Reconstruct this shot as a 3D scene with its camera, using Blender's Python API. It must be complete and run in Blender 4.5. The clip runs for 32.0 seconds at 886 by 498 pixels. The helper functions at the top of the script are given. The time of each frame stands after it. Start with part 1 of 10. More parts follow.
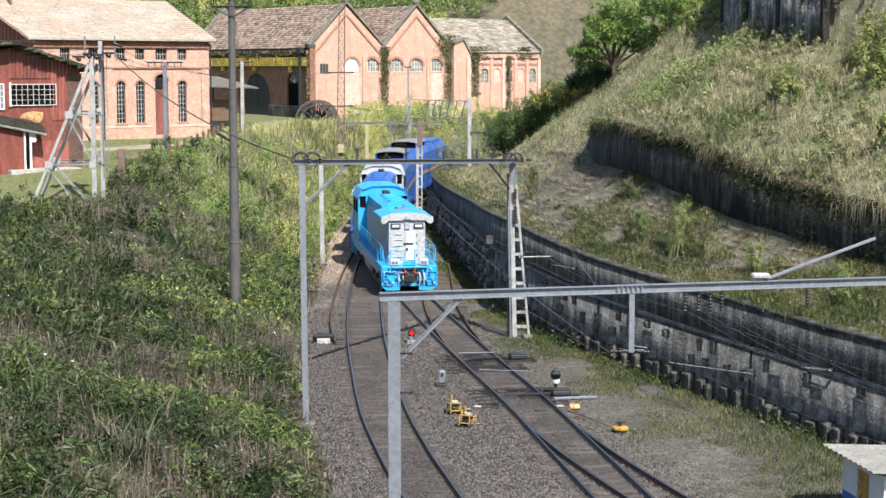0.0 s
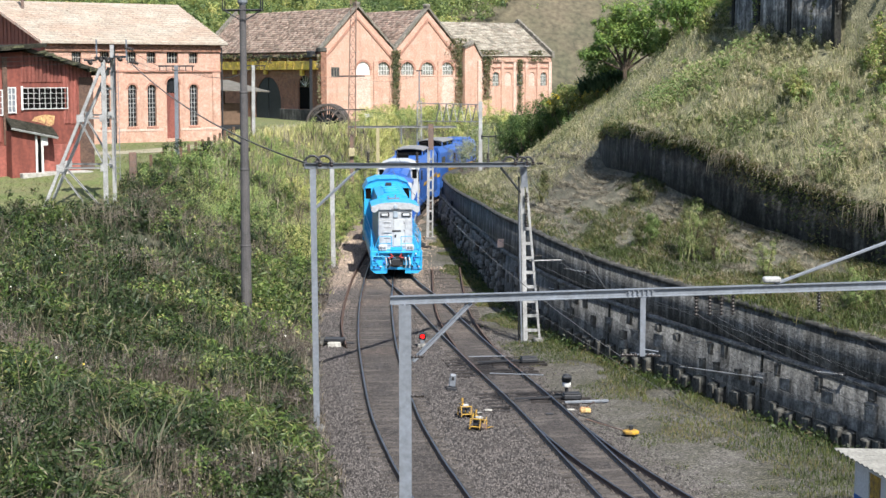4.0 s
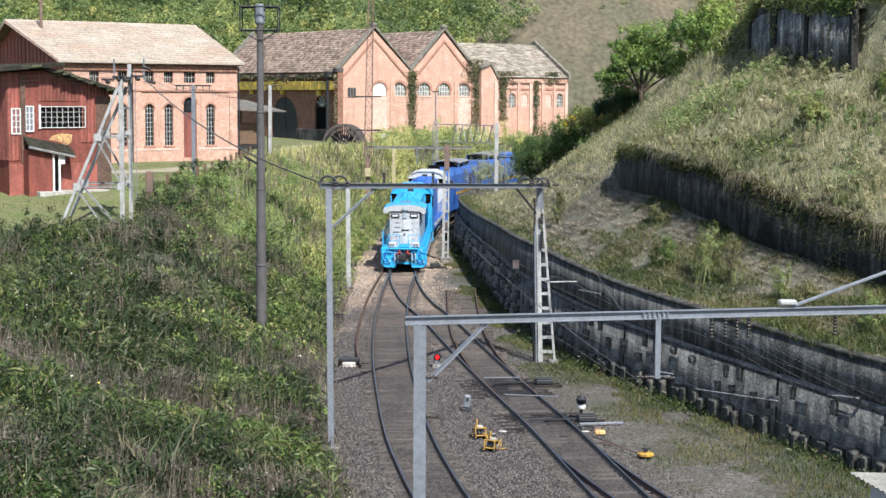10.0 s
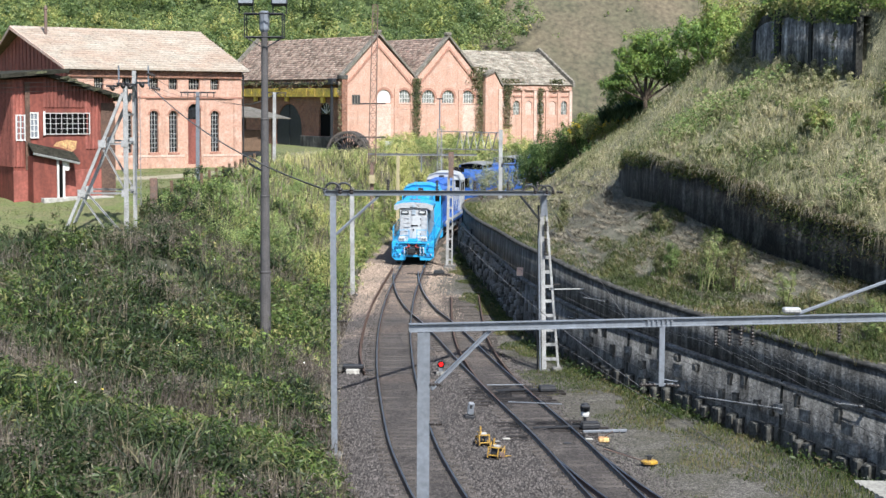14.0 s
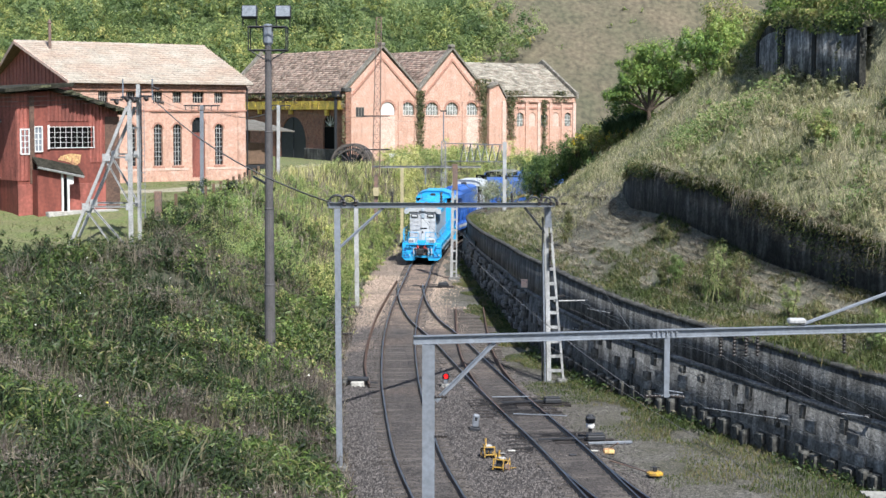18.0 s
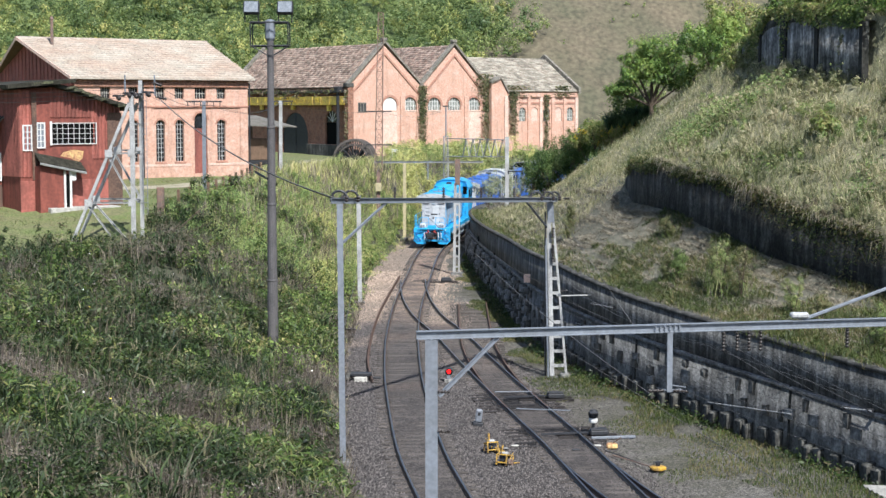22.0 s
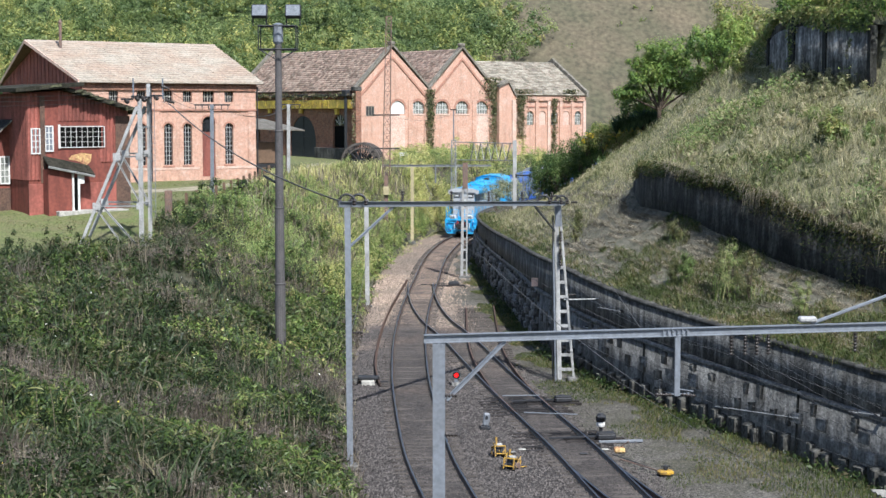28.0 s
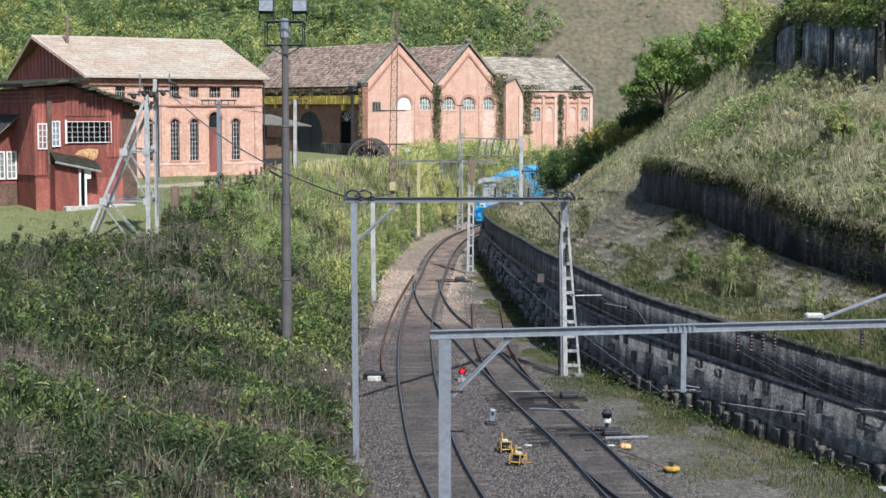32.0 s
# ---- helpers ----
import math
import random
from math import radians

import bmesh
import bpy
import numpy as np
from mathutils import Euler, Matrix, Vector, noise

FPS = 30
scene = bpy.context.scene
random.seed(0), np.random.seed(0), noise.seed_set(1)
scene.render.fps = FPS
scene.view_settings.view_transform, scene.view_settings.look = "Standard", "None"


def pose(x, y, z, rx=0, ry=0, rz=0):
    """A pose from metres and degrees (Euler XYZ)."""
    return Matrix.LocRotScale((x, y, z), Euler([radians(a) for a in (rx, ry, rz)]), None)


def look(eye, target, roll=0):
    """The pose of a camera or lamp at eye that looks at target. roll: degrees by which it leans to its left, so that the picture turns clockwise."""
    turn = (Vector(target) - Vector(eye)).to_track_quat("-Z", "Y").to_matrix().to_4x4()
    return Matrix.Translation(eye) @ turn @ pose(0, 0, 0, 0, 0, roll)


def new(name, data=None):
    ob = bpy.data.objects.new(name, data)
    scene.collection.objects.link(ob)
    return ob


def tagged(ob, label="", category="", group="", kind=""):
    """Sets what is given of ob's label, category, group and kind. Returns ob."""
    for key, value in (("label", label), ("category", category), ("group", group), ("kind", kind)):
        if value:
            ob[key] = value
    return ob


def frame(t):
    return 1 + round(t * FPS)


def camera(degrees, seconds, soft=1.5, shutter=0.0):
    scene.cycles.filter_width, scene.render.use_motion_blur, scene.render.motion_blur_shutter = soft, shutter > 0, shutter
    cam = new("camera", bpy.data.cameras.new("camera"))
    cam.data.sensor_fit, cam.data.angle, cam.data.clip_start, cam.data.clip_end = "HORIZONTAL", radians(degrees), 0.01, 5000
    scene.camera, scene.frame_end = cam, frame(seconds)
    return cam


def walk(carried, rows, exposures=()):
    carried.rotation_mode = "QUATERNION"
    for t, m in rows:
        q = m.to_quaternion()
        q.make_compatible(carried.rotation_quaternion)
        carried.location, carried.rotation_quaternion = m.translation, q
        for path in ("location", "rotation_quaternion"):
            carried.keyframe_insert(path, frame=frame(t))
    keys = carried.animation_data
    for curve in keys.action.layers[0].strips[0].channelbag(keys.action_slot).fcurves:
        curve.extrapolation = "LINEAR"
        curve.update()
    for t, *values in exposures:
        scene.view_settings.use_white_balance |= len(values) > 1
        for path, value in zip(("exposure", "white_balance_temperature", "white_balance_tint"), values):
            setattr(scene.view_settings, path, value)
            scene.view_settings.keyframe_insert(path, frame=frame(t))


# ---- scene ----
cam = camera(30.256, 32.0, soft=1.5)
walk(cam, [
    (0, pose(0, 0, 13.3, 83.726, 0.024, -1.803)),
    (0.5, pose(0, 0, 13.3, 83.804, 0.145, -1.618)),
    (1, pose(0, 0, 13.3, 83.806, -0.083, -1.718)),
    (1.5, pose(0, 0, 13.3, 83.857, -0.102, -1.755)),
    (2, pose(0, 0, 13.3, 83.827, 0.076, -1.578)),
    (2.5, pose(0, 0, 13.3, 83.767, -0.05, -1.446)),
    (3, pose(0, 0, 13.3, 83.801, -0.188, -1.547)),
    (3.5, pose(0, 0, 13.3, 83.855, -0.062, -1.506)),
    (5.5, pose(0, 0, 13.3, 83.832, 0.035, -1.297)),
    (6, pose(0, 0, 13.3, 83.917, -0.046, -1.299)),
    (6.5, pose(0, 0, 13.3, 84.059, -0.113, -1.266)),
    (7, pose(0, 0, 13.3, 84.088, -0.132, -1.21)),
    (7.5, pose(0, 0, 13.3, 84.003, -0.189, -1.248)),
    (8, pose(0, 0, 13.3, 84.057, -0.226, -1.187)),
    (8.5, pose(0, 0, 13.3, 84.057, -0.139, -1.177)),
    (9, pose(0, 0, 13.3, 84.24, -0.097, -0.996)),
    (9.5, pose(0, 0, 13.3, 84.376, -0.023, -0.893)),
    (10, pose(0, 0, 13.3, 84.574, -0.272, -0.849)),
    (10.5, pose(0, 0, 13.3, 84.571, -0.179, -0.903)),
    (11, pose(0, 0, 13.3, 84.689, -0.198, -0.862)),
    (11.5, pose(0, 0, 13.3, 84.731, -0.417, -0.678)),
    (12, pose(0, 0, 13.3, 84.822, -0.309, -0.678)),
    (12.5, pose(0, 0, 13.3, 84.84, -0.325, -0.707)),
    (13, pose(0, 0, 13.3, 84.791, -0.418, -0.678)),
    (13.5, pose(0, 0, 13.3, 84.798, -0.45, -0.691)),
    (14, pose(0, 0, 13.3, 84.822, -0.364, -0.702)),
    (14.5, pose(0, 0, 13.3, 84.728, -0.301, -0.736)),
    (16.5, pose(0, 0, 13.3, 84.711, -0.221, -0.539)),
    (17, pose(0, 0, 13.3, 84.829, -0.202, -0.529)),
    (17.5, pose(0, 0, 13.3, 85.138, -0.123, -0.582)),
    (18, pose(0, 0, 13.3, 85.243, -0.117, -0.571)),
    (18.5, pose(0, 0, 13.3, 85.361, -0.168, -0.618)),
    (19, pose(0, 0, 13.3, 85.292, -0.085, -0.546)),
    (19.5, pose(0, 0, 13.3, 85.24, -0.068, -0.549)),
    (20, pose(0, 0, 13.3, 85.113, -0.027, -0.609)),
    (20.5, pose(0, 0, 13.3, 85.14, -0.11, -0.569)),
    (21, pose(0, 0, 13.3, 85.122, -0.02, -0.449)),
    (21.5, pose(0, 0, 13.3, 85.097, -0.07, -0.413)),
    (22, pose(0, 0, 13.3, 85.074, 0.046, -0.492)),
    (22.5, pose(0, 0, 13.3, 85.172, 0.053, -0.483)),
    (23, pose(0, 0, 13.3, 85.066, 0.046, -0.434)),
    (23.5, pose(0, 0, 13.3, 85.054, 0.105, -0.45)),
    (24, pose(0, 0, 13.3, 85.09, 0.109, -0.486)),
    (24.5, pose(0, 0, 13.3, 85.166, 0.014, -0.4)),
    (25, pose(0, 0, 13.3, 85.15, -0.009, -0.29)),
    (25.5, pose(0, 0, 13.3, 85.203, 0.014, -0.224)),
    (27.5, pose(0, 0, 13.3, 85.248, 0.01, -0.23)),
    (28, pose(0, 0, 13.3, 85.2, -0.002, -0.221)),
    (28.5, pose(0, 0, 13.3, 85.224, -0.078, -0.114)),
    (29, pose(0, 0, 13.3, 85.117, -0.018, -0.096)),
    (29.5, pose(0, 0, 13.3, 85.045, -0.027, -0.041)),
    (30, pose(0, 0, 13.3, 85.074, -0.192, -0.109)),
    (30.5, pose(0, 0, 13.3, 85.061, -0.184, -0.013)),
    (31, pose(0, 0, 13.3, 84.925, -0.092, -0.039)),
    (31.5, pose(0, 0, 13.3, 84.967, -0.017, -0.005)),
    (32, pose(0, 0, 13.3, 85.053, -0.086, 0.007)),
], exposures=[(0.0, 1.0, 6550, 10), (6.0, 0.93, 6430, 10), (14.0, 0.90, 6260, 10), (20.0, 0.885, 6200, 10), (25.0, 0.83, 6150, 10), (32.0, 0.72, 6100, 10)])

# ---- world, sun ----
SUN_TO = Vector((0.37, -0.82, 1.06)).normalized()
world = bpy.data.worlds.new("sky")
scene.world = world
world.use_nodes = True
wn = world.node_tree.nodes
sky = wn.new("ShaderNodeTexSky")
sky.sky_type = 'NISHITA'
sky.sun_disc = False
sky.sun_elevation = math.asin(SUN_TO.z)
sky.sun_rotation = math.atan2(SUN_TO.x, SUN_TO.y)
sky.air_density, sky.dust_density, sky.ozone_density = 1.0, 1.2, 0.9
wn["Background"].inputs["Strength"].default_value = 0.108
world.node_tree.links.new(sky.outputs[0], wn["Background"].inputs["Color"])
sun_data = bpy.data.lights.new("sun", 'SUN')
sun_data.energy, sun_data.angle, sun_data.color = 5.0, radians(0.6), (1.0, 0.965, 0.90)
sun = new("sun", sun_data)
sun.matrix_world = look(SUN_TO * 300, (0, 0, 0))

# ---- materials ----
def mat(name, base, rough=0.8, metal=0.0, vary=0.25, scale=3.0, fine=40.0, bump=0.2, bump_scale=60.0, tint=None,
        per_object=0.0, per_island=0.0, spec=0.4, stretch=None, streak=0.0, streak_size=1.4):
    """A weathered surface: base colour, broad stains towards tint, fine grain, relief."""
    m = bpy.data.materials.new(name)
    m.use_nodes = True
    nt = m.node_tree
    N, L = nt.nodes, nt.links
    b = N["Principled BSDF"]
    b.inputs["Roughness"].default_value = rough
    b.inputs["Metallic"].default_value = metal
    b.inputs["Specular IOR Level"].default_value = spec
    geo = N.new("ShaderNodeNewGeometry")
    tc = N.new("ShaderNodeTexCoord")
    src = tc.outputs["Object"]
    if stretch:
        mp = N.new("ShaderNodeMapping")
        mp.inputs["Scale"].default_value = stretch
        L.new(src, mp.inputs["Vector"])
        src = mp.outputs[0]
    n1 = N.new("ShaderNodeTexNoise")
    n1.inputs["Scale"].default_value, n1.inputs["Detail"].default_value, n1.inputs["Roughness"].default_value = scale, 6, 0.65
    L.new(src, n1.inputs["Vector"])
    n2 = N.new("ShaderNodeTexNoise")
    n2.inputs["Scale"].default_value, n2.inputs["Detail"].default_value = fine, 4
    L.new(src, n2.inputs["Vector"])
    tint = tint or tuple(c * 0.55 for c in base)
    r1 = N.new("ShaderNodeValToRGB")
    r1.color_ramp.elements[0].position, r1.color_ramp.elements[1].position = 0.36, 0.64
    r1.color_ramp.elements[0].color = (*tint, 1)
    r1.color_ramp.elements[1].color = (*base, 1)
    L.new(n1.outputs["Fac"], r1.inputs[0])
    mix = N.new("ShaderNodeMix")
    mix.data_type = 'RGBA'
    mix.inputs["A"].default_value = (*base, 1)
    mix.inputs["Factor"].default_value = min(1.0, vary * 2.2)
    L.new(r1.outputs[0], mix.inputs["B"])
    out = mix.outputs["Result"]
    hv = N.new("ShaderNodeHueSaturation")
    mr = N.new("ShaderNodeMapRange")
    mr.inputs["From Min"].default_value, mr.inputs["From Max"].default_value = 0.3, 0.7
    mr.inputs["To Min"].default_value, mr.inputs["To Max"].default_value = 1 - vary, 1 + vary
    L.new(n2.outputs["Fac"], mr.inputs["Value"])
    val = mr.outputs[0]
    for amount, sock in ((per_object, None), (per_island, geo.outputs["Random Per Island"])):
        if amount:
            if sock is None:
                sock = N.new("ShaderNodeObjectInfo").outputs["Random"]
            m2 = N.new("ShaderNodeMapRange")
            m2.inputs["To Min"].default_value, m2.inputs["To Max"].default_value = 1 - amount, 1 + amount
            L.new(sock, m2.inputs["Value"])
            mul = N.new("ShaderNodeMath")
            mul.operation = 'MULTIPLY'
            L.new(val, mul.inputs[0])
            L.new(m2.outputs[0], mul.inputs[1])
            val = mul.outputs[0]
    L.new(val, hv.inputs["Value"])
    L.new(out, hv.inputs["Color"])
    col = hv.outputs[0]
    if streak:
        mp = N.new("ShaderNodeMapping")
        mp.inputs["Scale"].default_value = (1.6, 1.6, 0.32)
        L.new(tc.outputs["Object"], mp.inputs["Vector"])
        n3 = N.new("ShaderNodeTexNoise")
        n3.inputs["Scale"].default_value, n3.inputs["Detail"].default_value = streak_size, 8
        L.new(mp.outputs[0], n3.inputs["Vector"])
        r3 = N.new("ShaderNodeValToRGB")
        r3.color_ramp.elements[0].position, r3.color_ramp.elements[1].position = 0.42, 0.62
        r3.color_ramp.elements[0].color = (1 - streak, 1 - streak, 1 - streak, 1)
        r3.color_ramp.elements[1].color = (1, 1, 1, 1)
        L.new(n3.outputs["Fac"], r3.inputs[0])
        mm = N.new("ShaderNodeMix")
        mm.data_type, mm.blend_type = 'RGBA', 'MULTIPLY'
        mm.inputs["Factor"].default_value = 1.0
        L.new(col, mm.inputs["A"])
        L.new(r3.outputs[0], mm.inputs["B"])
        col = mm.outputs["Result"]
    L.new(col, b.inputs["Base Color"])
    if bump:
        n4 = N.new("ShaderNodeTexNoise")
        n4.inputs["Scale"].default_value, n4.inputs["Detail"].default_value = bump_scale, 3
        L.new(src, n4.inputs["Vector"])
        bp = N.new("ShaderNodeBump")
        bp.inputs["Strength"].default_value, bp.inputs["Distance"].default_value = bump, 0.05
        L.new(n4.outputs["Fac"], bp.inputs["Height"])
        L.new(bp.outputs[0], b.inputs["Normal"])
    return m


def leaf_mat(name, dark, light, dry=None, dry_share=0.0, patch=0.12):
    """Foliage: each leaf its own shade, patches of tone, some dry, a little light through the blade."""
    m = bpy.data.materials.new(name)
    m.use_nodes = True
    nt = m.node_tree
    N, L = nt.nodes, nt.links
    b = N["Principled BSDF"]
    b.inputs["Roughness"].default_value = 0.48
    b.inputs["Specular IOR Level"].default_value = 0.3
    geo = N.new("ShaderNodeNewGeometry")
    ramp = N.new("ShaderNodeValToRGB")
    ramp.color_ramp.elements[0].color = (*dark, 1)
    ramp.color_ramp.elements[1].color = (*light, 1)
    if dry:
        e = ramp.color_ramp.elements.new(1 - dry_share)
        e.color = (*light, 1)
        ramp.color_ramp.elements[2].color = (*dry, 1)
        ramp.color_ramp.elements[1].position = max(0.05, 1 - dry_share * 1.6)
        ramp.color_ramp.elements[1].color = (*light, 1)
        ramp.color_ramp.elements[2].position = 1 - dry_share
        ramp.color_ramp.elements[2].color = (*dry, 1)
    noi = N.new("ShaderNodeTexNoise")
    noi.inputs["Scale"].default_value, noi.inputs["Detail"].default_value = patch, 4
    L.new(geo.outputs["Position"], noi.inputs["Vector"])
    mr = N.new("ShaderNodeMapRange")
    mr.inputs["From Min"].default_value, mr.inputs["From Max"].default_value = 0.3, 0.7
    mr.inputs["To Min"].default_value, mr.inputs["To Max"].default_value = -0.46, 0.44
    L.new(noi.outputs["Fac"], mr.inputs["Value"])
    add = N.new("ShaderNodeMath")
    add.operation, add.use_clamp = 'ADD', True
    L.new(geo.outputs["Random Per Island"], add.inputs[0])
    L.new(mr.outputs[0], add.inputs[1])
    L.new(add.outputs[0], ramp.inputs[0])
    L.new(ramp.outputs[0], b.inputs["Base Color"])
    tr = N.new("ShaderNodeBsdfTranslucent")
    L.new(ramp.outputs[0], tr.inputs["Color"])
    mx = N.new("ShaderNodeMixShader")
    mx.inputs[0].default_value = 0.36
    L.new(b.outputs[0], mx.inputs[1])
    L.new(tr.outputs[0], mx.inputs[2])
    L.new(mx.outputs[0], N["Material Output"].inputs["Surface"])
    return m


def brick_mat(name, a, c, mortar, patch, size=6.5, patch_amount=0.5):
    m = bpy.data.materials.new(name)
    m.use_nodes = True
    nt = m.node_tree
    N, L = nt.nodes, nt.links
    b = N["Principled BSDF"]
    b.inputs["Roughness"].default_value = 0.9
    b.inputs["Specular IOR Level"].default_value = 0.2
    tc = N.new("ShaderNodeTexCoord")
    sep = N.new("ShaderNodeSeparateXYZ")
    L.new(tc.outputs["Object"], sep.inputs[0])
    add = N.new("ShaderNodeMath")
    L.new(sep.outputs["X"], add.inputs[0])
    L.new(sep.outputs["Y"], add.inputs[1])
    com = N.new("ShaderNodeCombineXYZ")
    L.new(add.outputs[0], com.inputs["X"])
    L.new(sep.outputs["Z"], com.inputs["Y"])
    br = N.new("ShaderNodeTexBrick")
    br.inputs["Scale"].default_value = size
    br.inputs["Mortar Size"].default_value = 0.018
    br.inputs["Color1"].default_value, br.inputs["Color2"].default_value = (*a, 1), (*c, 1)
    br.inputs["Mortar"].default_value = (*mortar, 1)
    L.new(com.outputs[0], br.inputs["Vector"])
    n1 = N.new("ShaderNodeTexNoise")
    n1.inputs["Scale"].default_value, n1.inputs["Detail"].default_value, n1.inputs["Roughness"].default_value = 0.9, 8, 0.72
    L.new(tc.outputs["Object"], n1.inputs["Vector"])
    r1 = N.new("ShaderNodeValToRGB")
    r1.color_ramp.elements[0].position, r1.color_ramp.elements[1].position = 0.5, 0.72
    r1.color_ramp.elements[0].color, r1.color_ramp.elements[1].color = (0, 0, 0, 1), (patch_amount,) * 3 + (1,)
    L.new(n1.outputs["Fac"], r1.inputs[0])
    mx = N.new("ShaderNodeMix")
    mx.data_type = 'RGBA'
    mx.inputs["B"].default_value = (*patch, 1)
    L.new(r1.outputs[0], mx.inputs["Factor"])
    L.new(br.outputs["Color"], mx.inputs["A"])
    n2 = N.new("ShaderNodeTexNoise")
    n2.inputs["Scale"].default_value, n2.inputs["Detail"].default_value = 5.0, 6
    L.new(tc.outputs["Object"], n2.inputs["Vector"])
    mr = N.new("ShaderNodeMapRange")
    mr.inputs["From Min"].default_value, mr.inputs["From Max"].default_value = 0.3, 0.7
    mr.inputs["To Min"].default_value, mr.inputs["To Max"].default_value = 0.75, 1.15
    L.new(n2.outputs["Fac"], mr.inputs["Value"])
    hv = N.new("ShaderNodeHueSaturation")
    L.new(mr.outputs[0], hv.inputs["Value"])
    L.new(mx.outputs["Result"], hv.inputs["Color"])
    # rain streaks of soot and lichen running down the wall
    mp = N.new("ShaderNodeMapping")
    mp.inputs["Scale"].default_value = (1.5, 1.5, 0.2)
    L.new(tc.outputs["Object"], mp.inputs["Vector"])
    n3 = N.new("ShaderNodeTexNoise")
    n3.inputs["Scale"].default_value, n3.inputs["Detail"].default_value, n3.inputs["Roughness"].default_value = 1.0, 7, 0.7
    L.new(mp.outputs[0], n3.inputs["Vector"])
    r3 = N.new("ShaderNodeValToRGB")
    r3.color_ramp.elements[0].position, r3.color_ramp.elements[1].position = 0.52, 0.76
    r3.color_ramp.elements[0].color, r3.color_ramp.elements[1].color = (0, 0, 0, 1), (0.62, 0.62, 0.62, 1)
    L.new(n3.outputs["Fac"], r3.inputs[0])
    soot = N.new("ShaderNodeMix")
    soot.data_type = 'RGBA'
    soot.inputs["B"].default_value = (0.20, 0.125, 0.09, 1)
    L.new(r3.outputs[0], soot.inputs["Factor"])
    L.new(hv.outputs[0], soot.inputs["A"])
    L.new(soot.outputs["Result"], b.inputs["Base Color"])
    bp = N.new("ShaderNodeBump")
    bp.inputs["Strength"].default_value, bp.inputs["Distance"].default_value = 0.5, 0.02
    L.new(br.outputs["Fac"], bp.inputs["Height"])
    bp.invert = True
    L.new(bp.outputs[0], b.inputs["Normal"])
    return m


M_BALLAST = mat("ballast_stone", (0.051, 0.0445, 0.0425), 0.95, vary=0.35, scale=0.4, fine=22, bump=1.0, bump_scale=16, tint=(0.037, 0.035, 0.034))
M_SAND = mat("sandy_verge", (0.135, 0.126, 0.113), 0.95, vary=0.5, scale=0.45, fine=14, bump=0.6, bump_scale=12, tint=(0.062, 0.060, 0.038))
M_GREASE = mat("oil_soaked_ballast", (0.016, 0.015, 0.015), 0.75, spec=0.15, vary=0.4, scale=1.5, fine=20, bump=0.8, bump_scale=16)
M_CRIB = mat("oily_crib_ballast", (0.070, 0.060, 0.055), 0.9, vary=0.4, scale=0.7, fine=20, bump=0.9, bump_scale=16, tint=(0.044, 0.038, 0.035))
M_STONE = mat("crushed_stone", (0.077, 0.069, 0.066), 0.95, vary=0.2, per_island=0.85, bump=0.0)
M_SOIL = mat("soil_and_turf", (0.042, 0.048, 0.024), 0.95, vary=0.45, scale=0.35, fine=6, bump=0.9, bump_scale=9, tint=(0.06, 0.053, 0.037))
M_LAWN = mat("mown_lawn", (0.090, 0.118, 0.034), 0.95, vary=0.55, scale=0.5, fine=7, bump=1.0, bump_scale=9, tint=(0.125, 0.118, 0.058))
M_HAY = mat("dry_slope", (0.137, 0.127, 0.097), 0.95, vary=0.6, scale=2.2, fine=16, bump=1.0, bump_scale=13, tint=(0.05, 0.052, 0.034), stretch=(1.0, 0.45, 2.2))
M_HILL = mat("bare_hill", (0.105, 0.086, 0.055), 0.95, vary=0.4, scale=0.09, fine=1.2, bump=0.1, bump_scale=1.5, tint=(0.064, 0.064, 0.036), stretch=(1, 0.3, 1))
M_FLOOR = mat("forest_floor", (0.085, 0.12, 0.038), 0.95, vary=0.4, scale=0.3, fine=3, bump=0.8, bump_scale=3)
M_HILLSOIL = mat("grassy_hill_soil", (0.20, 0.187, 0.115), 0.95, vary=0.55, scale=1.6, fine=11, bump=1.0, bump_scale=9, tint=(0.09, 0.092, 0.048))
M_PATH = mat("trodden_path", (0.27, 0.24, 0.185), 0.95, vary=0.3, scale=0.8, fine=9, bump=0.4, tint=(0.17, 0.17, 0.09))
M_RAIL = mat("rail_steel", (0.082, 0.053, 0.042), 0.6, metal=0.15, vary=0.3, scale=2, fine=30, bump=0.1)
M_RAIL_BRIGHT = mat("bright_rail_steel", (0.08, 0.074, 0.074), 0.5, metal=0.3, vary=0.3, scale=2, fine=30, bump=0.1)
M_RAILTOP = mat("polished_rail_head", (0.32, 0.31, 0.315), 0.36, metal=1.0, vary=0.15, scale=1.5, fine=20, bump=0.0)
M_RUSTRAIL = mat("rusty_rail", (0.105, 0.066, 0.05), 0.7, metal=0.3, vary=0.35, scale=2, fine=30, bump=0.1)
M_SLEEPER = mat("oiled_sleeper", (0.066, 0.058, 0.052), 0.9, vary=0.4, scale=2.5, fine=30, per_object=0.4, bump=0.5, bump_scale=25, tint=(0.050, 0.042, 0.037))
M_SLEEPER_DARK = mat("greasy_sleeper", (0.022, 0.019, 0.018), 0.7, spec=0.2, vary=0.3, scale=1.5, fine=30, per_object=0.3, bump=0.4, bump_scale=25)
M_CONC = mat("stained_concrete", (0.225, 0.223, 0.213), 0.92, vary=0.45, scale=1.7, fine=9, bump=0.8, bump_scale=9, tint=(0.11, 0.108, 0.103), streak=0.55, streak_size=1.5)
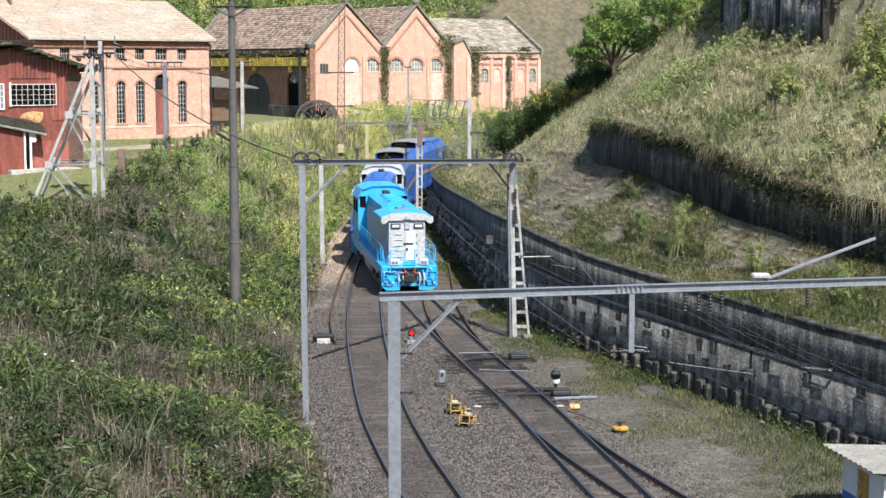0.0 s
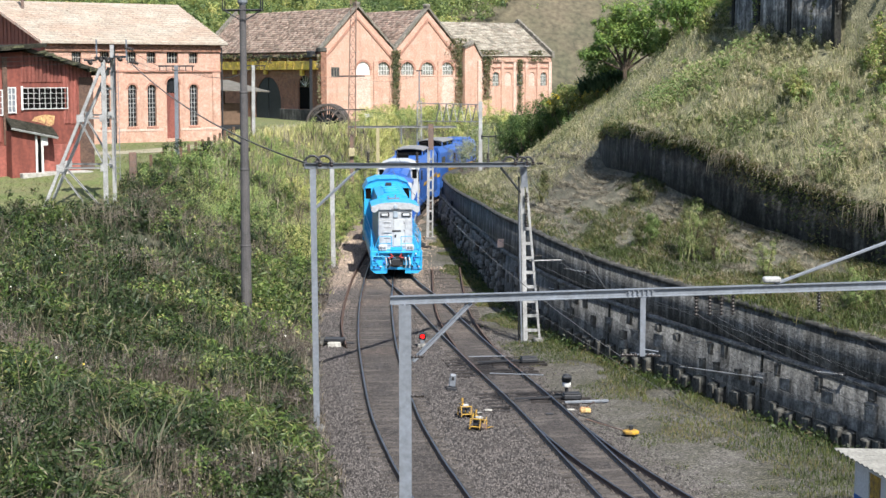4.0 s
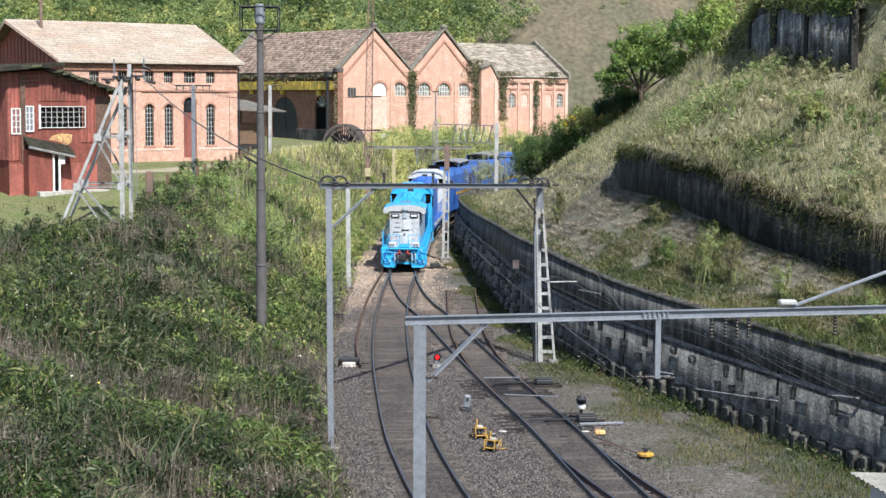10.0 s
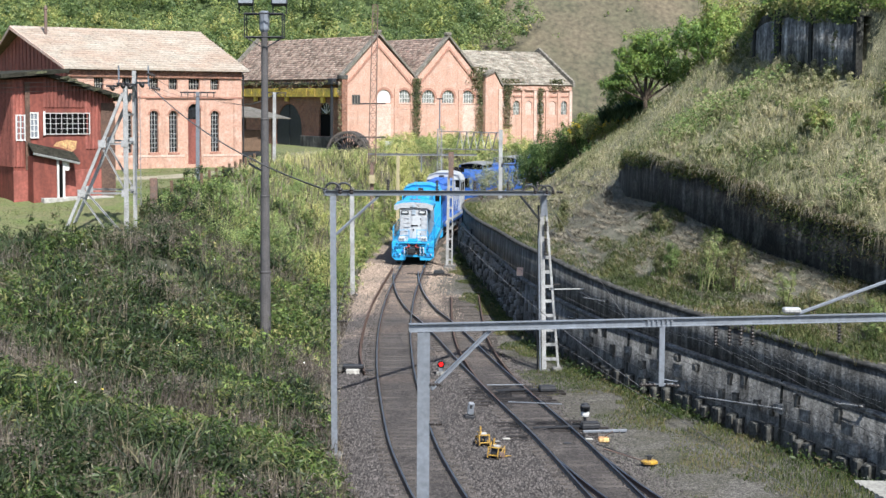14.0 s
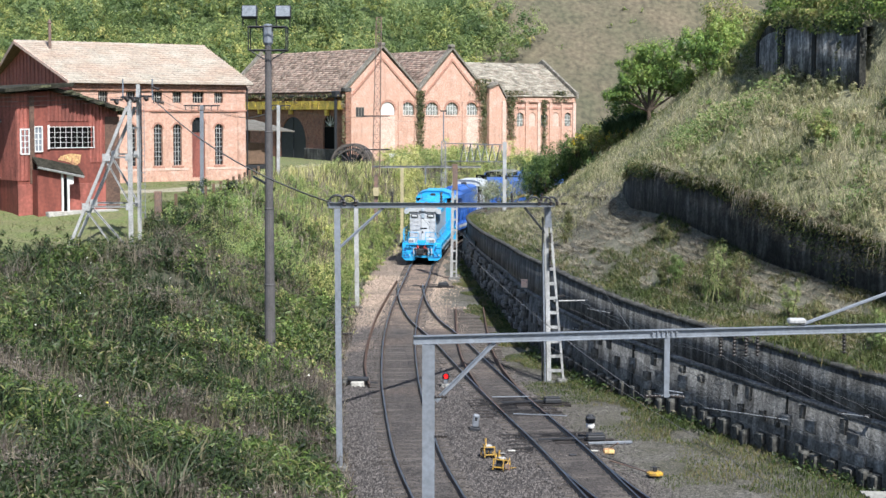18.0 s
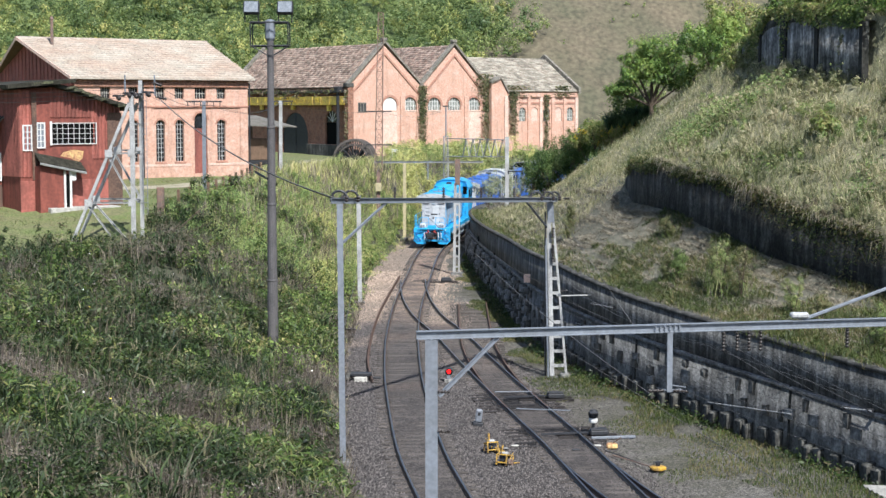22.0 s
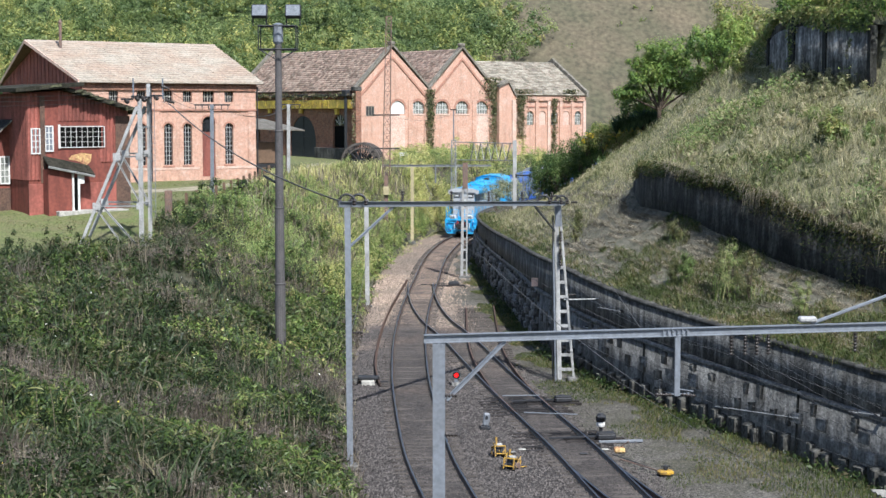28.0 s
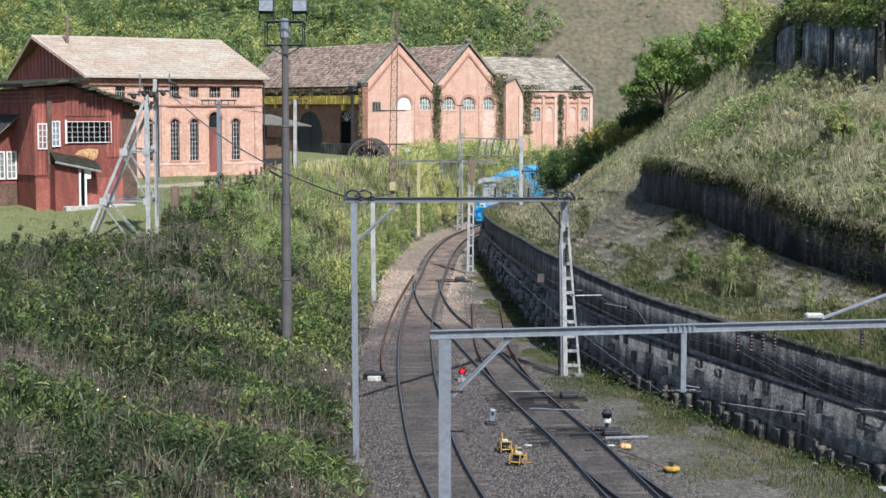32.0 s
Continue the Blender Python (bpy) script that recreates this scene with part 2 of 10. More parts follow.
M_CONC_UP = mat("rain_streaked_concrete", (0.185, 0.184, 0.177), 0.93, vary=0.45, scale=1.5, fine=9, bump=0.8, bump_scale=9, tint=(0.10, 0.098, 0.09), streak=0.66, streak_size=1.7)
M_CONC_HILL = mat("lime_streaked_concrete", (0.48, 0.465, 0.43), 0.93, vary=0.5, scale=0.8, fine=6, bump=0.7, bump_scale=10, tint=(0.10, 0.098, 0.09), streak=0.7, streak_size=1.8)
M_CONC_DARK = mat("blackened_concrete", (0.10, 0.097, 0.088), 0.93, vary=0.45, scale=0.6, fine=5, bump=0.6, bump_scale=12, tint=(0.045, 0.044, 0.04), streak=0.6, per_object=0.25)
M_CONC_BLACK = mat("mouldy_shaded_black_concrete", (0.095, 0.093, 0.085), 0.95, vary=0.5, scale=0.9, fine=6, bump=0.8, bump_scale=8, tint=(0.026, 0.028, 0.022), streak=0.72, streak_size=1.6)
M_CONC_PALE = mat("pale_concrete", (0.36, 0.35, 0.32), 0.9, vary=0.3, scale=1, fine=9, bump=0.3)
M_STEEL = mat("galvanised_steel", (0.185, 0.205, 0.235), 0.5, metal=0.3, vary=0.16, scale=1.2, fine=9, bump=0.03, tint=(0.125, 0.13, 0.138))
M_STEEL_PALE = mat("pale_painted_steel", (0.34, 0.345, 0.345), 0.6, metal=0.1, vary=0.3, scale=1.5, fine=20, bump=0.05, tint=(0.18, 0.175, 0.165))
M_STEEL_DARK = mat("dark_steel", (0.035, 0.037, 0.042), 0.55, metal=0.4, vary=0.3, scale=3, fine=30, bump=0.1)
M_RUST = mat("rusted_steel", (0.17, 0.105, 0.078), 0.85, vary=0.4, scale=3, fine=30, bump=0.2, tint=(0.10, 0.085, 0.078))
M_POLE = mat("grey_tarred_pole", (0.085, 0.08, 0.08), 0.8, vary=0.3, scale=1.2, fine=20, bump=0.2, tint=(0.045, 0.044, 0.046))
M_WOOD = mat("weathered_wood", (0.14, 0.09, 0.06), 0.9, vary=0.35, scale=2, fine=25, bump=0.3)
M_CERAMIC = mat("brown_insulator", (0.03, 0.025, 0.023), 0.35, vary=0.2)
M_WIRE = mat("wire", (0.075, 0.075, 0.075), 0.7, metal=0.2, vary=0.1, bump=0)
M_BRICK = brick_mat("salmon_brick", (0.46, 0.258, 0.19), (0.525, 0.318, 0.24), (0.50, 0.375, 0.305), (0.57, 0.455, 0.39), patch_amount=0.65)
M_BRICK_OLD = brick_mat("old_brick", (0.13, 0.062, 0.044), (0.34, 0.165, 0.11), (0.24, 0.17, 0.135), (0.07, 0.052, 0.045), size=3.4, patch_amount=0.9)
M_BRICK_DARK = brick_mat("brick_band", (0.33, 0.16, 0.115), (0.38, 0.2, 0.145), (0.38, 0.25, 0.2), (0.2, 0.12, 0.1))
M_PALE = mat("limewashed_render", (0.50, 0.385, 0.325), 0.9, vary=0.3, scale=1.2, fine=9, bump=0.2, tint=(0.45, 0.265, 0.205))
M_TILE = mat("pale_roof_tiles", (0.29, 0.262, 0.22), 0.9, vary=0.3, scale=0.35, fine=5, bump=0.3, tint=(0.27, 0.19, 0.145), per_island=0.11, stretch=(1, 1, 3))
M_TILE_OLD = mat("mossy_roof_tiles", (0.275, 0.17, 0.13), 0.95, vary=0.42, scale=1.8, fine=4, bump=0.4, tint=(0.40, 0.33, 0.265), per_island=0.5, stretch=(1, 1, 3))
M_TILE_GREY = mat("lichen_roof_tiles", (0.25, 0.235, 0.195), 0.95, vary=0.45, scale=0.9, fine=4, bump=0.4, tint=(0.15, 0.125, 0.10), per_island=0.35, stretch=(1, 1, 3))
M_COPING = mat("mossy_coping", (0.20, 0.18, 0.155), 0.95, vary=0.5, scale=1.6, fine=6, bump=0.4, tint=(0.10, 0.095, 0.075))
M_REDSHEET = mat("red_sheet_iron", (0.27, 0.084, 0.064), 0.7, vary=0.22, scale=0.5, fine=6, bump=0.04, tint=(0.15, 0.056, 0.044), streak=0.35, per_object=0.22)
M_BROWNWALL = mat("brown_weathered_shaded_wall", (0.12, 0.07, 0.05), 0.9, vary=0.4, scale=0.8, fine=8, bump=0.2, tint=(0.06, 0.04, 0.032))
M_REDWALL = mat("red_painted_wall", (0.20, 0.056, 0.040), 0.8, vary=0.18, scale=0.5, fine=4, bump=0.03, tint=(0.12, 0.04, 0.031), streak=0.3)
M_ROOFSHEET = mat("mouldy_roof_sheet", (0.045, 0.043, 0.034), 0.95, vary=0.5, scale=1.4, fine=9, bump=0.4, tint=(0.016, 0.016, 0.012), spec=0.1)
M_MOSS = mat("mossy_broken_tiles", (0.10, 0.105, 0.062), 0.95, vary=0.5, scale=2.5, fine=9, bump=0.4, tint=(0.035, 0.033, 0.026), spec=0.1)
M_OCHRE = mat("peeled_ochre_patch", (0.50, 0.36, 0.15), 0.85, vary=0.5, scale=2.5, fine=9, bump=0.1, tint=(0.28, 0.12, 0.075))
M_BOARD = mat("grey_roof_boards", (0.15, 0.142, 0.125), 0.9, vary=0.4, scale=1.4, fine=9, bump=0.3, tint=(0.08, 0.07, 0.055))
M_WHITE = mat("white_paint", (0.58, 0.575, 0.56), 0.7, vary=0.12, scale=2, fine=15, bump=0.05)
M_GLASS = mat("dark_window_glass", (0.02, 0.022, 0.025), 0.12, vary=0.3, scale=2, fine=3, bump=0, spec=0.6)
M_GLASS_DUSTY = mat("dusty_window_glass", (0.235, 0.25, 0.225), 0.3, vary=0.5, scale=1.5, fine=4, bump=0, tint=(0.09, 0.10, 0.09), spec=0.5)
M_DARK = mat("dark_interior", (0.006, 0.006, 0.006), 0.95, vary=0.3, spec=0.05)
M_YELLOW = mat("faded_yellow_paint", (0.70, 0.51, 0.08), 0.75, vary=0.4, scale=1.2, fine=8, bump=0.1, tint=(0.30, 0.21, 0.08))
M_YELLOW_NEW = mat("yellow_paint", (0.46, 0.28, 0.03), 0.6, vary=0.45, scale=5, fine=25, bump=0.05, tint=(0.14, 0.085, 0.04))
M_ORANGE = mat("orange_sign", (0.85, 0.60, 0.48), 0.8, vary=0.2, scale=3, fine=20)
M_BLUE_PAINT = mat("blue_paint", (0.04, 0.13, 0.36), 0.6, vary=0.15, scale=2, fine=15)
M_CYAN = mat("sky_blue_loco_paint", (0.028, 0.31, 0.60), 0.38, vary=0.14, scale=1.3, fine=14, bump=0.03, tint=(0.024, 0.245, 0.47))
M_LOCOBLUE = mat("deep_blue_loco_paint", (0.028, 0.10, 0.37), 0.4, vary=0.18, scale=1.3, fine=14, bump=0.03, tint=(0.04, 0.115, 0.29))
M_LOCOWHITE = mat("off_white_loco_paint", (0.42, 0.44, 0.455), 0.45, vary=0.10, scale=1.0, fine=5, bump=0.02, tint=(0.30, 0.325, 0.35))
M_LOCOFACE = mat("silver_grey_loco_face", (0.36, 0.375, 0.395), 0.42, vary=0.18, scale=1.4, fine=6, bump=0.02, tint=(0.235, 0.255, 0.28))
M_LOCOROOF = mat("sooty_grey_roof_paint", (0.20, 0.205, 0.21), 0.6, vary=0.3, scale=1.2, fine=8, bump=0.02, tint=(0.11, 0.11, 0.112))
M_LOCOGREY = mat("grey_loco_side", (0.27, 0.325, 0.38), 0.5, vary=0.12, scale=1.2, fine=5, bump=0.02, tint=(0.195, 0.225, 0.255))
M_RED = mat("red_paint", (0.32, 0.035, 0.035), 0.6, vary=0.3)
M_LAMP = mat("floodlight_glass", (0.17, 0.19, 0.215), 0.25, vary=0.35, scale=6, bump=0)
M_TRUNK = mat("bark", (0.10, 0.075, 0.055), 0.95, vary=0.35, scale=3, fine=20, bump=0.6)
M_GLOW = bpy.data.materials.new("red_signal_lens")
M_GLOW.use_nodes = True
_b = M_GLOW.node_tree.nodes["Principled BSDF"]
_b.inputs["Base Color"].default_value = (0.5, 0.01, 0.01, 1)
_b.inputs["Emission Color"].default_value = (1.0, 0.012, 0.012, 1)
_b.inputs["Emission Strength"].default_value = 1.3
# near-bank weed and grass greens are kept low, with shade in the colour
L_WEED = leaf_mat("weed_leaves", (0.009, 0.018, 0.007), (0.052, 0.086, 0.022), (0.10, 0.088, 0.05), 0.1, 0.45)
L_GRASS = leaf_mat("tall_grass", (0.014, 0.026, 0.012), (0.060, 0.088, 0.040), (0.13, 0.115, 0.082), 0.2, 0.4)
L_HILLGRASS = leaf_mat("hill_grass", (0.09, 0.11, 0.047), (0.245, 0.255, 0.115), (0.40, 0.36, 0.225), 0.3, 0.25)
L_DRY = leaf_mat("dry_stalks", (0.075, 0.062, 0.05), (0.155, 0.13, 0.104), (0.27, 0.235, 0.17), 0.25, 0.2)
L_BUSH = leaf_mat("bush_leaves", (0.06, 0.10, 0.025), (0.20, 0.255, 0.065), (0.30, 0.28, 0.11), 0.2, 0.2)
L_BUSHDARK = leaf_mat("dark_bush_leaves", (0.10, 0.165, 0.055), (0.30, 0.40, 0.13), (0.42, 0.44, 0.18), 0.14, 0.4)
L_DARKTREE = leaf_mat("dark_tree_leaves", (0.03, 0.065, 0.02), (0.10, 0.165, 0.045), (0.17, 0.22, 0.07), 0.12, 0.5)
L_TREE = leaf_mat("tree_leaves", (0.05, 0.10, 0.026), (0.20, 0.31, 0.07), (0.28, 0.34, 0.09), 0.14, 0.3)
L_FOREST = leaf_mat("forest_leaves", (0.13, 0.18, 0.062), (0.22, 0.275, 0.09), (0.28, 0.31, 0.12), 0.12, 0.06)
L_FOREST_DARK = leaf_mat("dark_forest_leaves", (0.06, 0.10, 0.038), (0.13, 0.185, 0.062), None, 0, 0.06)
L_FOREST_PALE = leaf_mat("pale_forest_leaves", (0.23, 0.265, 0.08), (0.34, 0.365, 0.11), (0.43, 0.39, 0.14), 0.2, 0.06)
L_IVY = leaf_mat("ivy_leaves", (0.035, 0.046, 0.02), (0.12, 0.13, 0.05), (0.20, 0.155, 0.10), 0.32, 0.4)
L_FLOWER = leaf_mat("flower_heads", (0.75, 0.75, 0.68), (0.85, 0.85, 0.8), (0.7, 0.55, 0.1), 0.3, 0.5)
L_YFLOWER = leaf_mat("yellow_blossom", (0.55, 0.40, 0.03), (0.7, 0.52, 0.05), None, 0, 0.5)
L_THICKET = leaf_mat("thicket_leaves", (0.21, 0.245, 0.075), (0.47, 0.50, 0.16), (0.60, 0.54, 0.24), 0.25, 0.25)
L_SEED = leaf_mat("brown_seed_grass", (0.058, 0.048, 0.043), (0.15, 0.127, 0.112), (0.235, 0.205, 0.168), 0.22, 0.3)
L_SLOPE = leaf_mat("dull_slope_leaves", (0.05, 0.065, 0.025), (0.145, 0.16, 0.062), (0.21, 0.185, 0.09), 0.2, 0.4)
L_HAYLINE = leaf_mat("raked_hay_straw", (0.12, 0.11, 0.08), (0.28, 0.255, 0.195), (0.38, 0.345, 0.27), 0.25, 0.4)
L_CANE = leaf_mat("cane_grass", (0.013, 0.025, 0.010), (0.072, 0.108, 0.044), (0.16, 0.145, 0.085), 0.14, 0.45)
# yellower plants of the farther bank, brightened to carry sunlight in the colour
L_SUNWEED = leaf_mat("sunlit_yellow_green_weeds", (0.08, 0.128, 0.03), (0.235, 0.32, 0.085), (0.34, 0.31, 0.13), 0.14, 0.25)
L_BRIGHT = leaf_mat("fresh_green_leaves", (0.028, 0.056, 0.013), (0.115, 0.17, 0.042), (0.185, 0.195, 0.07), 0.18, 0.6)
L_PALESTRAW = leaf_mat("sunny_straw_grass", (0.17, 0.20, 0.07), (0.40, 0.42, 0.16), (0.55, 0.50, 0.25), 0.25, 0.3)
L_STRAW = leaf_mat("straw_roots", (0.075, 0.067, 0.043), (0.17, 0.15, 0.098), (0.26, 0.225, 0.15), 0.25, 0.3)
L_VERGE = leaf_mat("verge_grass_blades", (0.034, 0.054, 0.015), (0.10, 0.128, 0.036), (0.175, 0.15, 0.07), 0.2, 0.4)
L_HILLWEED = leaf_mat("hill_weed_leaves", (0.07, 0.115, 0.035), (0.21, 0.28, 0.088), (0.30, 0.30, 0.14), 0.15, 0.3)
L_AGAVE = leaf_mat("agave_leaves", (0.03, 0.06, 0.034), (0.09, 0.15, 0.08), None, 0, 0.5)
L_THINSHRUB = leaf_mat("grey_green_leaves", (0.10, 0.13, 0.075), (0.26, 0.30, 0.18), (0.38, 0.37, 0.24), 0.2, 0.4)
L_BANKGREEN = leaf_mat("bank_bush_leaves", (0.10, 0.15, 0.045), (0.29, 0.37, 0.115), (0.42, 0.41, 0.18), 0.18, 0.3)
M_WHEEL = mat("weathered_iron_rim", (0.105, 0.092, 0.085), 0.75, metal=0.2, vary=0.4, scale=2, fine=14, bump=0.2, tint=(0.05, 0.042, 0.038))
M_POSTCONC = mat("yellowed_concrete", (0.36, 0.315, 0.19), 0.9, vary=0.25, scale=2, fine=12, bump=0.1)


def sun_lightened(material, gain, y0, y1):
    """Paints sunlight into stone colour past a stretch of line, with a ragged change-over."""
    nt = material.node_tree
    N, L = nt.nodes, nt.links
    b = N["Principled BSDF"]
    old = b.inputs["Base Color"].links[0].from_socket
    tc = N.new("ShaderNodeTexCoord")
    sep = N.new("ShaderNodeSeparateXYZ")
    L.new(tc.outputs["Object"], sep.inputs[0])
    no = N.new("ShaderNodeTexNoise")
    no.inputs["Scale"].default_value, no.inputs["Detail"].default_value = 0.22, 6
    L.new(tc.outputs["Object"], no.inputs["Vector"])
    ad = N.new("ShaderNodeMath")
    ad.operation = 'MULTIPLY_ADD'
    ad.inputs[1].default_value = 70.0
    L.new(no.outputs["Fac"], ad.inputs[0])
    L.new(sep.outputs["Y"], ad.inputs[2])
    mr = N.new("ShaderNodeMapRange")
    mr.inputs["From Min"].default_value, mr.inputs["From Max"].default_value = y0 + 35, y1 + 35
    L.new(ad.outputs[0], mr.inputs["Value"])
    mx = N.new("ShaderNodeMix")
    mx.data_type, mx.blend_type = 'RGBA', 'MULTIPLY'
    mx.inputs["B"].default_value = (*gain, 1)
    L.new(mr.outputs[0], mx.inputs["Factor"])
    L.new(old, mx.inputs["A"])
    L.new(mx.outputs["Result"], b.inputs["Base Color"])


def stony(material, size, spread, depth):
    """Single stones: a tone for each cell of crushed stone, painted gap shade, and their relief."""
    nt = material.node_tree
    N, L = nt.nodes, nt.links
    b = N["Principled BSDF"]
    old = b.inputs["Base Color"].links[0].from_socket
    tc = N.new("ShaderNodeTexCoord")
    vo = N.new("ShaderNodeTexVoronoi")
    vo.inputs["Scale"].default_value = size
    L.new(tc.outputs["Object"], vo.inputs["Vector"])
    sep = N.new("ShaderNodeSeparateColor")
    L.new(vo.outputs["Color"], sep.inputs[0])
    mr = N.new("ShaderNodeMapRange")
    mr.inputs["To Min"].default_value, mr.inputs["To Max"].default_value = 1 - spread, 1 + spread
    L.new(sep.outputs[0], mr.inputs["Value"])
    # colour falls off towards the cell edges, painting shade between the stones
    gap = N.new("ShaderNodeMapRange")
    gap.inputs["From Min"].default_value, gap.inputs["From Max"].default_value = 0.35, 0.75
    gap.inputs["To Min"].default_value, gap.inputs["To Max"].default_value = 1.0, 0.45
    L.new(vo.outputs["Distance"], gap.inputs["Value"])
    mul = N.new("ShaderNodeMath")
    mul.operation = 'MULTIPLY'
    L.new(mr.outputs[0], mul.inputs[0])
    L.new(gap.outputs[0], mul.inputs[1])
    hv = N.new("ShaderNodeHueSaturation")
    L.new(mul.outputs[0], hv.inputs["Value"])
    L.new(old, hv.inputs["Color"])
    L.new(hv.outputs[0], b.inputs["Base Color"])
    bp = N.new("ShaderNodeBump")
    bp.invert = True
    bp.inputs["Strength"].default_value, bp.inputs["Distance"].default_value = 1.0, depth
    L.new(vo.outputs["Distance"], bp.inputs["Height"])
    L.new(bp.outputs[0], b.inputs["Normal"])


stony(M_BALLAST, 14.0, 0.62, 0.06)
stony(M_GREASE, 13.0, 0.5, 0.05)
stony(M_CRIB, 13.0, 0.6, 0.05)
# far trackbed is multiplied paler as if sunlit; the near part stays shade-dark
sun_lightened(M_CRIB, (3.9, 3.3, 2.75), 78, 110)
stony(M_SAND, 14.0, 0.5, 0.05)
sun_lightened(M_BALLAST, (5.6, 4.9, 4.0), 80, 112)
sun_lightened(M_SLEEPER, (4.0, 3.4, 2.9), 78, 112)
sun_lightened(M_STONE, (3.8, 3.3, 2.7), 80, 112)

# ---- geometry helpers ----
rng = np.random.default_rng(7)


def mesh_of(bm, name, materials):
    me = bpy.data.meshes.new(name)
    bm.normal_update()
    bm.to_mesh(me)
    bm.free()
    for m in (materials if isinstance(materials, (list, tuple)) else [materials]):
        me.materials.append(m)
    return me


def part(name, bm, material, parent=None, label="", smooth=False):
    """One mesh object out of a bmesh, under a thing or under a part."""
    me = mesh_of(bm, name, material)
    if smooth:
        me.polygons.foreach_set("use_smooth", [True] * len(me.polygons))
    ob = new(name, me)
    if parent is not None:
        ob.parent = parent
    if label:
        tagged(ob, label)
    return ob


def thing(name, label, category, m=None, group="", kind=""):
    ob = new(name)
    ob.empty_display_size = 0.3
    if m is not None:
        ob.matrix_world = m
    return tagged(ob, label, category, group, kind)


def box(bm, lo, hi, m=None, mi=0):
    (x0, y0, z0), (x1, y1, z1) = lo, hi
    co = [(x0, y0, z0), (x1, y0, z0), (x1, y1, z0), (x0, y1, z0), (x0, y0, z1), (x1, y0, z1), (x1, y1, z1), (x0, y1, z1)]
    vs = [bm.verts.new(m @ Vector(c) if m is not None else c) for c in co]
    for f in ((0, 3, 2, 1), (4, 5, 6, 7), (0, 1, 5, 4), (1, 2, 6, 5), (2, 3, 7, 6), (3, 0, 4, 7)):
        bm.faces.new([vs[i] for i in f]).material_index = mi
    return bm


def cbox(lo, hi, bevel=0.02):
    """A box with chamfered edges."""
    bm = box(bmesh.new(), lo, hi)
    if bevel:
        bmesh.ops.bevel(bm, geom=bm.edges[:], offset=bevel, segments=1, affect='EDGES', clamp_overlap=True)
    return bm


def rod(bm, a, b, r, sides=6, r2=None):
    """A bar from a to b."""
    a, b = Vector(a), Vector(b)
    q = (b - a).to_track_quat('Z', 'Y')
    r2 = r if r2 is None else r2
    rings = []
    for p, rr in ((a, r), (b, r2)):
        rings.append([bm.verts.new(p + q @ Vector((rr * math.cos(t), rr * math.sin(t), 0)))
                      for t in (2 * math.pi * (k + 0.5) / sides for k in range(sides))])
    for k in range(sides):
        j = (k + 1) % sides
        bm.faces.new((rings[0][k], rings[0][j], rings[1][j], rings[1][k]))
    bm.faces.new(rings[0][::-1])
    bm.faces.new(rings[1])
    return bm


def lathe(bm, prof, at=(0, 0, 0), sides=10, m=None):
    """A turned form: prof is (radius, height) from below upwards."""
    at = Vector(at)
    rings = []
    for r, z in prof:
        ring = []
        for k in range(sides):
            t = 2 * math.pi * k / sides
            v = at + Vector((r * math.cos(t), r * math.sin(t), z))
            ring.append(bm.verts.new(m @ v if m is not None else v))
        rings.append(ring)
    for a, b in zip(rings, rings[1:]):
        for k in range(sides):
            j = (k + 1) % sides
            bm.faces.new((a[k], a[j], b[j], b[k]))
    bm.faces.new(rings[0][::-1])
    bm.faces.new(rings[-1])
    return bm


def prism(bm, outline, y0, y1, m=None, mi=0):
    """An outline in x and z, drawn out along y."""
    f, b = [], []
    for x, z in outline:
        for lst, y in ((f, y0), (b, y1)):
            v = Vector((x, y, z))
            lst.append(bm.verts.new(m @ v if m is not None else v))
    n = len(outline)
    bm.faces.new(f).material_index = mi
    bm.faces.new(b[::-1]).material_index = mi
    for k in range(n):
        j = (k + 1) % n
        bm.faces.new((f[k], b[k], b[j], f[j])).material_index = mi
    return bm


def arrays_mesh(name, verts, faces, material, smooth=False):
    """A mesh from numpy arrays: verts (n, 3), faces (m, 3 or 4)."""
    me = bpy.data.meshes.new(name)
    verts = np.ascontiguousarray(verts, dtype=np.float32).reshape(-1, 3)
    faces = np.ascontiguousarray(faces, dtype=np.int32)
    k = faces.shape[1]
    me.vertices.add(len(verts))
    me.vertices.foreach_set("co", verts.ravel())
    me.loops.add(faces.size)
    me.loops.foreach_set("vertex_index", faces.ravel())
    me.polygons.add(len(faces))
    me.polygons.foreach_set("loop_start", np.arange(0, faces.size, k, dtype=np.int32))
    if smooth:
        me.polygons.foreach_set("use_smooth", np.ones(len(faces), dtype=bool))
    me.update(calc_edges=True)
    me.materials.append(material)
    return me


def spline(ctrl, step):
    """Points at even steps along a smooth line through ctrl."""
    c = np.array(ctrl, float)
    c = np.vstack([2 * c[0] - c[1], c, 2 * c[-1] - c[-2]])
    out = []
    for i in range(1, len(c) - 2):
        p0, p1, p2, p3 = c[i - 1], c[i], c[i + 1], c[i + 2]
        for t in np.linspace(0, 1, 24, endpoint=False):
            out.append(0.5 * (2 * p1 + (p2 - p0) * t + (2 * p0 - 5 * p1 + 4 * p2 - p3) * t * t + (3 * p1 - p0 - 3 * p2 + p3) * t ** 3))
    out.append(c[-2])
    out = np.array(out)
    d = np.r_[0, np.cumsum(np.linalg.norm(np.diff(out, axis=0), axis=1))]
    s = np.arange(0, d[-1], step)
    return np.stack([np.interp(s, d, out[:, k]) for k in range(c.shape[1])], 1)


def normals2(p):
    """Unit normals to the left of a plan line."""
    t = np.gradient(p, axis=0)
    t /= np.linalg.norm(t, axis=1)[:, None]
    return np.stack([-t[:, 1], t[:, 0]], 1)


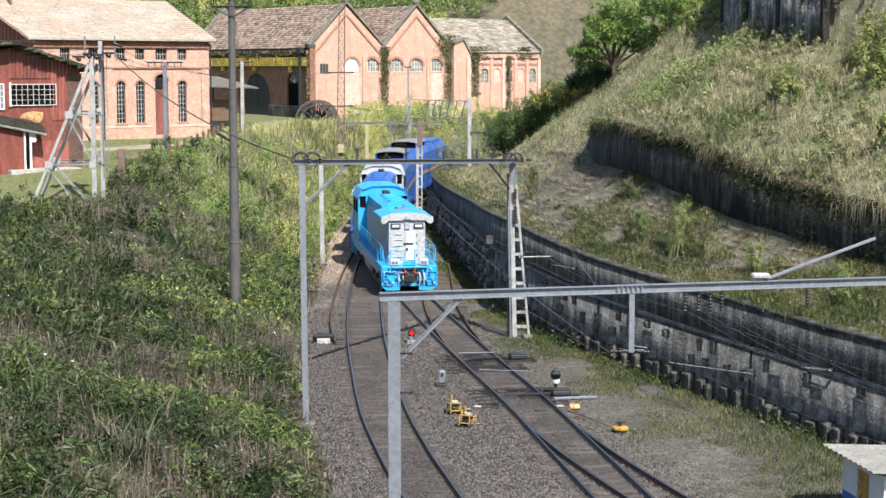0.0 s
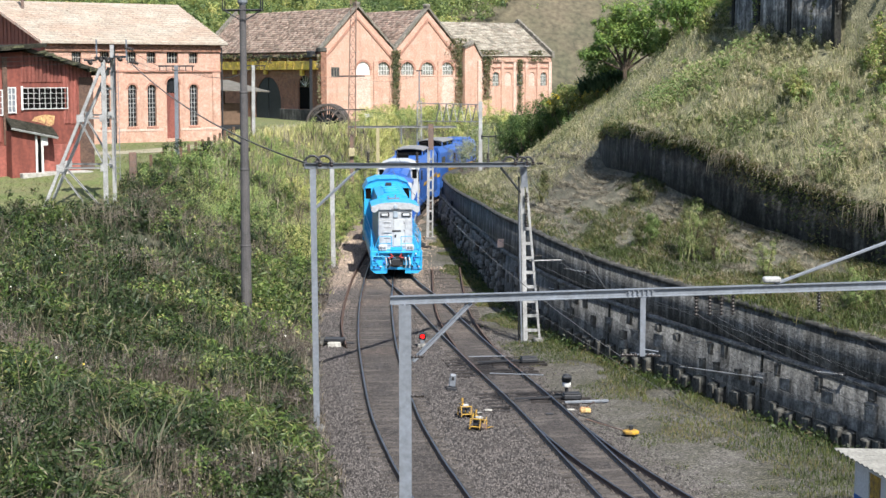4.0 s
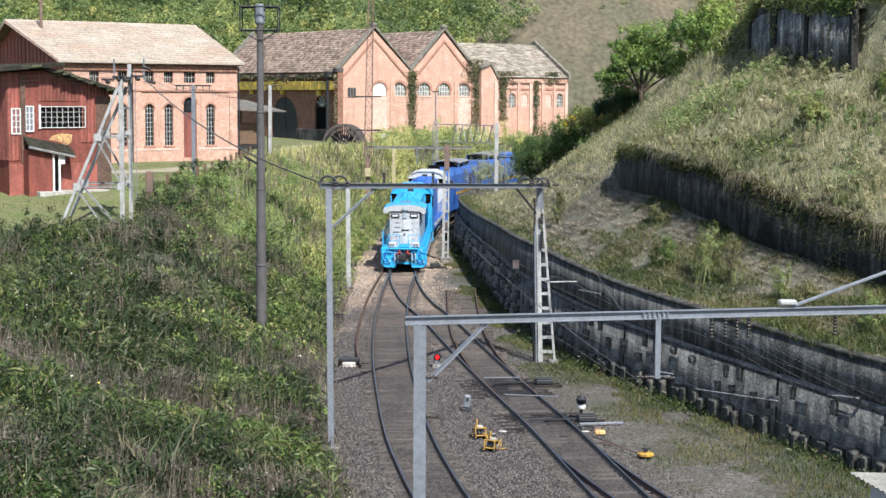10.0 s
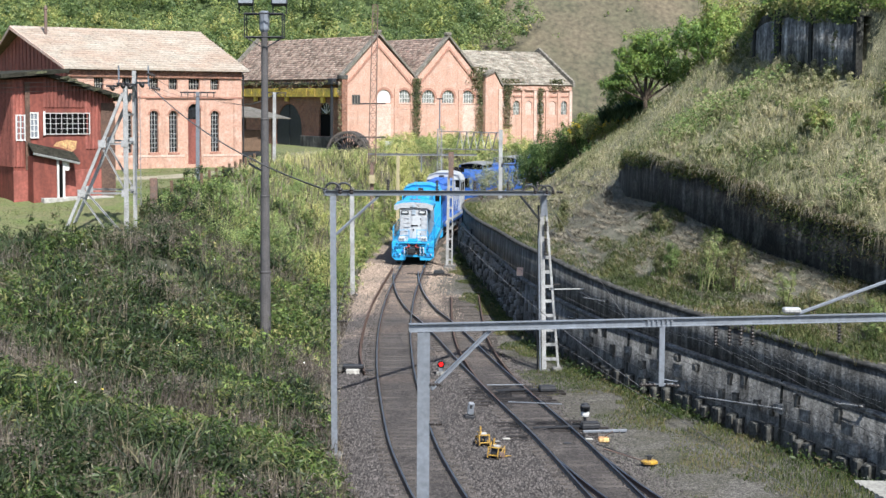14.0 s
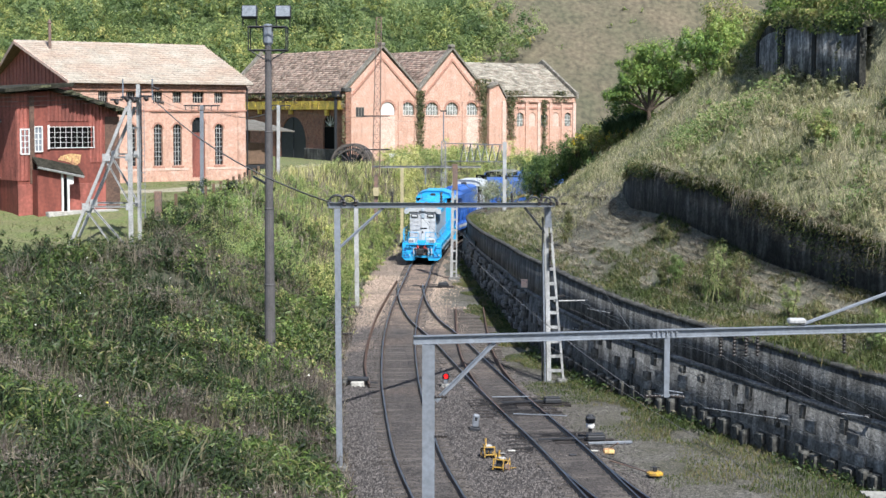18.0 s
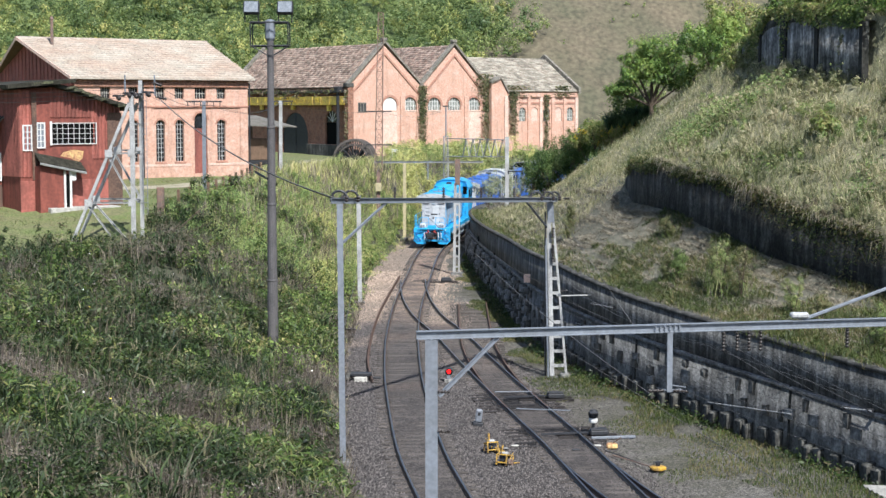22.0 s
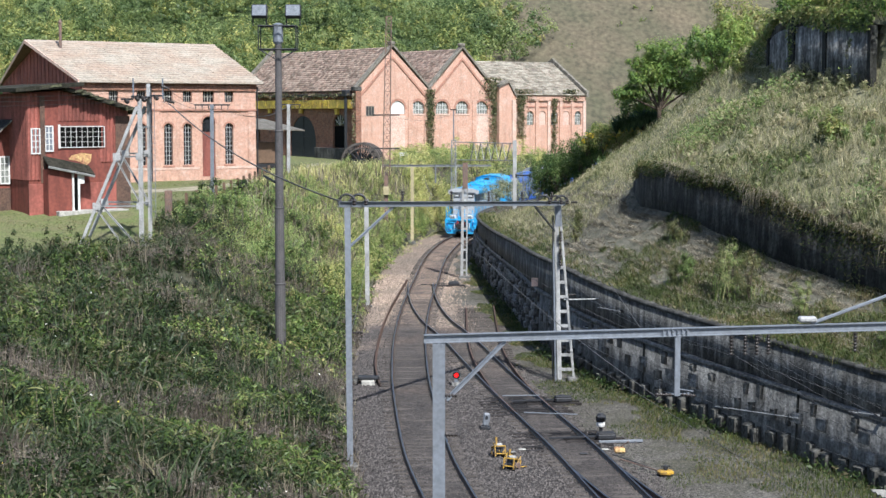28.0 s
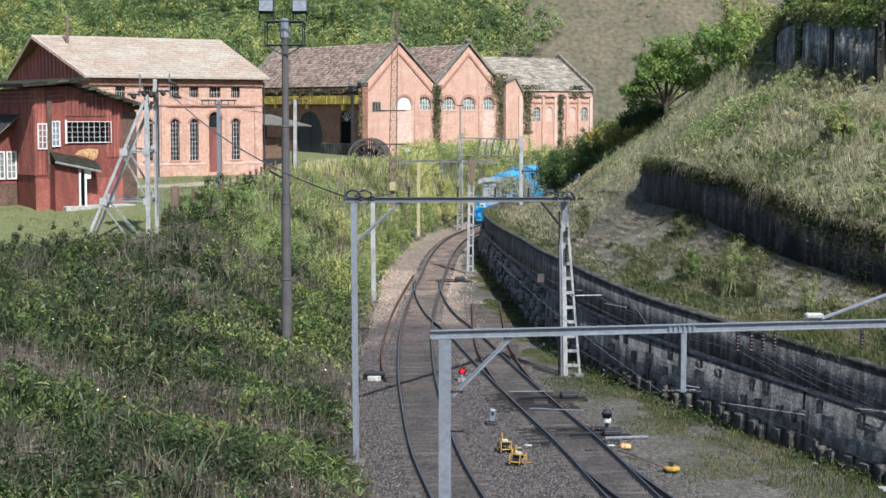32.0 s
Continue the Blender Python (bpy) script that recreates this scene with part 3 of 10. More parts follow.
def smooth01(a, b, v):
    t = np.clip((v - a) / (b - a), 0, 1)
    return t * t * (3 - 2 * t)


_perm = np.random.default_rng(3).random((64, 64))


def bumpy(x, y, size):
    """Smooth value noise from -1 to 1 over the plan."""
    x, y = np.asarray(x, float) / size, np.asarray(y, float) / size
    xi, yi = np.floor(x).astype(int), np.floor(y).astype(int)
    u, v = x - xi, y - yi
    u, v = u * u * (3 - 2 * u), v * v * (3 - 2 * v)
    g = lambda i, j: _perm[i % 64, j % 64]
    a = g(xi, yi) * (1 - u) + g(xi + 1, yi) * u
    b = g(xi, yi + 1) * (1 - u) + g(xi + 1, yi + 1) * u
    return 2 * (a * (1 - v) + b * v) - 1


# ---- the plan: tracks, cutting, plateau ----
GRADE = 0.0138
MAIN = [(5.2, 12), (3.6, 28), (2.2, 40), (1.0, 48), (0.33, 52.7), (-0.38, 59.3), (-1.02, 70), (-1.28, 77), (-1.42, 86), (-1.30, 97),
        (-0.92, 108), (-0.70, 113), (-0.42, 120.5), (0.04, 128.7), (0.95, 138.1), (2.0, 144.6), (2.9, 148.4), (3.85, 152),
        (6.0, 160), (9.4, 170), (13.5, 180), (18.3, 190), (23.9, 200), (30.2, 210), (38, 221)]
THROUGH = [(8.7, 30), (7.2, 43), (5.95, 52.7), (5.05, 59.5), (4.1, 65.5), (3.4, 70), (2.35, 77.1), (1.25, 85.2), (0.62, 89),
           (0.05, 92.3), (-0.35, 95.6), (-0.78, 100.6), (-1.03, 106.5), (-1.09, 111)]
SIDING = [(4.05, 65.8), (3.25, 71.5), (2.72, 77.5), (2.5, 83), (2.5, 90), (2.62, 99)]
BRANCH = [(5.5, 56.2), (6.35, 52.0), (7.5, 47.5), (9.0, 42.5), (11.0, 37)]
SPINE = [(9, -60), (7, -10)] + MAIN + [(70, 248), (130, 280)]
WALL = [(24, 28), (20.5, 38), (17.6, 46.5), (14.9, 54), (12.2, 61), (9.7, 67.7), (7.6, 74.3), (6.1, 81), (5.25, 89), (4.75, 98), (4.15, 107),
        (3.7, 115), (3.3, 125), (3.3, 134), (4.3, 143), (6.3, 151.5), (9.0, 159.5), (11.9, 167), (15.2, 174), (19.0, 181), (23.5, 188), (29, 195)]


def bed(y):
    return GRADE * np.clip(np.asarray(y, float), -60, 235)


_sp = spline(SPINE, 2.0)
_sn = normals2(_sp)


def side_of(x, y):
    """Signed distance from the tracks' line; positive on the outer, left side."""
    x, y = np.asarray(x, float), np.asarray(y, float)
    best = np.full(x.shape, 1e9)
    sign = np.ones(x.shape)
    for (px, py), (nx, ny) in zip(_sp, _sn):
        d = (x - px) ** 2 + (y - py) ** 2
        s = np.where((x - px) * nx + (y - py) * ny >= 0, 1.0, -1.0)
        m = d < best
        best = np.where(m, d, best)
        sign = np.where(m, s, sign)
    return np.sqrt(best) * sign


def foot(y):
    """How far from the tracks' line the outer bank begins."""
    return np.interp(y, [92, 112, 150], [3.1, 3.7, 3.5])


def plateau(x, y):
    z = np.interp(y, [0, 60, 84, 97, 106, 130, 200, 245], [4.4, 4.7, 4.95, 5.55, 6.75, 7.75, 7.3, 8.0])
    far = np.clip(y - 246 - 0.05 * np.abs(x), 0, None)
    return z + far * 0.33 + np.clip(far, 0, 60) / 60 * (2.5 * bumpy(x, y, 45) + 1.2 * bumpy(x, y, 17))


def ground_z(x, y):
    x, y = np.asarray(x, float), np.asarray(y, float)
    q = side_of(x, y)
    rise = np.interp(y, [70, 100, 140, 170], [0.31, 0.42, 0.85, 1.0])
    soft = np.clip(q - foot(y), 0, None)
    bank = bed(y) + rise * soft + 0.12 * np.clip(soft, 0, 2) * bumpy(x, y, 3.1)
    top = plateau(x, y)
    bank = bank - 0.16 * np.clip(1 - soft / 0.8, 0, 1)
    z = np.where(q > 0, np.minimum(bank, top), np.minimum(bed(y) - 0.16, top))
    # far hills close the valley on every side
    r = np.clip(np.hypot(x, y - 120) - 330, 0, None)
    return np.maximum(z, np.where(y > 240, top, z)) + np.where(y < 240, 0.12 * r, 0)


def sheet(name, xs, ys, fz, material, label, category="ground"):
    X, Y = np.meshgrid(xs, ys)
    Z = fz(X, Y)
    n, k = X.shape
    idx = np.arange(n * k).reshape(n, k)
    f = np.stack([idx[:-1, :-1], idx[:-1, 1:], idx[1:, 1:], idx[1:, :-1]], -1).reshape(-1, 4)
    ob = new(name, arrays_mesh(name, np.stack([X, Y, Z], -1), f, material, True))
    return tagged(ob, label, category, kind="structure")


xs = np.r_[-1500, -900, -500, -300, -200, -140, -110, np.arange(-90, 70.1, 1.25), 85, 110, 150, 220, 320, 500, 900, 1500]
ys = np.r_[-900, -500, -250, -120, -60, -20, np.arange(0, 262, 1.25), np.arange(265, 420, 6), 450, 500, 600, 800, 1200]
ground = sheet("ground", xs, ys, ground_z, M_SOIL, "overgrown earth bank, cutting and plateau")


# ---- tracks ----
def offset_line(p, o):
    return p + normals2(p) * o


RAIL_PROF = [(-0.07, 0), (-0.07, 0.012), (-0.014, 0.03), (-0.014, 0.115), (-0.036, 0.125), (-0.036, 0.158), (-0.03, 0.165),
             (0.03, 0.165), (0.036, 0.158), (0.036, 0.125), (0.014, 0.115), (0.014, 0.03), (0.07, 0.012), (0.07, 0)]
SLEEPER_TOP = 0.045


def rail(name, line, parent, polished=True, side=None):
    """One rail along a plan line; the head's running face is polished."""
    nn = normals2(line)
    n, k = len(line), len(RAIL_PROF)
    V = np.zeros((n, k, 3))
    for j, (o, h) in enumerate(RAIL_PROF):
        V[:, j, :2] = line - nn * o
        V[:, j, 2] = bed(line[:, 1]) + SLEEPER_TOP + h
    idx = np.arange(n * k).reshape(n, k)
    F = np.stack([idx[:-1, :-1], idx[1:, :-1], idx[1:, 1:], idx[:-1, 1:]], -1).reshape(-1, 4)
    me = arrays_mesh(name, V, F, side or (M_RAIL if polished else M_RUSTRAIL))
    if polished:
        me.materials.append(M_RAILTOP)
        mi = np.zeros((n - 1, k - 1), dtype=np.int32)
        mi[:, 5:8] = 1
        me.polygons.foreach_set("material_index", mi.ravel())
    ob = new(name, me)
    ob.parent = parent
    return ob


def sleeper_mesh(material, half=1.35):
    bm = cbox((-half, -0.12, -0.14), (half, 0.12, 0), 0.015)
    for s in (-0.835, 0.835):
        box(bm, (s - 0.16, -0.07, -0.005), (s + 0.16, 0.07, 0.012))
        for o in (-0.11, 0.11):
            box(bm, (s + o - 0.02, -0.03, 0.01), (s + o + 0.02, 0.03, 0.045))
    return mesh_of(bm, "sleeper", material)


SLEEPER = sleeper_mesh(M_SLEEPER)
SLEEPER_LONG = sleeper_mesh(M_SLEEPER_DARK, 1.75)


def track(name, ctrl, label, sleepers=(0, 1e9), polished=True, dark=(), step=0.6, skip=(), side=None):
    """A track: two rails and its sleepers, each a part."""
    root = thing(name, label, "railway track")
    line = spline(ctrl, 0.75)
    for o in (-0.835, 0.835):
        rail("rail", offset_line(line, o), root, polished, side)
    pts = spline(ctrl, step)
    nn = normals2(pts)
    for (x, y), (nx, ny) in zip(pts, nn):
        if not sleepers[0] <= y <= sleepers[1] or any(a <= y <= b for a, b in skip):
            continue
        greasy = any(a <= y <= b for a, b in dark)
        ob = new("sleeper", SLEEPER_LONG if greasy else SLEEPER)
        ob.parent = root
        ob.matrix_local = Matrix.Translation((x, y, float(bed(y)) + SLEEPER_TOP + random.uniform(-0.012, 0.004))) @ \
            Matrix.Rotation(math.atan2(-ny, -nx) + random.gauss(0, 0.012), 4, 'Z')
    return root


# ballast bed, one sheet just above the cutting's floor
def ballast():
    line = spline([(x, y) for x, y in MAIN if y >= 12], 0.8)
    nn = normals2(line)
    # left edge follows the main track, right edge widens over the yard
    wl = np.interp(line[:, 1], [92, 112, 165, 185], [2.9, 3.8, 3.8, 3.4]) + 0.35 * bumpy(line[:, 1], line[:, 0] + 9, 2.3)
    wr = np.interp(line[:, 1], [12, 53, 60, 70, 80, 92, 104, 112, 130, 160], [8.6, 7.6, 7.2, 6.2, 4.8, 3.3, 2.2, 1.9, 1.8, 1.9]) + 0.8 * bumpy(line[:, 1], line[:, 0], 2.9)
    k = 28
    V = np.zeros((len(line), k, 3))
    for j in range(k):
        t = j / (k - 1)
        o = wl * (1 - t) - wr * t
        V[:, j, :2] = line + nn * o[:, None]
        edge = np.minimum(1, np.minimum(t, 1 - t) * 9)
        V[:, j, 2] = bed(V[:, j, 1]) - 0.05 * (1 - edge) - 0.005 + 0.022 * edge * bumpy(V[:, j, 0], V[:, j, 1], 0.9)
    idx = np.arange(len(line) * k).reshape(len(line), k)
    F = np.stack([idx[:-1, 1:], idx[1:, 1:], idx[1:, :-1], idx[:-1, :-1]], -1).reshape(-1, 4)
    ob = new("ballast", arrays_mesh("ballast", V, F[:, ::-1], M_BALLAST, True))
    tagged(ob, "grey-brown crushed stone ballast under the tracks", "ballast", kind="structure")
    # loose stones
    n = 100000
    y = 45 + 72 * rng.random(n) ** 1.7
    lx = np.interp(y, line[:, 1], line[:, 0])
    lo = -np.interp(y, line[:, 1], wl)
    hi = np.interp(y, line[:, 1], wr) + 1.6 * rng.random(n) ** 3
    x = lx + lo + (hi - lo) * rng.random(n)
    s = rng.uniform(0.022, 0.05, n)
    base = np.array([(1, 0, -.5), (-.5, .9, -.5), (-.5, -.9, -.5), (0.1, 0, .9)])
    a = rng.random(n) * 6.28
    ca, sa = np.cos(a), np.sin(a)
    jit = rng.uniform(0.6, 1.4, (n, 4, 3)) * base
    V = np.stack([x[:, None] + s[:, None] * (jit[..., 0] * ca[:, None] - jit[..., 1] * sa[:, None]),
                  y[:, None] + s[:, None] * (jit[..., 0] * sa[:, None] + jit[..., 1] * ca[:, None]),
                  bed(y)[:, None] + 0.02 + s[:, None] * jit[..., 2] * 0.8], -1)
    F = (np.arange(n)[:, None, None] * 4 + np.array([(0, 1, 3), (1, 2, 3), (2, 0, 3)])).reshape(-1, 3)
    tagged(new("loose_stones", arrays_mesh("loose_stones", V, F, M_STONE)), "loose grey and brown ballast stones", "stones", kind="stuff")


ballast()

def verge():
    """Sandy strip between the ballast and the retaining wall."""
    y = np.arange(14, 132, 0.8)
    wx = np.interp(y, WALL_Y, WALL_X) - 0.05
    mx = np.interp(y, _sp[:, 1], _sp[:, 0]) + 1.5
    k = 14
    V = np.zeros((len(y), k, 3))
    for j in range(k):
        t = j / (k - 1)
        V[:, j, 0] = mx + (wx - mx) * t
        V[:, j, 1] = y
        V[:, j, 2] = bed(y) - 0.03 + 0.015 * bumpy(V[:, j, 0], y, 1.3)
    idx = np.arange(len(y) * k).reshape(len(y), k)
    F = np.stack([idx[:-1, :-1], idx[:-1, 1:], idx[1:, 1:], idx[1:, :-1]], -1).reshape(-1, 4)
    tagged(new("verge", arrays_mesh("verge", V, F, M_SAND, True)), "pale sandy verge between ballast and wall", "verge", kind="structure")


WALL_X, WALL_Y = np.array([p[0] for p in WALL]), np.array([p[1] for p in WALL])
verge()


def grease_patch(y0, y1, label):
    line = spline(THROUGH, 0.5)
    line = line[(line[:, 1] > y0) & (line[:, 1] < y1)]
    nn = normals2(line)
    V = np.zeros((len(line), 9, 3))
    for j, o in enumerate(np.linspace(-1.15, 1.15, 9)):
        V[:, j, :2] = line + nn * (o * (1 + 0.2 * bumpy(line[:, 1] * 3, line[:, 0] + j, 1.0)))[:, None]
        V[:, j, 2] = bed(V[:, j, 1]) + 0.036
    idx = np.arange(len(line) * 9).reshape(len(line), 9)
    F = np.stack([idx[:-1, 1:], idx[1:, 1:], idx[1:, :-1], idx[:-1, :-1]], -1).reshape(-1, 4)
    tagged(new("grease_patch", arrays_mesh("grease_patch", V, F, M_GREASE, True)), label, "ballast", kind="structure")


def crib(name, ctrl, y0, y1, label):
    line = spline(ctrl, 0.6)
    line = line[(line[:, 1] > y0) & (line[:, 1] < y1)]
    nn = normals2(line)
    V = np.zeros((len(line), 11, 3))
    for j, o in enumerate(np.linspace(-1.25, 1.25, 11)):
        V[:, j, :2] = line + nn * (o * (1 + 0.12 * bumpy(line[:, 1] * 2, line[:, 0] + j, 1.0)))[:, None]
        V[:, j, 2] = bed(V[:, j, 1]) + (0.036 + 0.02 * bumpy(V[:, j, 0] * 1.3, V[:, j, 1], 0.9) if 0 < j < 10 else -0.03)
    idx = np.arange(len(line) * 11).reshape(len(line), 11)
    F = np.stack([idx[:-1, 1:], idx[1:, 1:], idx[1:, :-1], idx[:-1, :-1]], -1).reshape(-1, 4)
    tagged(new(name, arrays_mesh(name, V, F, M_CRIB, True)), label, "ballast", kind="structure")


crib("main_crib", MAIN, 36, 199, "oil-darkened ballast between the sleepers of the main track")
crib("yard_crib", THROUGH, 36, 91, "oil-darkened ballast between the sleepers of the yard track")
grease_patch(66.0, 70.2, "oil-blackened ballast under the switch blades")
grease_patch(59.4, 63.0, "oil-blackened ballast under the near switch")

# ---- retaining walls and hillside ----
WALL_LINE = spline(WALL, 0.5)
WALL_N = normals2(WALL_LINE)          # points to the tracks


def wall_top(y):
    return np.interp(y, [28, 55, 70, 81, 98, 115, 134, 160, 195], [4.6, 4.65, 5.15, 5.75, 5.45, 5.1, 4.85, 4.7, 4.9])


def sweep(name, line, prof_fn, material, parent=None, smooth=False):
    """A solid swept along a plan line; prof_fn(i) gives (offset, height) pairs round its section."""
    nn = normals2(line)
    rows = [prof_fn(i) for i in range(len(line))]
    k = len(rows[0])
    V = np.zeros((len(line), k, 3))
    for i, r in enumerate(rows):
        for j, (o, z) in enumerate(r):
            V[i, j, :2] = line[i] + nn[i] * o
            V[i, j, 2] = z
    n = len(line)
    idx = np.arange(n * k).reshape(n, k)
    nxt = np.roll(np.arange(k), -1)
    F = np.stack([idx[:-1], idx[1:], idx[1:][:, nxt], idx[:-1][:, nxt]], -1).reshape(-1, 4)
    ob = new(name, arrays_mesh(name, V, F[:, ::-1], material, smooth))
    if parent is not None:
        ob.parent = parent
    return ob


def retaining_wall():
    root = thing("retaining_wall", "tall stained concrete retaining wall with ledge and rows of blocks", "wall", kind="structure")
    L = WALL_LINE
    zb, zt = bed(L[:, 1]), wall_top(L[:, 1])
    ledge = lambda i: zb[i] + 0.60 * (zt[i] - zb[i])
    sweep("lower_wall", L, lambda i: [(0.0, ledge(i)), (0.12, zb[i] - 0.4), (-0.9, zb[i] - 0.4), (-0.9, ledge(i))], M_CONC, root)
    sweep("upper_wall", L, lambda i: [(-0.05, zt[i] - 0.16), (-0.02, ledge(i) + 0.003), (-0.8, ledge(i) + 0.003), (-0.8, zt[i] - 0.16)], M_CONC_UP, root)
    sweep("ledge", L, lambda i: [(0.10, ledge(i) + 0.03), (0.12, ledge(i) - 0.08), (-0.02, ledge(i) - 0.13), (-0.08, ledge(i) + 0.09)], M_CONC, root)
    sweep("coping", L, lambda i: [(0.04, zt[i]), (0.04, zt[i] - 0.15), (-0.6, zt[i] - 0.15), (-0.6, zt[i])], M_CONC_DARK, root)
    run = np.r_[0, np.cumsum(np.linalg.norm(np.diff(L, axis=0), axis=1))]

    def block(w, h, d, material, sag=0.0):
        bm = box(bmesh.new(), (-w / 2, -d, -h / 2), (w / 2, 0.25, h / 2))
        bmesh.ops.bevel(bm, geom=bm.edges[:], offset=0.035, segments=1, affect='EDGES')
        for v in bm.verts:
            v.co += Vector((random.uniform(-0.03, 0.03), random.uniform(-0.03, 0.03), random.uniform(-0.03, 0.03) - sag * max(0, -v.co.y)))
        return mesh_of(bm, "block", material)

    # teeth use the blackest concrete, so shade on them is painted in
    teeth = [block(random.uniform(0.3, 0.52), random.uniform(0.34, 0.62), random.uniform(0.16, 0.34), M_CONC_BLACK, 0.45) for k in range(14)]
    pockets = [block(random.uniform(0.22, 0.42), random.uniform(0.25, 0.5), random.uniform(0.10, 0.2), M_CONC_DARK) for k in range(6)]
    pads = [block(random.uniform(0.4, 0.8), random.uniform(0.35, 0.8), random.uniform(0.05, 0.12), M_CONC) for k in range(6)]

    stones = [block(random.uniform(0.36, 0.5), random.uniform(0.26, 0.38), random.uniform(0.18, 0.3), M_CONC_DARK if k % 4 == 0 else M_CONC, 0.15) for k in range(8)]

    def put(s, h, me):
        i = int(np.searchsorted(run, s))
        if i >= len(L) - 1:
            return
        (x, y), (nx, ny) = L[i], WALL_N[i]
        ob = new("block", me)
        ob.parent = root
        z = zb[i] + h * (ledge(i) - zb[i])
        o = 0.12 * (1 - h)
        ob.matrix_local = Matrix.Translation((x + nx * o, y + ny * o, z)) @ Matrix.Rotation(math.atan2(nx, -ny) + random.gauss(0, 0.03), 4, 'Z')

    # a toothed row at the foot, broken rows of pads above it, pockets below the ledge
    for row, (h, gap, jit, share, group, end) in enumerate(((0.2, 0.86, 0.2, 0.9, teeth, 128), (0.40, 1.9, 0.4, 0.45, pads, 110), (0.62, 2.2, 0.5, 0.5, pads, 110), (0.82, 1.2, 0.35, 0.6, pockets, 128), (0.52, 1.3, 0.5, 0.4, pockets, 128))):
        s = 16.0 + 0.4 * row
        while s < end:
            if random.random() < share:
                put(s, h + random.uniform(-0.04, 0.04), random.choice(group))
            s += gap + random.uniform(-jit, jit)
    # stacked courses of protruding stones where the wall enters the bend
    for row, h in enumerate((0.12, 0.3, 0.48, 0.66, 0.84)):
        s = 62.0 + 0.4 * (row % 2)
        while s < 112:
            if random.random() < 0.86:
                put(s, h + random.uniform(-0.03, 0.03), random.choice(stones))
            s += 0.85 + random.uniform(-0.12, 0.12)
    # drain pipes at the joints between the pours
    for s in range(20, 130, 12):
        i = int(np.searchsorted(run, s))
        (x, y), (nx, ny) = L[i], WALL_N[i]
        ob = new("drain_pipe", JOINT)
        ob.parent = root
        ob.matrix_local = Matrix.Translation((x + nx * 0.08, y + ny * 0.08, zb[i])) @ Matrix.Rotation(math.atan2(nx, -ny), 4, 'Z')


JOINT = mesh_of(rod(bmesh.new(), (0, -0.03, 0), (0, 0.05, 2.5), 0.055, 6), "drain_pipe", M_CONC_BLACK)
retaining_wall()

def hill_height(s, y):
    """Height of the hillside at s metres behind the wall's line, by the wall's own y."""
    z0 = wall_top(y) - 0.12
    s, y = np.broadcast_arrays(np.asarray(s, float), np.asarray(y, float))
    near = 1 - 0.16 * smooth01(80, 50, y)
    toe = np.interp(y, [40, 59.6, 62.8, 68, 72.3, 79, 89.5], [1.45, 1.52, 1.5, 1.88, 2.42, 2.76, 2.62])
    brow = np.interp(y, [40, 60, 64.7, 68.5, 71.3, 76.6, 86], [3.2, 3.5, 3.85, 4.4, 4.78, 4.75, 4.92])
    up = s * 0
    knots = [(0, 0), (0.8, 0.1), (6.0, toe), (6.3, brow), (9.5, 7.0 * near + 0.5 * (brow - 4.75 * near)), (13.8, 9.6 * near),
             (14.2, 12.6 * near), (20, 15.0 * near), (40, 24 * near), (90, 38 * near)]
    for (s0, a), (s1, b) in zip(knots, knots[1:]):
        up = np.where((s >= s0) & (s <= s1), a + (b - a) * (s - s0) / (s1 - s0), up)
    slope = np.interp(s, [0, 0.8, 3, 6.2, 9.5, 14, 20, 40, 90], [0, 0.1, 1.2, 3.9, 7.0, 11.3, 15.3, 24, 38])
    k2 = smooth01(89.9, 86.3, y)
    prof = up * k2 + slope * (1 - k2)
    low = np.interp(s, [0, 6, 20, 90], [0, 0.7, 2.5, 12])
    k = smooth01(143, 102, y + 0.9 * np.clip(s - 8, 0, 20))
    return z0 + prof * k + low * (1 - k)


def hillside():
    L = spline(WALL, 1.0)
    nn = normals2(L)
    S = np.r_[0.25, 0.8, np.arange(1.6, 5.9, 0.8), 5.98, 6.0, 6.3, np.arange(7, 13.7, 0.75), 13.8, 14.2, 15, 16.5, 18, 20, 23, 27, 32, 40, 52, 70, 90]
    V = np.zeros((len(L), len(S), 3))
    # lines fan out gently so that they never cross in the bend
    dirs = np.stack([np.full(len(L), 1.0), np.interp(L[:, 1], [28, 60, 90, 130, 160, 195], [0.62, 0.5, 0.22, 0.05, -0.1, -0.2])], 1)
    dirs /= np.linalg.norm(dirs, axis=1)[:, None]
    for j, s in enumerate(S):
        V[:, j, :2] = L + dirs * s
        z = hill_height(s, L[:, 1])
        rough = 0.16 * min(1, s / 3) * bumpy(V[:, j, 0], V[:, j, 1], 2.3) + 0.3 * min(1, max(0, s - 6) / 5) * bumpy(V[:, j, 0], V[:, j, 1], 6.1)
        V[:, j, 2] = z + rough
    n, k = V.shape[:2]
    idx = np.arange(n * k).reshape(n, k)
    F = np.stack([idx[:-1, :-1], idx[:-1, 1:], idx[1:, 1:], idx[1:, :-1]], -1).reshape(-1, 4)
    me = arrays_mesh("hillside", V, F, M_HAY, True)
    me.materials.append(M_HILLSOIL)
    mi = np.zeros((n - 1, k - 1), dtype=np.int32)
    mi[:, np.searchsorted(S, 6.3):] = 1
    me.polygons.foreach_set("material_index", mi.ravel())
    tagged(new("hillside", me), "steep grassy hillside above the retaining wall", "hillside", kind="structure")
    return L, dirs


HILL_LINE, HILL_DIR = hillside()


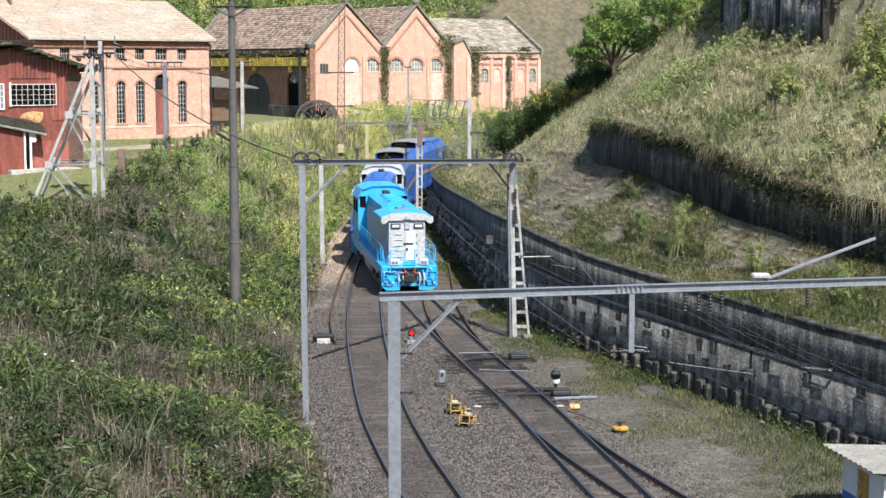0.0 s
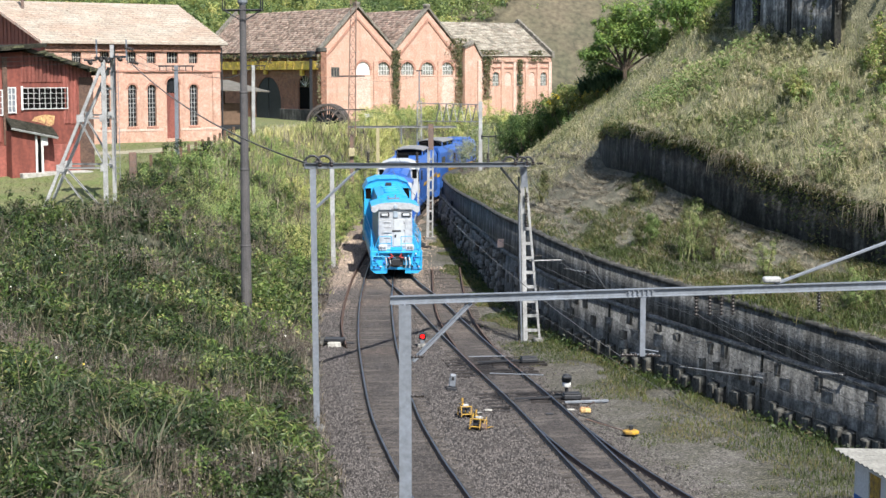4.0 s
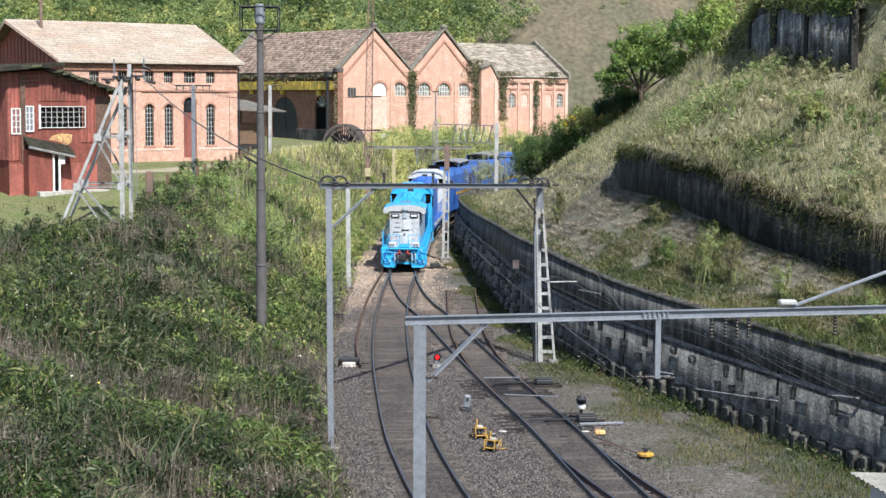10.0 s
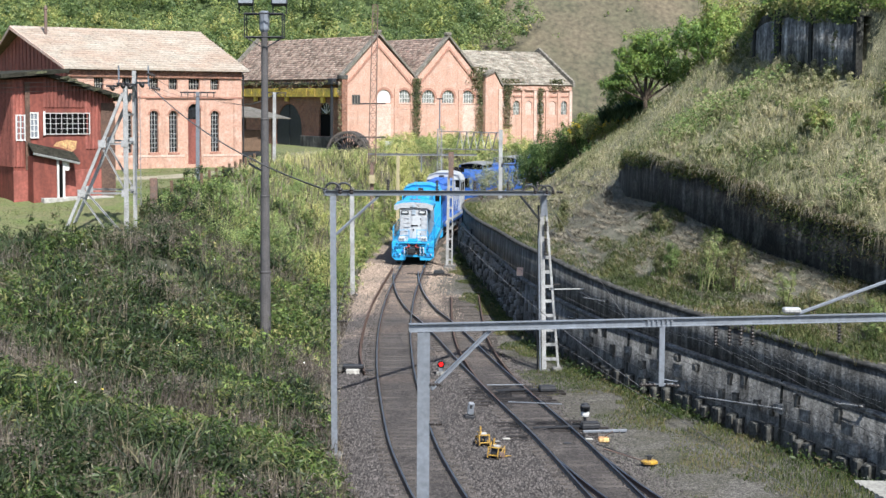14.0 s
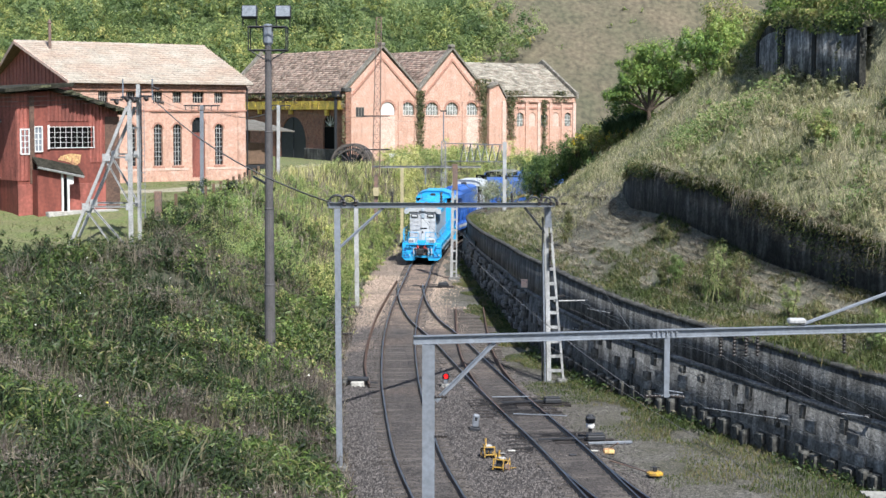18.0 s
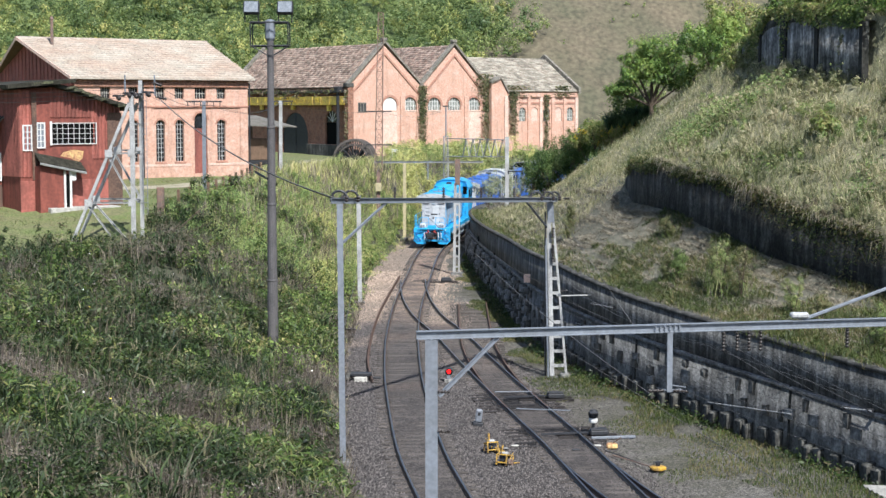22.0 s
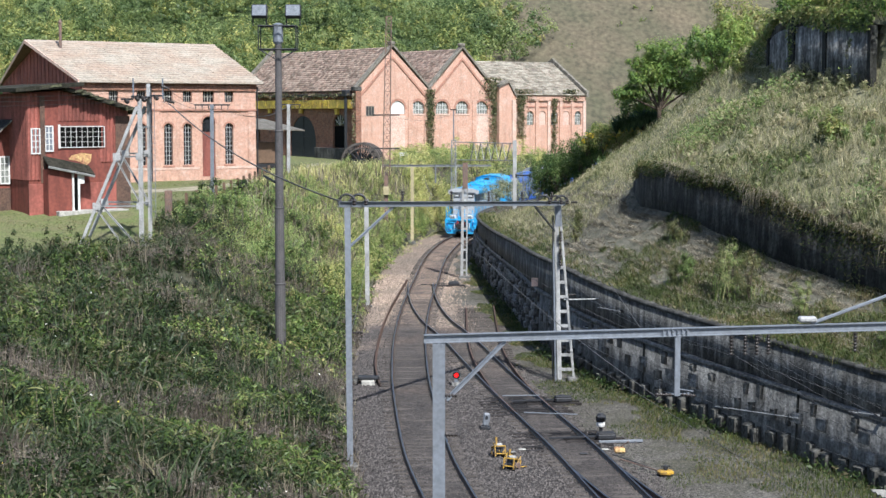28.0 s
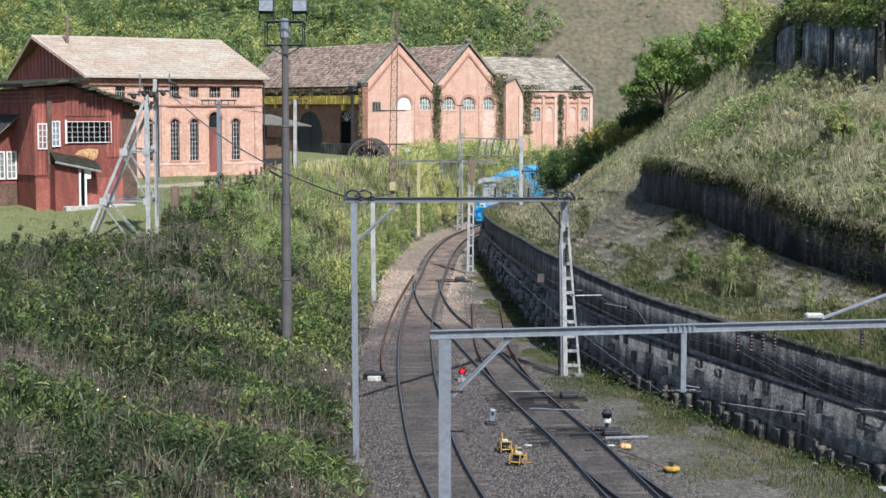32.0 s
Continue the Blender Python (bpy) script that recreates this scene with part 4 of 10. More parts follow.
def hill_point(y, s):
    """Plan place and height on the hillside."""
    y = np.asarray(y, float)
    i = np.interp(y, HILL_LINE[:, 1], np.arange(len(HILL_LINE)))
    p = np.stack([np.interp(i, np.arange(len(HILL_LINE)), HILL_LINE[:, k]) for k in (0, 1)], -1)
    d = np.stack([np.interp(i, np.arange(len(HILL_LINE)), HILL_DIR[:, k]) for k in (0, 1)], -1)
    q = p + d * np.asarray(s)[..., None]
    z = hill_height(s, y) + 0.16 * np.minimum(1, s / 3) * bumpy(q[..., 0], q[..., 1], 2.3) + 0.3 * np.minimum(1, np.maximum(0, s - 6) / 5) * bumpy(q[..., 0], q[..., 1], 6.1)
    return np.concatenate([q, z[..., None]], -1)


def upper_wall():
    root = thing("upper_retaining_wall", "blackened concrete terrace wall under hanging grass", "wall", kind="structure")
    y = np.arange(36, 89.8, 0.5)
    a = hill_point(y, np.full(len(y), 6.0))
    line = a[:, :2]
    zb = hill_height(np.full(len(y), 5.9), y) - 0.5
    zt = hill_height(np.full(len(y), 6.3), y) - 0.06
    sweep("wall_face", line, lambda i: [(0.16, zt[i]), (0.22, zb[i]), (-0.5, zb[i]), (-0.5, zt[i])], M_CONC_BLACK, root)


upper_wall()

# ---- gantries, masts, poles ----
def gz(x, y):
    return float(ground_z(np.array(x, float), np.array(y, float)))


def ibeam(a, b, w, h, up=(0, 0, 1)):
    """A rolled beam from a to b with flanges of width w, height h."""
    a, b = Vector(a), Vector(b)
    d = (b - a).normalized()
    s = d.cross(Vector(up)).normalized()
    u = s.cross(d)
    t = min(w, h) * 0.12
    prof = [(-w / 2, -h / 2), (w / 2, -h / 2), (w / 2, -h / 2 + t), (t / 2, -h / 2 + t), (t / 2, h / 2 - t), (w / 2, h / 2 - t),
            (w / 2, h / 2), (-w / 2, h / 2), (-w / 2, h / 2 - t), (-t / 2, h / 2 - t), (-t / 2, -h / 2 + t), (-w / 2, -h / 2 + t)]
    bm = bmesh.new()
    r = [[bm.verts.new(p + s * x + u * z) for x, z in prof] for p in (a, b)]
    n = len(prof)
    for k in range(n):
        j = (k + 1) % n
        bm.faces.new((r[0][k], r[0][j], r[1][j], r[1][k]))
    bm.faces.new(r[0][::-1])
    bm.faces.new(r[1])
    return bm


def insulator(parent, top, length=0.45, r=0.075, direction=(0, 0, -1), sheds=4):
    bm = bmesh.new()
    prof = [(0.02, 0)]
    for k in range(sheds):
        z = length * (k + 0.2) / sheds
        prof += [(r * 0.45, z), (r, z + length * 0.25 / sheds), (r * 0.45, z + length * 0.5 / sheds)]
    prof += [(0.02, length)]
    m = Matrix.Translation(top) @ Vector(direction).to_track_quat('Z', 'Y').to_matrix().to_4x4()
    lathe(bm, prof, sides=8, m=m)
    return part("insulator", bm, M_CERAMIC, parent, smooth=True)


def arch_bracket(parent, at, r=0.3):
    """The bent horn on top of a gantry post."""
    bm = bmesh.new()
    at = Vector(at)
    pts = [at + Vector((-r * math.cos(t), 0, r * math.sin(t) * 0.9)) for t in np.linspace(0, math.pi, 8)]
    for p, q in zip(pts, pts[1:]):
        rod(bm, p, q, 0.045, 5)
    horn = part("horn", bm, M_STEEL_DARK, parent)
    for e in (pts[0], pts[-1]):
        part("horn_insulator", lathe(bmesh.new(), [(0.05, -0.16), (0.1, -0.1), (0.05, -0.05), (0.1, 0.0), (0.05, 0.06)], e, 8), M_CERAMIC, horn)
    return horn


def near_gantry():
    g = thing("catenary_gantry", "grey steel catenary gantry with brace and insulators", "gantry")
    zb = float(bed(38))
    top = 8.0
    part("post", ibeam((0.05, 38, zb - 0.2), (0.05, 38, top - 0.1), 0.29, 0.3, (0, 1, 0)), M_STEEL, g)
    part("base_block", cbox((-0.35, 37.6, zb - 0.2), (0.45, 38.4, zb + 0.25), 0.04), M_CONC, g, "concrete footing")
    a, b = Vector((-0.3, 38.0, 8.0)), Vector((13.4, 40.45, 8.03))
    mid = a.lerp(b, 0.44)
    part("beam", ibeam(a, mid, 0.16, 0.2), M_STEEL, g)
    part("beam", ibeam(mid, b, 0.16, 0.2), M_STEEL, g)
    bm = bmesh.new()
    d = (b - a).normalized()
    for k in range(6):
        p = mid + d * (k - 2.5) * 0.12
        for z in (-0.045, 0.045):
            rod(bm, p + Vector((0, -0.1, z)), p + Vector((0, -0.015, z)), 0.022, 6)
    box(bm, (-0.36, -0.03, -0.085), (0.36, -0.012, 0.085), Matrix.Translation(mid) @ Matrix.Rotation(math.atan2(d.y, d.x), 4, 'Z'))
    part("splice_plate", bm, M_STEEL, g, "bolted splice plate")
    part("brace", ibeam((0.22, 38.02, 6.55), a + d * 1.95 + Vector((0, 0, -0.1)), 0.09, 0.09), M_STEEL, g)
    drop = a + d * (5.8 + 0.3) * 1.015
    part("drop_post", ibeam(drop + Vector((0, 0, -0.1)), drop + Vector((0, 0, -1.55)), 0.13, 0.13, (0, 1, 0)), M_STEEL, g)
    bm = bmesh.new()
    end = drop + Vector((0, 0, -1.5))
    rod(bm, end + Vector((-0.25, -0.03, -0.02)), end + Vector((0.3, 0.02, 0.0)), 0.018)
    rod(bm, end + Vector((0.0, 0, 0.12)), end + Vector((0.4, 0.03, 0.05)), 0.014)
    part("registration_arm", bm, M_STEEL, g)
    insulator(g, end + Vector((-0.12, -0.02, -0.02)), 0.42, 0.06, (-1, -0.05, 0))
    insulator(g, end + Vector((0.1, 0, -0.02)), 0.36, 0.06, (1, 0.05, -0.1))
    for s, n in ((7.55, 1), (7.9, 1), (8.2, 1), (8.5, 1), (10.75, 1)):
        p = a + d * s
        insulator(g, p + Vector((0, 0.0, -0.12)), 0.5 if n else 0.3, 0.08, sheds=6)
    # bracketed yard lamp
    lamp_at = a + d * 9.6 + Vector((0, 0, 0.12))
    bm = bmesh.new()
    rod(bm, lamp_at, lamp_at + Vector((2.9, 0.6, 0.95)), 0.045)
    part("lamp_arm", bm, M_STEEL, g)
    bm = cbox((-0.32, -0.13, -0.04), (0.12, 0.13, 0.1), 0.04)
    bm.transform(Matrix.Translation(lamp_at + Vector((0, 0, 0.07))))
    part("lamp_head", bm, M_STEEL_PALE, g, "white lamp housing")
    for s in (1.2, 4.3):
        insulator(g, (0.05 + 0.14, 38 - 0.16, 7.05 - s * 0.3), 0.3, 0.06, (1, 0, 0))


def lattice(parent, foot, top, w0, w1, bays, material, flat=False, r=0.035, name="lattice_mast"):
    """A tapering lattice mast: corner angles and struts as one part each side."""
    foot, top = Vector(foot), Vector(top)
    fr = lambda k, t: foot.lerp(top, t) + Vector(((-1, 1, 1, -1)[k] * (w0 * (1 - t) + w1 * t) / 2,
                                                  0 if flat else (-1, -1, 1, 1)[k] * (w0 * (1 - t) + w1 * t) / 2, 0))
    corners = (0, 1) if flat else (0, 1, 2, 3)
    for k in corners:
        bm = bmesh.new()
        rod(bm, fr(k, 0), fr(k, 1), r, 4)
        part("leg", bm, material, parent)
    for k in (0,) if flat else (0, 1, 2, 3):
        bm = bmesh.new()
        j = (k + 1) % 4
        for b in range(bays):
            t0, t1 = b / bays, (b + 1) / bays
            a, c = (k, j) if b % 2 else (j, k)
            rod(bm, fr(a, t0), fr(c, t1), r * 0.6, 4)
            rod(bm, fr(k, t1), fr(j, t1), r * 0.6, 4)
        part("lacing", bm, material, parent)


def ladder_mast(parent, foot, top, w0, w1, rungs, material):
    """A post of two flat stringers with cross plates, wide at the foot."""
    foot, top = Vector(foot), Vector(top)
    for s, w in ((-1, 0.19), (1, 0.1)):
        a, b = foot + Vector((s * w0 / 2, 0, 0)), top + Vector((s * w1 / 2, 0, 0))
        part("stringer", ibeam(a, b, w, 0.2, (0, 1, 0)), material, parent)
    for k in range(1, rungs):
        t = k / rungs
        p = foot.lerp(top, t)
        w = w0 * (1 - t) + w1 * t
        part("cross_plate", box(bmesh.new(), (p.x - w / 2, p.y - 0.06, p.z - 0.07), (p.x + w / 2, p.y - 0.02, p.z + 0.07)), material, parent)


def middle_gantry():
    g = thing("catenary_gantry", "steel gantry with one plain post and one ladder-like white mast", "gantry")
    fl, tl = Vector((-3.04, 56.8, 0.6)), Vector((-3.12, 57.2, 9.95))
    part("post", ibeam(fl, tl, 0.2, 0.24, (0, 1, 0)), M_STEEL, g)
    part("base_block", cbox((-3.35, 56.5, 0.5), (-2.75, 57.1, 0.95), 0.04), M_CONC, g, "concrete footing")
    fr, tr = Vector((5.95, 74.1, 0.9)), Vector((5.5, 74.4, 9.1))
    ladder_mast(g, fr, Vector((5.55, 74.4, 8.2)), 0.66, 0.2, 11, M_STEEL_PALE)
    part("mast_head", ibeam((5.55, 74.4, 8.1), tr, 0.3, 0.26, (0, 1, 0)), M_STEEL, g)
    part("base_block", cbox((5.95, 73.8, 0.6), (6.4, 74.4, 1.2), 0.05), M_CONC, g, "concrete footing")
    part("base_block", cbox((5.5, 73.9, 0.6), (5.9, 74.4, 1.1), 0.05), M_CONC, g, "concrete footing")
    part("cable_duct", rod(bmesh.new(), (5.42, 73.9, 1.0), (5.3, 74.2, 7.4), 0.05), M_STEEL, g)
    a, b = Vector((-3.4, 56.9, 10.08)), Vector((5.85, 74.6, 9.12))
    part("beam", ibeam(a, b, 0.16, 0.2), M_STEEL, g)
    d = (b - a).normalized()
    part("brace", ibeam(a + d * 3.9 + Vector((0, 0, -0.1)), tl + Vector((0.1, 0.1, -1.35)), 0.07, 0.07), M_STEEL, g)
    part("brace", ibeam(b - d * 3.4 + Vector((0, 0, -0.1)), tr + Vector((-0.1, 0, -1.25)), 0.07, 0.07), M_STEEL, g)
    for s in (4.6, 8.6, 12.0, 15.3, 18.5):
        insulator(g, a + d * s + Vector((0, 0, 0.1)), 0.42, 0.085, (0, 0, 1))
    for s in (0.55, 1.35, 17.6, 18.9, 19.6):
        arch_bracket(g, a + d * s + Vector((0, 0, 0.12)), 0.26)
    insulator(g, b + d * 0.7 + Vector((0, 0, 0.05)), 0.3, 0.09, (1, 0, 0))
    insulator(g, fl + Vector((0.1, 0, 5.0)), 0.35, 0.06, (1, 0, 0))
    insulator(g, Vector((5.95, 74.0, 5.0)), 0.35, 0.06, (1, 0, 0))
    insulator(g, Vector((5.62, 74.1, 7.9)), 0.5, 0.1, (0, 0, -1))
    insulator(g, Vector((5.62, 74.1, 7.1)), 0.8, 0.1, (0, 0, -1), 6)
    part("mast_conduit", rod(bmesh.new(), (5.3, 74.1, 0.9), (5.28, 74.2, 8.6), 0.04, 6), M_STEEL_DARK, g)
    bm = bmesh.new()
    rod(bm, (5.8, 74.2, 4.75), (8.6, 75.6, 4.65), 0.03)
    part("side_arm", bm, M_STEEL_PALE, g)


def plain_post(name, label, foot, top, w, material, arm=None, group="catenary posts", knob=True):
    p = thing(name, label, "post", group=group)
    foot, top = Vector(foot), Vector(top)
    part("shaft", ibeam(foot, top, w, w, (0, 1, 0)), material, p)
    part("base_block", cbox((foot.x - 0.3, foot.y - 0.3, foot.z - 0.4), (foot.x + 0.3, foot.y + 0.3, foot.z + 0.25), 0.04), M_CONC, p, "concrete footing")
    if arm:
        z, half = arm
        part("crossarm", box(bmesh.new(), (top.x - half, top.y - 0.05, z - 0.05), (top.x + half, top.y + 0.05, z + 0.05)), M_STEEL_DARK, p)
        n = 6
        for k in range(n):
            x = top.x - half * 0.9 + 1.8 * half * k / (n - 1)
            if abs(x - top.x) > 0.12:
                insulator(p, (x, top.y - 0.06, z - 0.05), 0.28, 0.06)
    return p


def floodlight_pole():
    p = thing("floodlight_pole", "tall grey floodlight pole with ring platform and two floodlights", "lamp pole")
    x, y, z0 = -7.2, 75.0, gz(-7.2, 75) - 0.2
    joints = [z0, 5.4, 8.9, 12.4, 16.5]
    for k, (a, b) in enumerate(zip(joints, joints[1:])):
        r = 0.24 - 0.03 * k
        bm = bmesh.new()
        lathe(bm, [(r + 0.012, a), (r, b - 0.15), (r - 0.01, b)], (x, y, 0), 14)
        if k:
            lathe(bm, [(r + 0.03, a - 0.05), (r + 0.05, a), (r + 0.03, a + 0.06)], (x, y, 0), 14)
        part("pole_section", bm, M_POLE, p, smooth=False)
    for z in (16.1, 17.15):
        bm = bmesh.new()
        c = [(x - 0.85, y - 0.5), (x + 0.85, y - 0.5), (x + 0.85, y + 0.5), (x - 0.85, y + 0.5)]
        for (ax, ay), (bx, by) in zip(c, c[1:] + c[:1]):
            rod(bm, (ax, ay, z), (bx, by, z), 0.035, 5)
        rod(bm, (x - 0.85, y, z), (x + 0.85, y, z), 0.04, 5)
        part("platform_rail", bm, M_STEEL_DARK, p)
    bm = bmesh.new()
    for sx in (-0.85, 0.85):
        for sy in (-0.5, 0.5):
            rod(bm, (x + sx, y + sy, 16.1), (x + sx, y + sy, 17.15), 0.03, 5)
        rod(bm, (x + sx, y, 16.1), (x, y, 15.6), 0.03, 5)
    part("platform_stanchions", bm, M_STEEL_DARK, p)
    part("pole_head", lathe(bmesh.new(), [(0.14, 16.3), (0.23, 16.45), (0.23, 17.25), (0.1, 17.3)], (x, y, 0), 8), M_STEEL, p, "pale grey pole cap")
    for sx in (-0.8, 0.72):
        m = Matrix.Translation((x + sx, y - 0.35, 17.8)) @ Matrix.Rotation(radians(-18), 4, 'X')
        bm = cbox((-0.36, -0.14, -0.3), (0.36, 0.16, 0.3), 0.05)
        bm.transform(m)
        lamp = part("floodlight", bm, M_STEEL_DARK, p, "boxy floodlight with pale glass")
        bm = box(bmesh.new(), (-0.31, -0.155, -0.25), (0.31, -0.143, 0.25), m)
        part("lamp_glass", bm, M_LAMP, lamp)
        bm = bmesh.new()
        rod(bm, (x + sx - 0.3, y - 0.3, 17.15), (x + sx - 0.3, y - 0.3, 17.65), 0.03, 5)
        rod(bm, (x + sx + 0.3, y - 0.3, 17.15), (x + sx + 0.3, y - 0.3, 17.65), 0.03, 5)
        part("lamp_yoke", bm, M_STEEL_DARK, lamp)


def trestle_tower():
    """Two posts side by side, propped by a pair of raking legs with ties and diagonals."""
    t = thing("trestle_pylon", "braced grey steel pylon carrying insulators on the lawn edge", "pylon")
    y = 95.0
    z0 = gz(-17, y) - 0.3
    posts = ((-17.1, 94.8, 14.0, 0.24), (-16.75, 95.7, 14.9, 0.2))
    for x, yy, top, w in posts:
        part("post", ibeam((x, yy, z0), (x, yy, top), w, w, (0, 1, 0)), M_STEEL_PALE, t)
        part("footing", cbox((x - 0.3, yy - 0.3, z0 - 0.1), (x + 0.3, yy + 0.3, z0 + 0.42), 0.03), M_CONC, t)
    legs = (((-20.75, 94.5), (-17.24, 94.8, 13.6)), ((-20.7, 96.2), (-16.95, 95.8, 13.6)))
    for n, ((fx, fy), top) in enumerate(legs):
        low, top = Vector((fx, fy, gz(fx, fy) - 0.2)), Vector(top)
        leg = lambda z: low.lerp(top, (z - low.z) / (top.z - low.z))
        px_, py_ = posts[n][0] - 0.1, posts[n][1]
        part("raking_leg", ibeam(low, top, 0.17, 0.17, (0, 1, 0)), M_STEEL_PALE, t)
        for z, bar in ((7.85 + 0.15 * n, 0.1), (10.7 + 0.15 * n, 0.1)):
            p = leg(z)
            part("tie_bar", ibeam(p, (px_, py_, z), bar, bar), M_STEEL_PALE, t)
            part("gusset", box(bmesh.new(), (p.x - 0.2, p.y - 0.12, p.z - 0.22), (p.x + 0.24, p.y - 0.085, p.z + 0.2)), M_STEEL_PALE, t)
            part("gusset", box(bmesh.new(), (px_ - 0.16, py_ - 0.15, z - 0.2), (px_ + 0.22, py_ - 0.122, z + 0.2)), M_STEEL_PALE, t)
        part("diagonal", ibeam(leg(10.6), (px_, py_, 8.1), 0.1, 0.1), M_STEEL_PALE, t)
        part("diagonal", ibeam(leg(7.75), (-18.0 + 0.6 * n, py_, z0 + 0.15), 0.1, 0.1), M_STEEL_PALE, t)
    for z in (8.0, 10.8, 12.4):
        part("cross_tie", ibeam((posts[0][0], posts[0][1], z), (posts[1][0], posts[1][1], z), 0.09, 0.09), M_STEEL_PALE, t)
    part("ladder_strip", ladder_bm((-16.5, y + 0.45, z0 + 2), (-16.5, y + 0.45, 14.4), 0.26, 22), M_STEEL, t)
    for x, z in ((-17.9, 14.0), (-17.3, 14.15), (-16.9, 14.1), (-16.2, 14.2)):
        part("head_beam", box(bmesh.new(), (x - 0.3, y - 0.2, z - 0.06), (x + 0.3, y + 0.5, z + 0.06)), M_STEEL_DARK, t)
        insulator(t, (x, y - 0.15, z - 0.05), 0.5, 0.13, (0.4, -1, -0.3))
    insulator(t, (-15.9, y, 14.75), 0.55, 0.15, (1, 0, -0.35))
    insulator(t, (-15.6, y, 13.9), 0.5, 0.14, (1, 0, -0.2))
    for x in (-17.5, -15.8):
        part("upstand", rod(bmesh.new(), (x, y, 14.0), (x, y, 15.2), 0.05, 5), M_STEEL, t)


def ladder_bm(a, b, w, n):
    bm = bmesh.new()
    a, b = Vector(a), Vector(b)
    for s in (-w / 2, w / 2):
        rod(bm, a + Vector((s, 0, 0)), b + Vector((s, 0, 0)), 0.02, 4)
    for k in range(n):
        p = a.lerp(b, k / n)
        rod(bm, p + Vector((-w / 2, 0, 0)), p + Vector((w / 2, 0, 0)), 0.015, 4)
    return bm


near_gantry()
middle_gantry()
floodlight_pole()
trestle_tower()
plain_post("catenary_post", "slim white-painted post beside the cutting", (-4.24, 99.9, 1.2), (-4.3, 100, 7.95), 0.26, M_STEEL_PALE)
red_mast = thing("lattice_post", "narrow ladder-like post with rusty red head", "post")
ladder_mast(red_mast, (1.93, 115, 1.4), (2.0, 115, 8.0), 0.34, 0.3, 9, M_STEEL_PALE)
part("mast_head", ibeam((2.0, 115, 7.9), (2.0, 115, 9.7), 0.36, 0.3, (0, 1, 0)), M_RUST, red_mast, "rust-red mast head")
part("base_block", cbox((1.55, 114.6, 1.3), (2.35, 115.4, 1.75), 0.04), M_CONC, red_mast)
plain_post("telegraph_pole", "slender grey pole with crossarm and small insulators", (-15.7, 114.7, gz(-15.7, 114.7) - 0.2), (-15.66, 114.7, 13.8), 0.24, M_STEEL, (13.75, 1.25), "telegraph poles")
plain_post("telegraph_pole", "slender grey pole with crossarm near the workshop", (-12.2, 135, gz(-12.2, 135) - 0.2), (-12.15, 135, 13.9), 0.26, M_STEEL_PALE, (13.85, 1.0), "telegraph poles")
tall = thing("lattice_mast", "very tall slim rusty lattice mast", "mast")
lattice(tall, (-4.25, 138, 8.0), (-4.0, 138, 21.2), 0.62, 0.42, 19, M_RUST, r=0.04)
part("lower_post", ibeam((-4.25, 138, 1.8), (-4.25, 138, 8.1), 0.3, 0.3, (0, 1, 0)), M_RUST, tall)
part("signal_box", cbox((-4.5, 137.6, 6.3), (-4.0, 137.8, 7.0), 0.03), M_POSTCONC, tall, "small yellowed plate")
for z in (10.2, 13.0):
    part("crossarm", box(bmesh.new(), (-5.3, 137.9, z - 0.05), (-3.1, 138.0, z + 0.05)), M_STEEL_DARK, tall)
plain_post("catenary_post", "yellowed concrete post on the overgrown bank", (-2.1, 140, 2.0), (-2.09, 140, 8.6), 0.27, M_POSTCONC)
cabinet = thing("relay_cabinet", "small white cabinet among the bushes", "cabinet", Matrix.Translation((-3.6, 178, 7.0)))
part("body", cbox((-0.42, -0.3, 0.0), (0.42, 0.3, 1.75), 0.03), M_WHITE, cabinet)
part("cap", cbox((-0.48, -0.36, 1.75), (0.48, 0.36, 1.84), 0.02), M_WHITE, cabinet)
part("vent", box(bmesh.new(), (-0.25, -0.315, 1.2), (0.2, -0.302, 1.5)), M_STEEL_DARK, cabinet)
m3 = thing("lattice_post", "white lattice post behind the track", "post")
lattice(m3, (1.55, 151, 2.0), (1.56, 151, 10.7), 0.5, 0.36, 12, M_STEEL_PALE, r=0.05)
part("upper_pole", rod(bmesh.new(), (1.56, 151, 10.6), (1.56, 151, 13.5), 0.07, 6), M_STEEL, m3)
part("lamp_bracket", box(bmesh.new(), (1.25, 150.92, 13.4), (1.87, 151.08, 13.5)), M_STEEL_DARK, m3)
plain_post("catenary_post", "pale post carrying a light truss", (6.38, 134, float(hill_point(np.array(134.0), np.array(2.9))[2]) - 0.4), (6.38, 134, 10.95), 0.3, M_STEEL_PALE)
far = thing("far_truss", "light grey lattice truss between far posts", "truss")
bm = bmesh.new()
for za, zb in ((10.5, 10.7), (8.85, 9.3)):
    rod(bm, (1.56, 151, za), (6.38, 134, zb), 0.04, 5)
part("chords", bm, M_STEEL_PALE, far)
for k in range(6):
    f, f2 = 0.3 + k * 0.115, 0.36 + k * 0.115
    p, q = Vector((1.56, 151, 8.85)).lerp((6.38, 134, 9.3), f), Vector((1.56, 151, 10.5)).lerp((6.38, 134, 10.7), f2)
    part("strut", rod(bmesh.new(), p, q, 0.05, 5), M_STEEL_PALE, far)
    part("strut", rod(bmesh.new(), q, Vector((1.56, 151, 8.85)).lerp((6.38, 134, 9.3), f2 + 0.05), 0.03, 5), M_STEEL_PALE, far)
fg = thing("far_gantry", "rusty cross beam between mast and far posts", "gantry")
part("beam", ibeam((-4.6, 138, 8.75), (5.2, 158, 8.1), 0.16, 0.18), M_STEEL_PALE, fg)
tp = thing("signal_post", "thin dark post with a short cross head", "post")
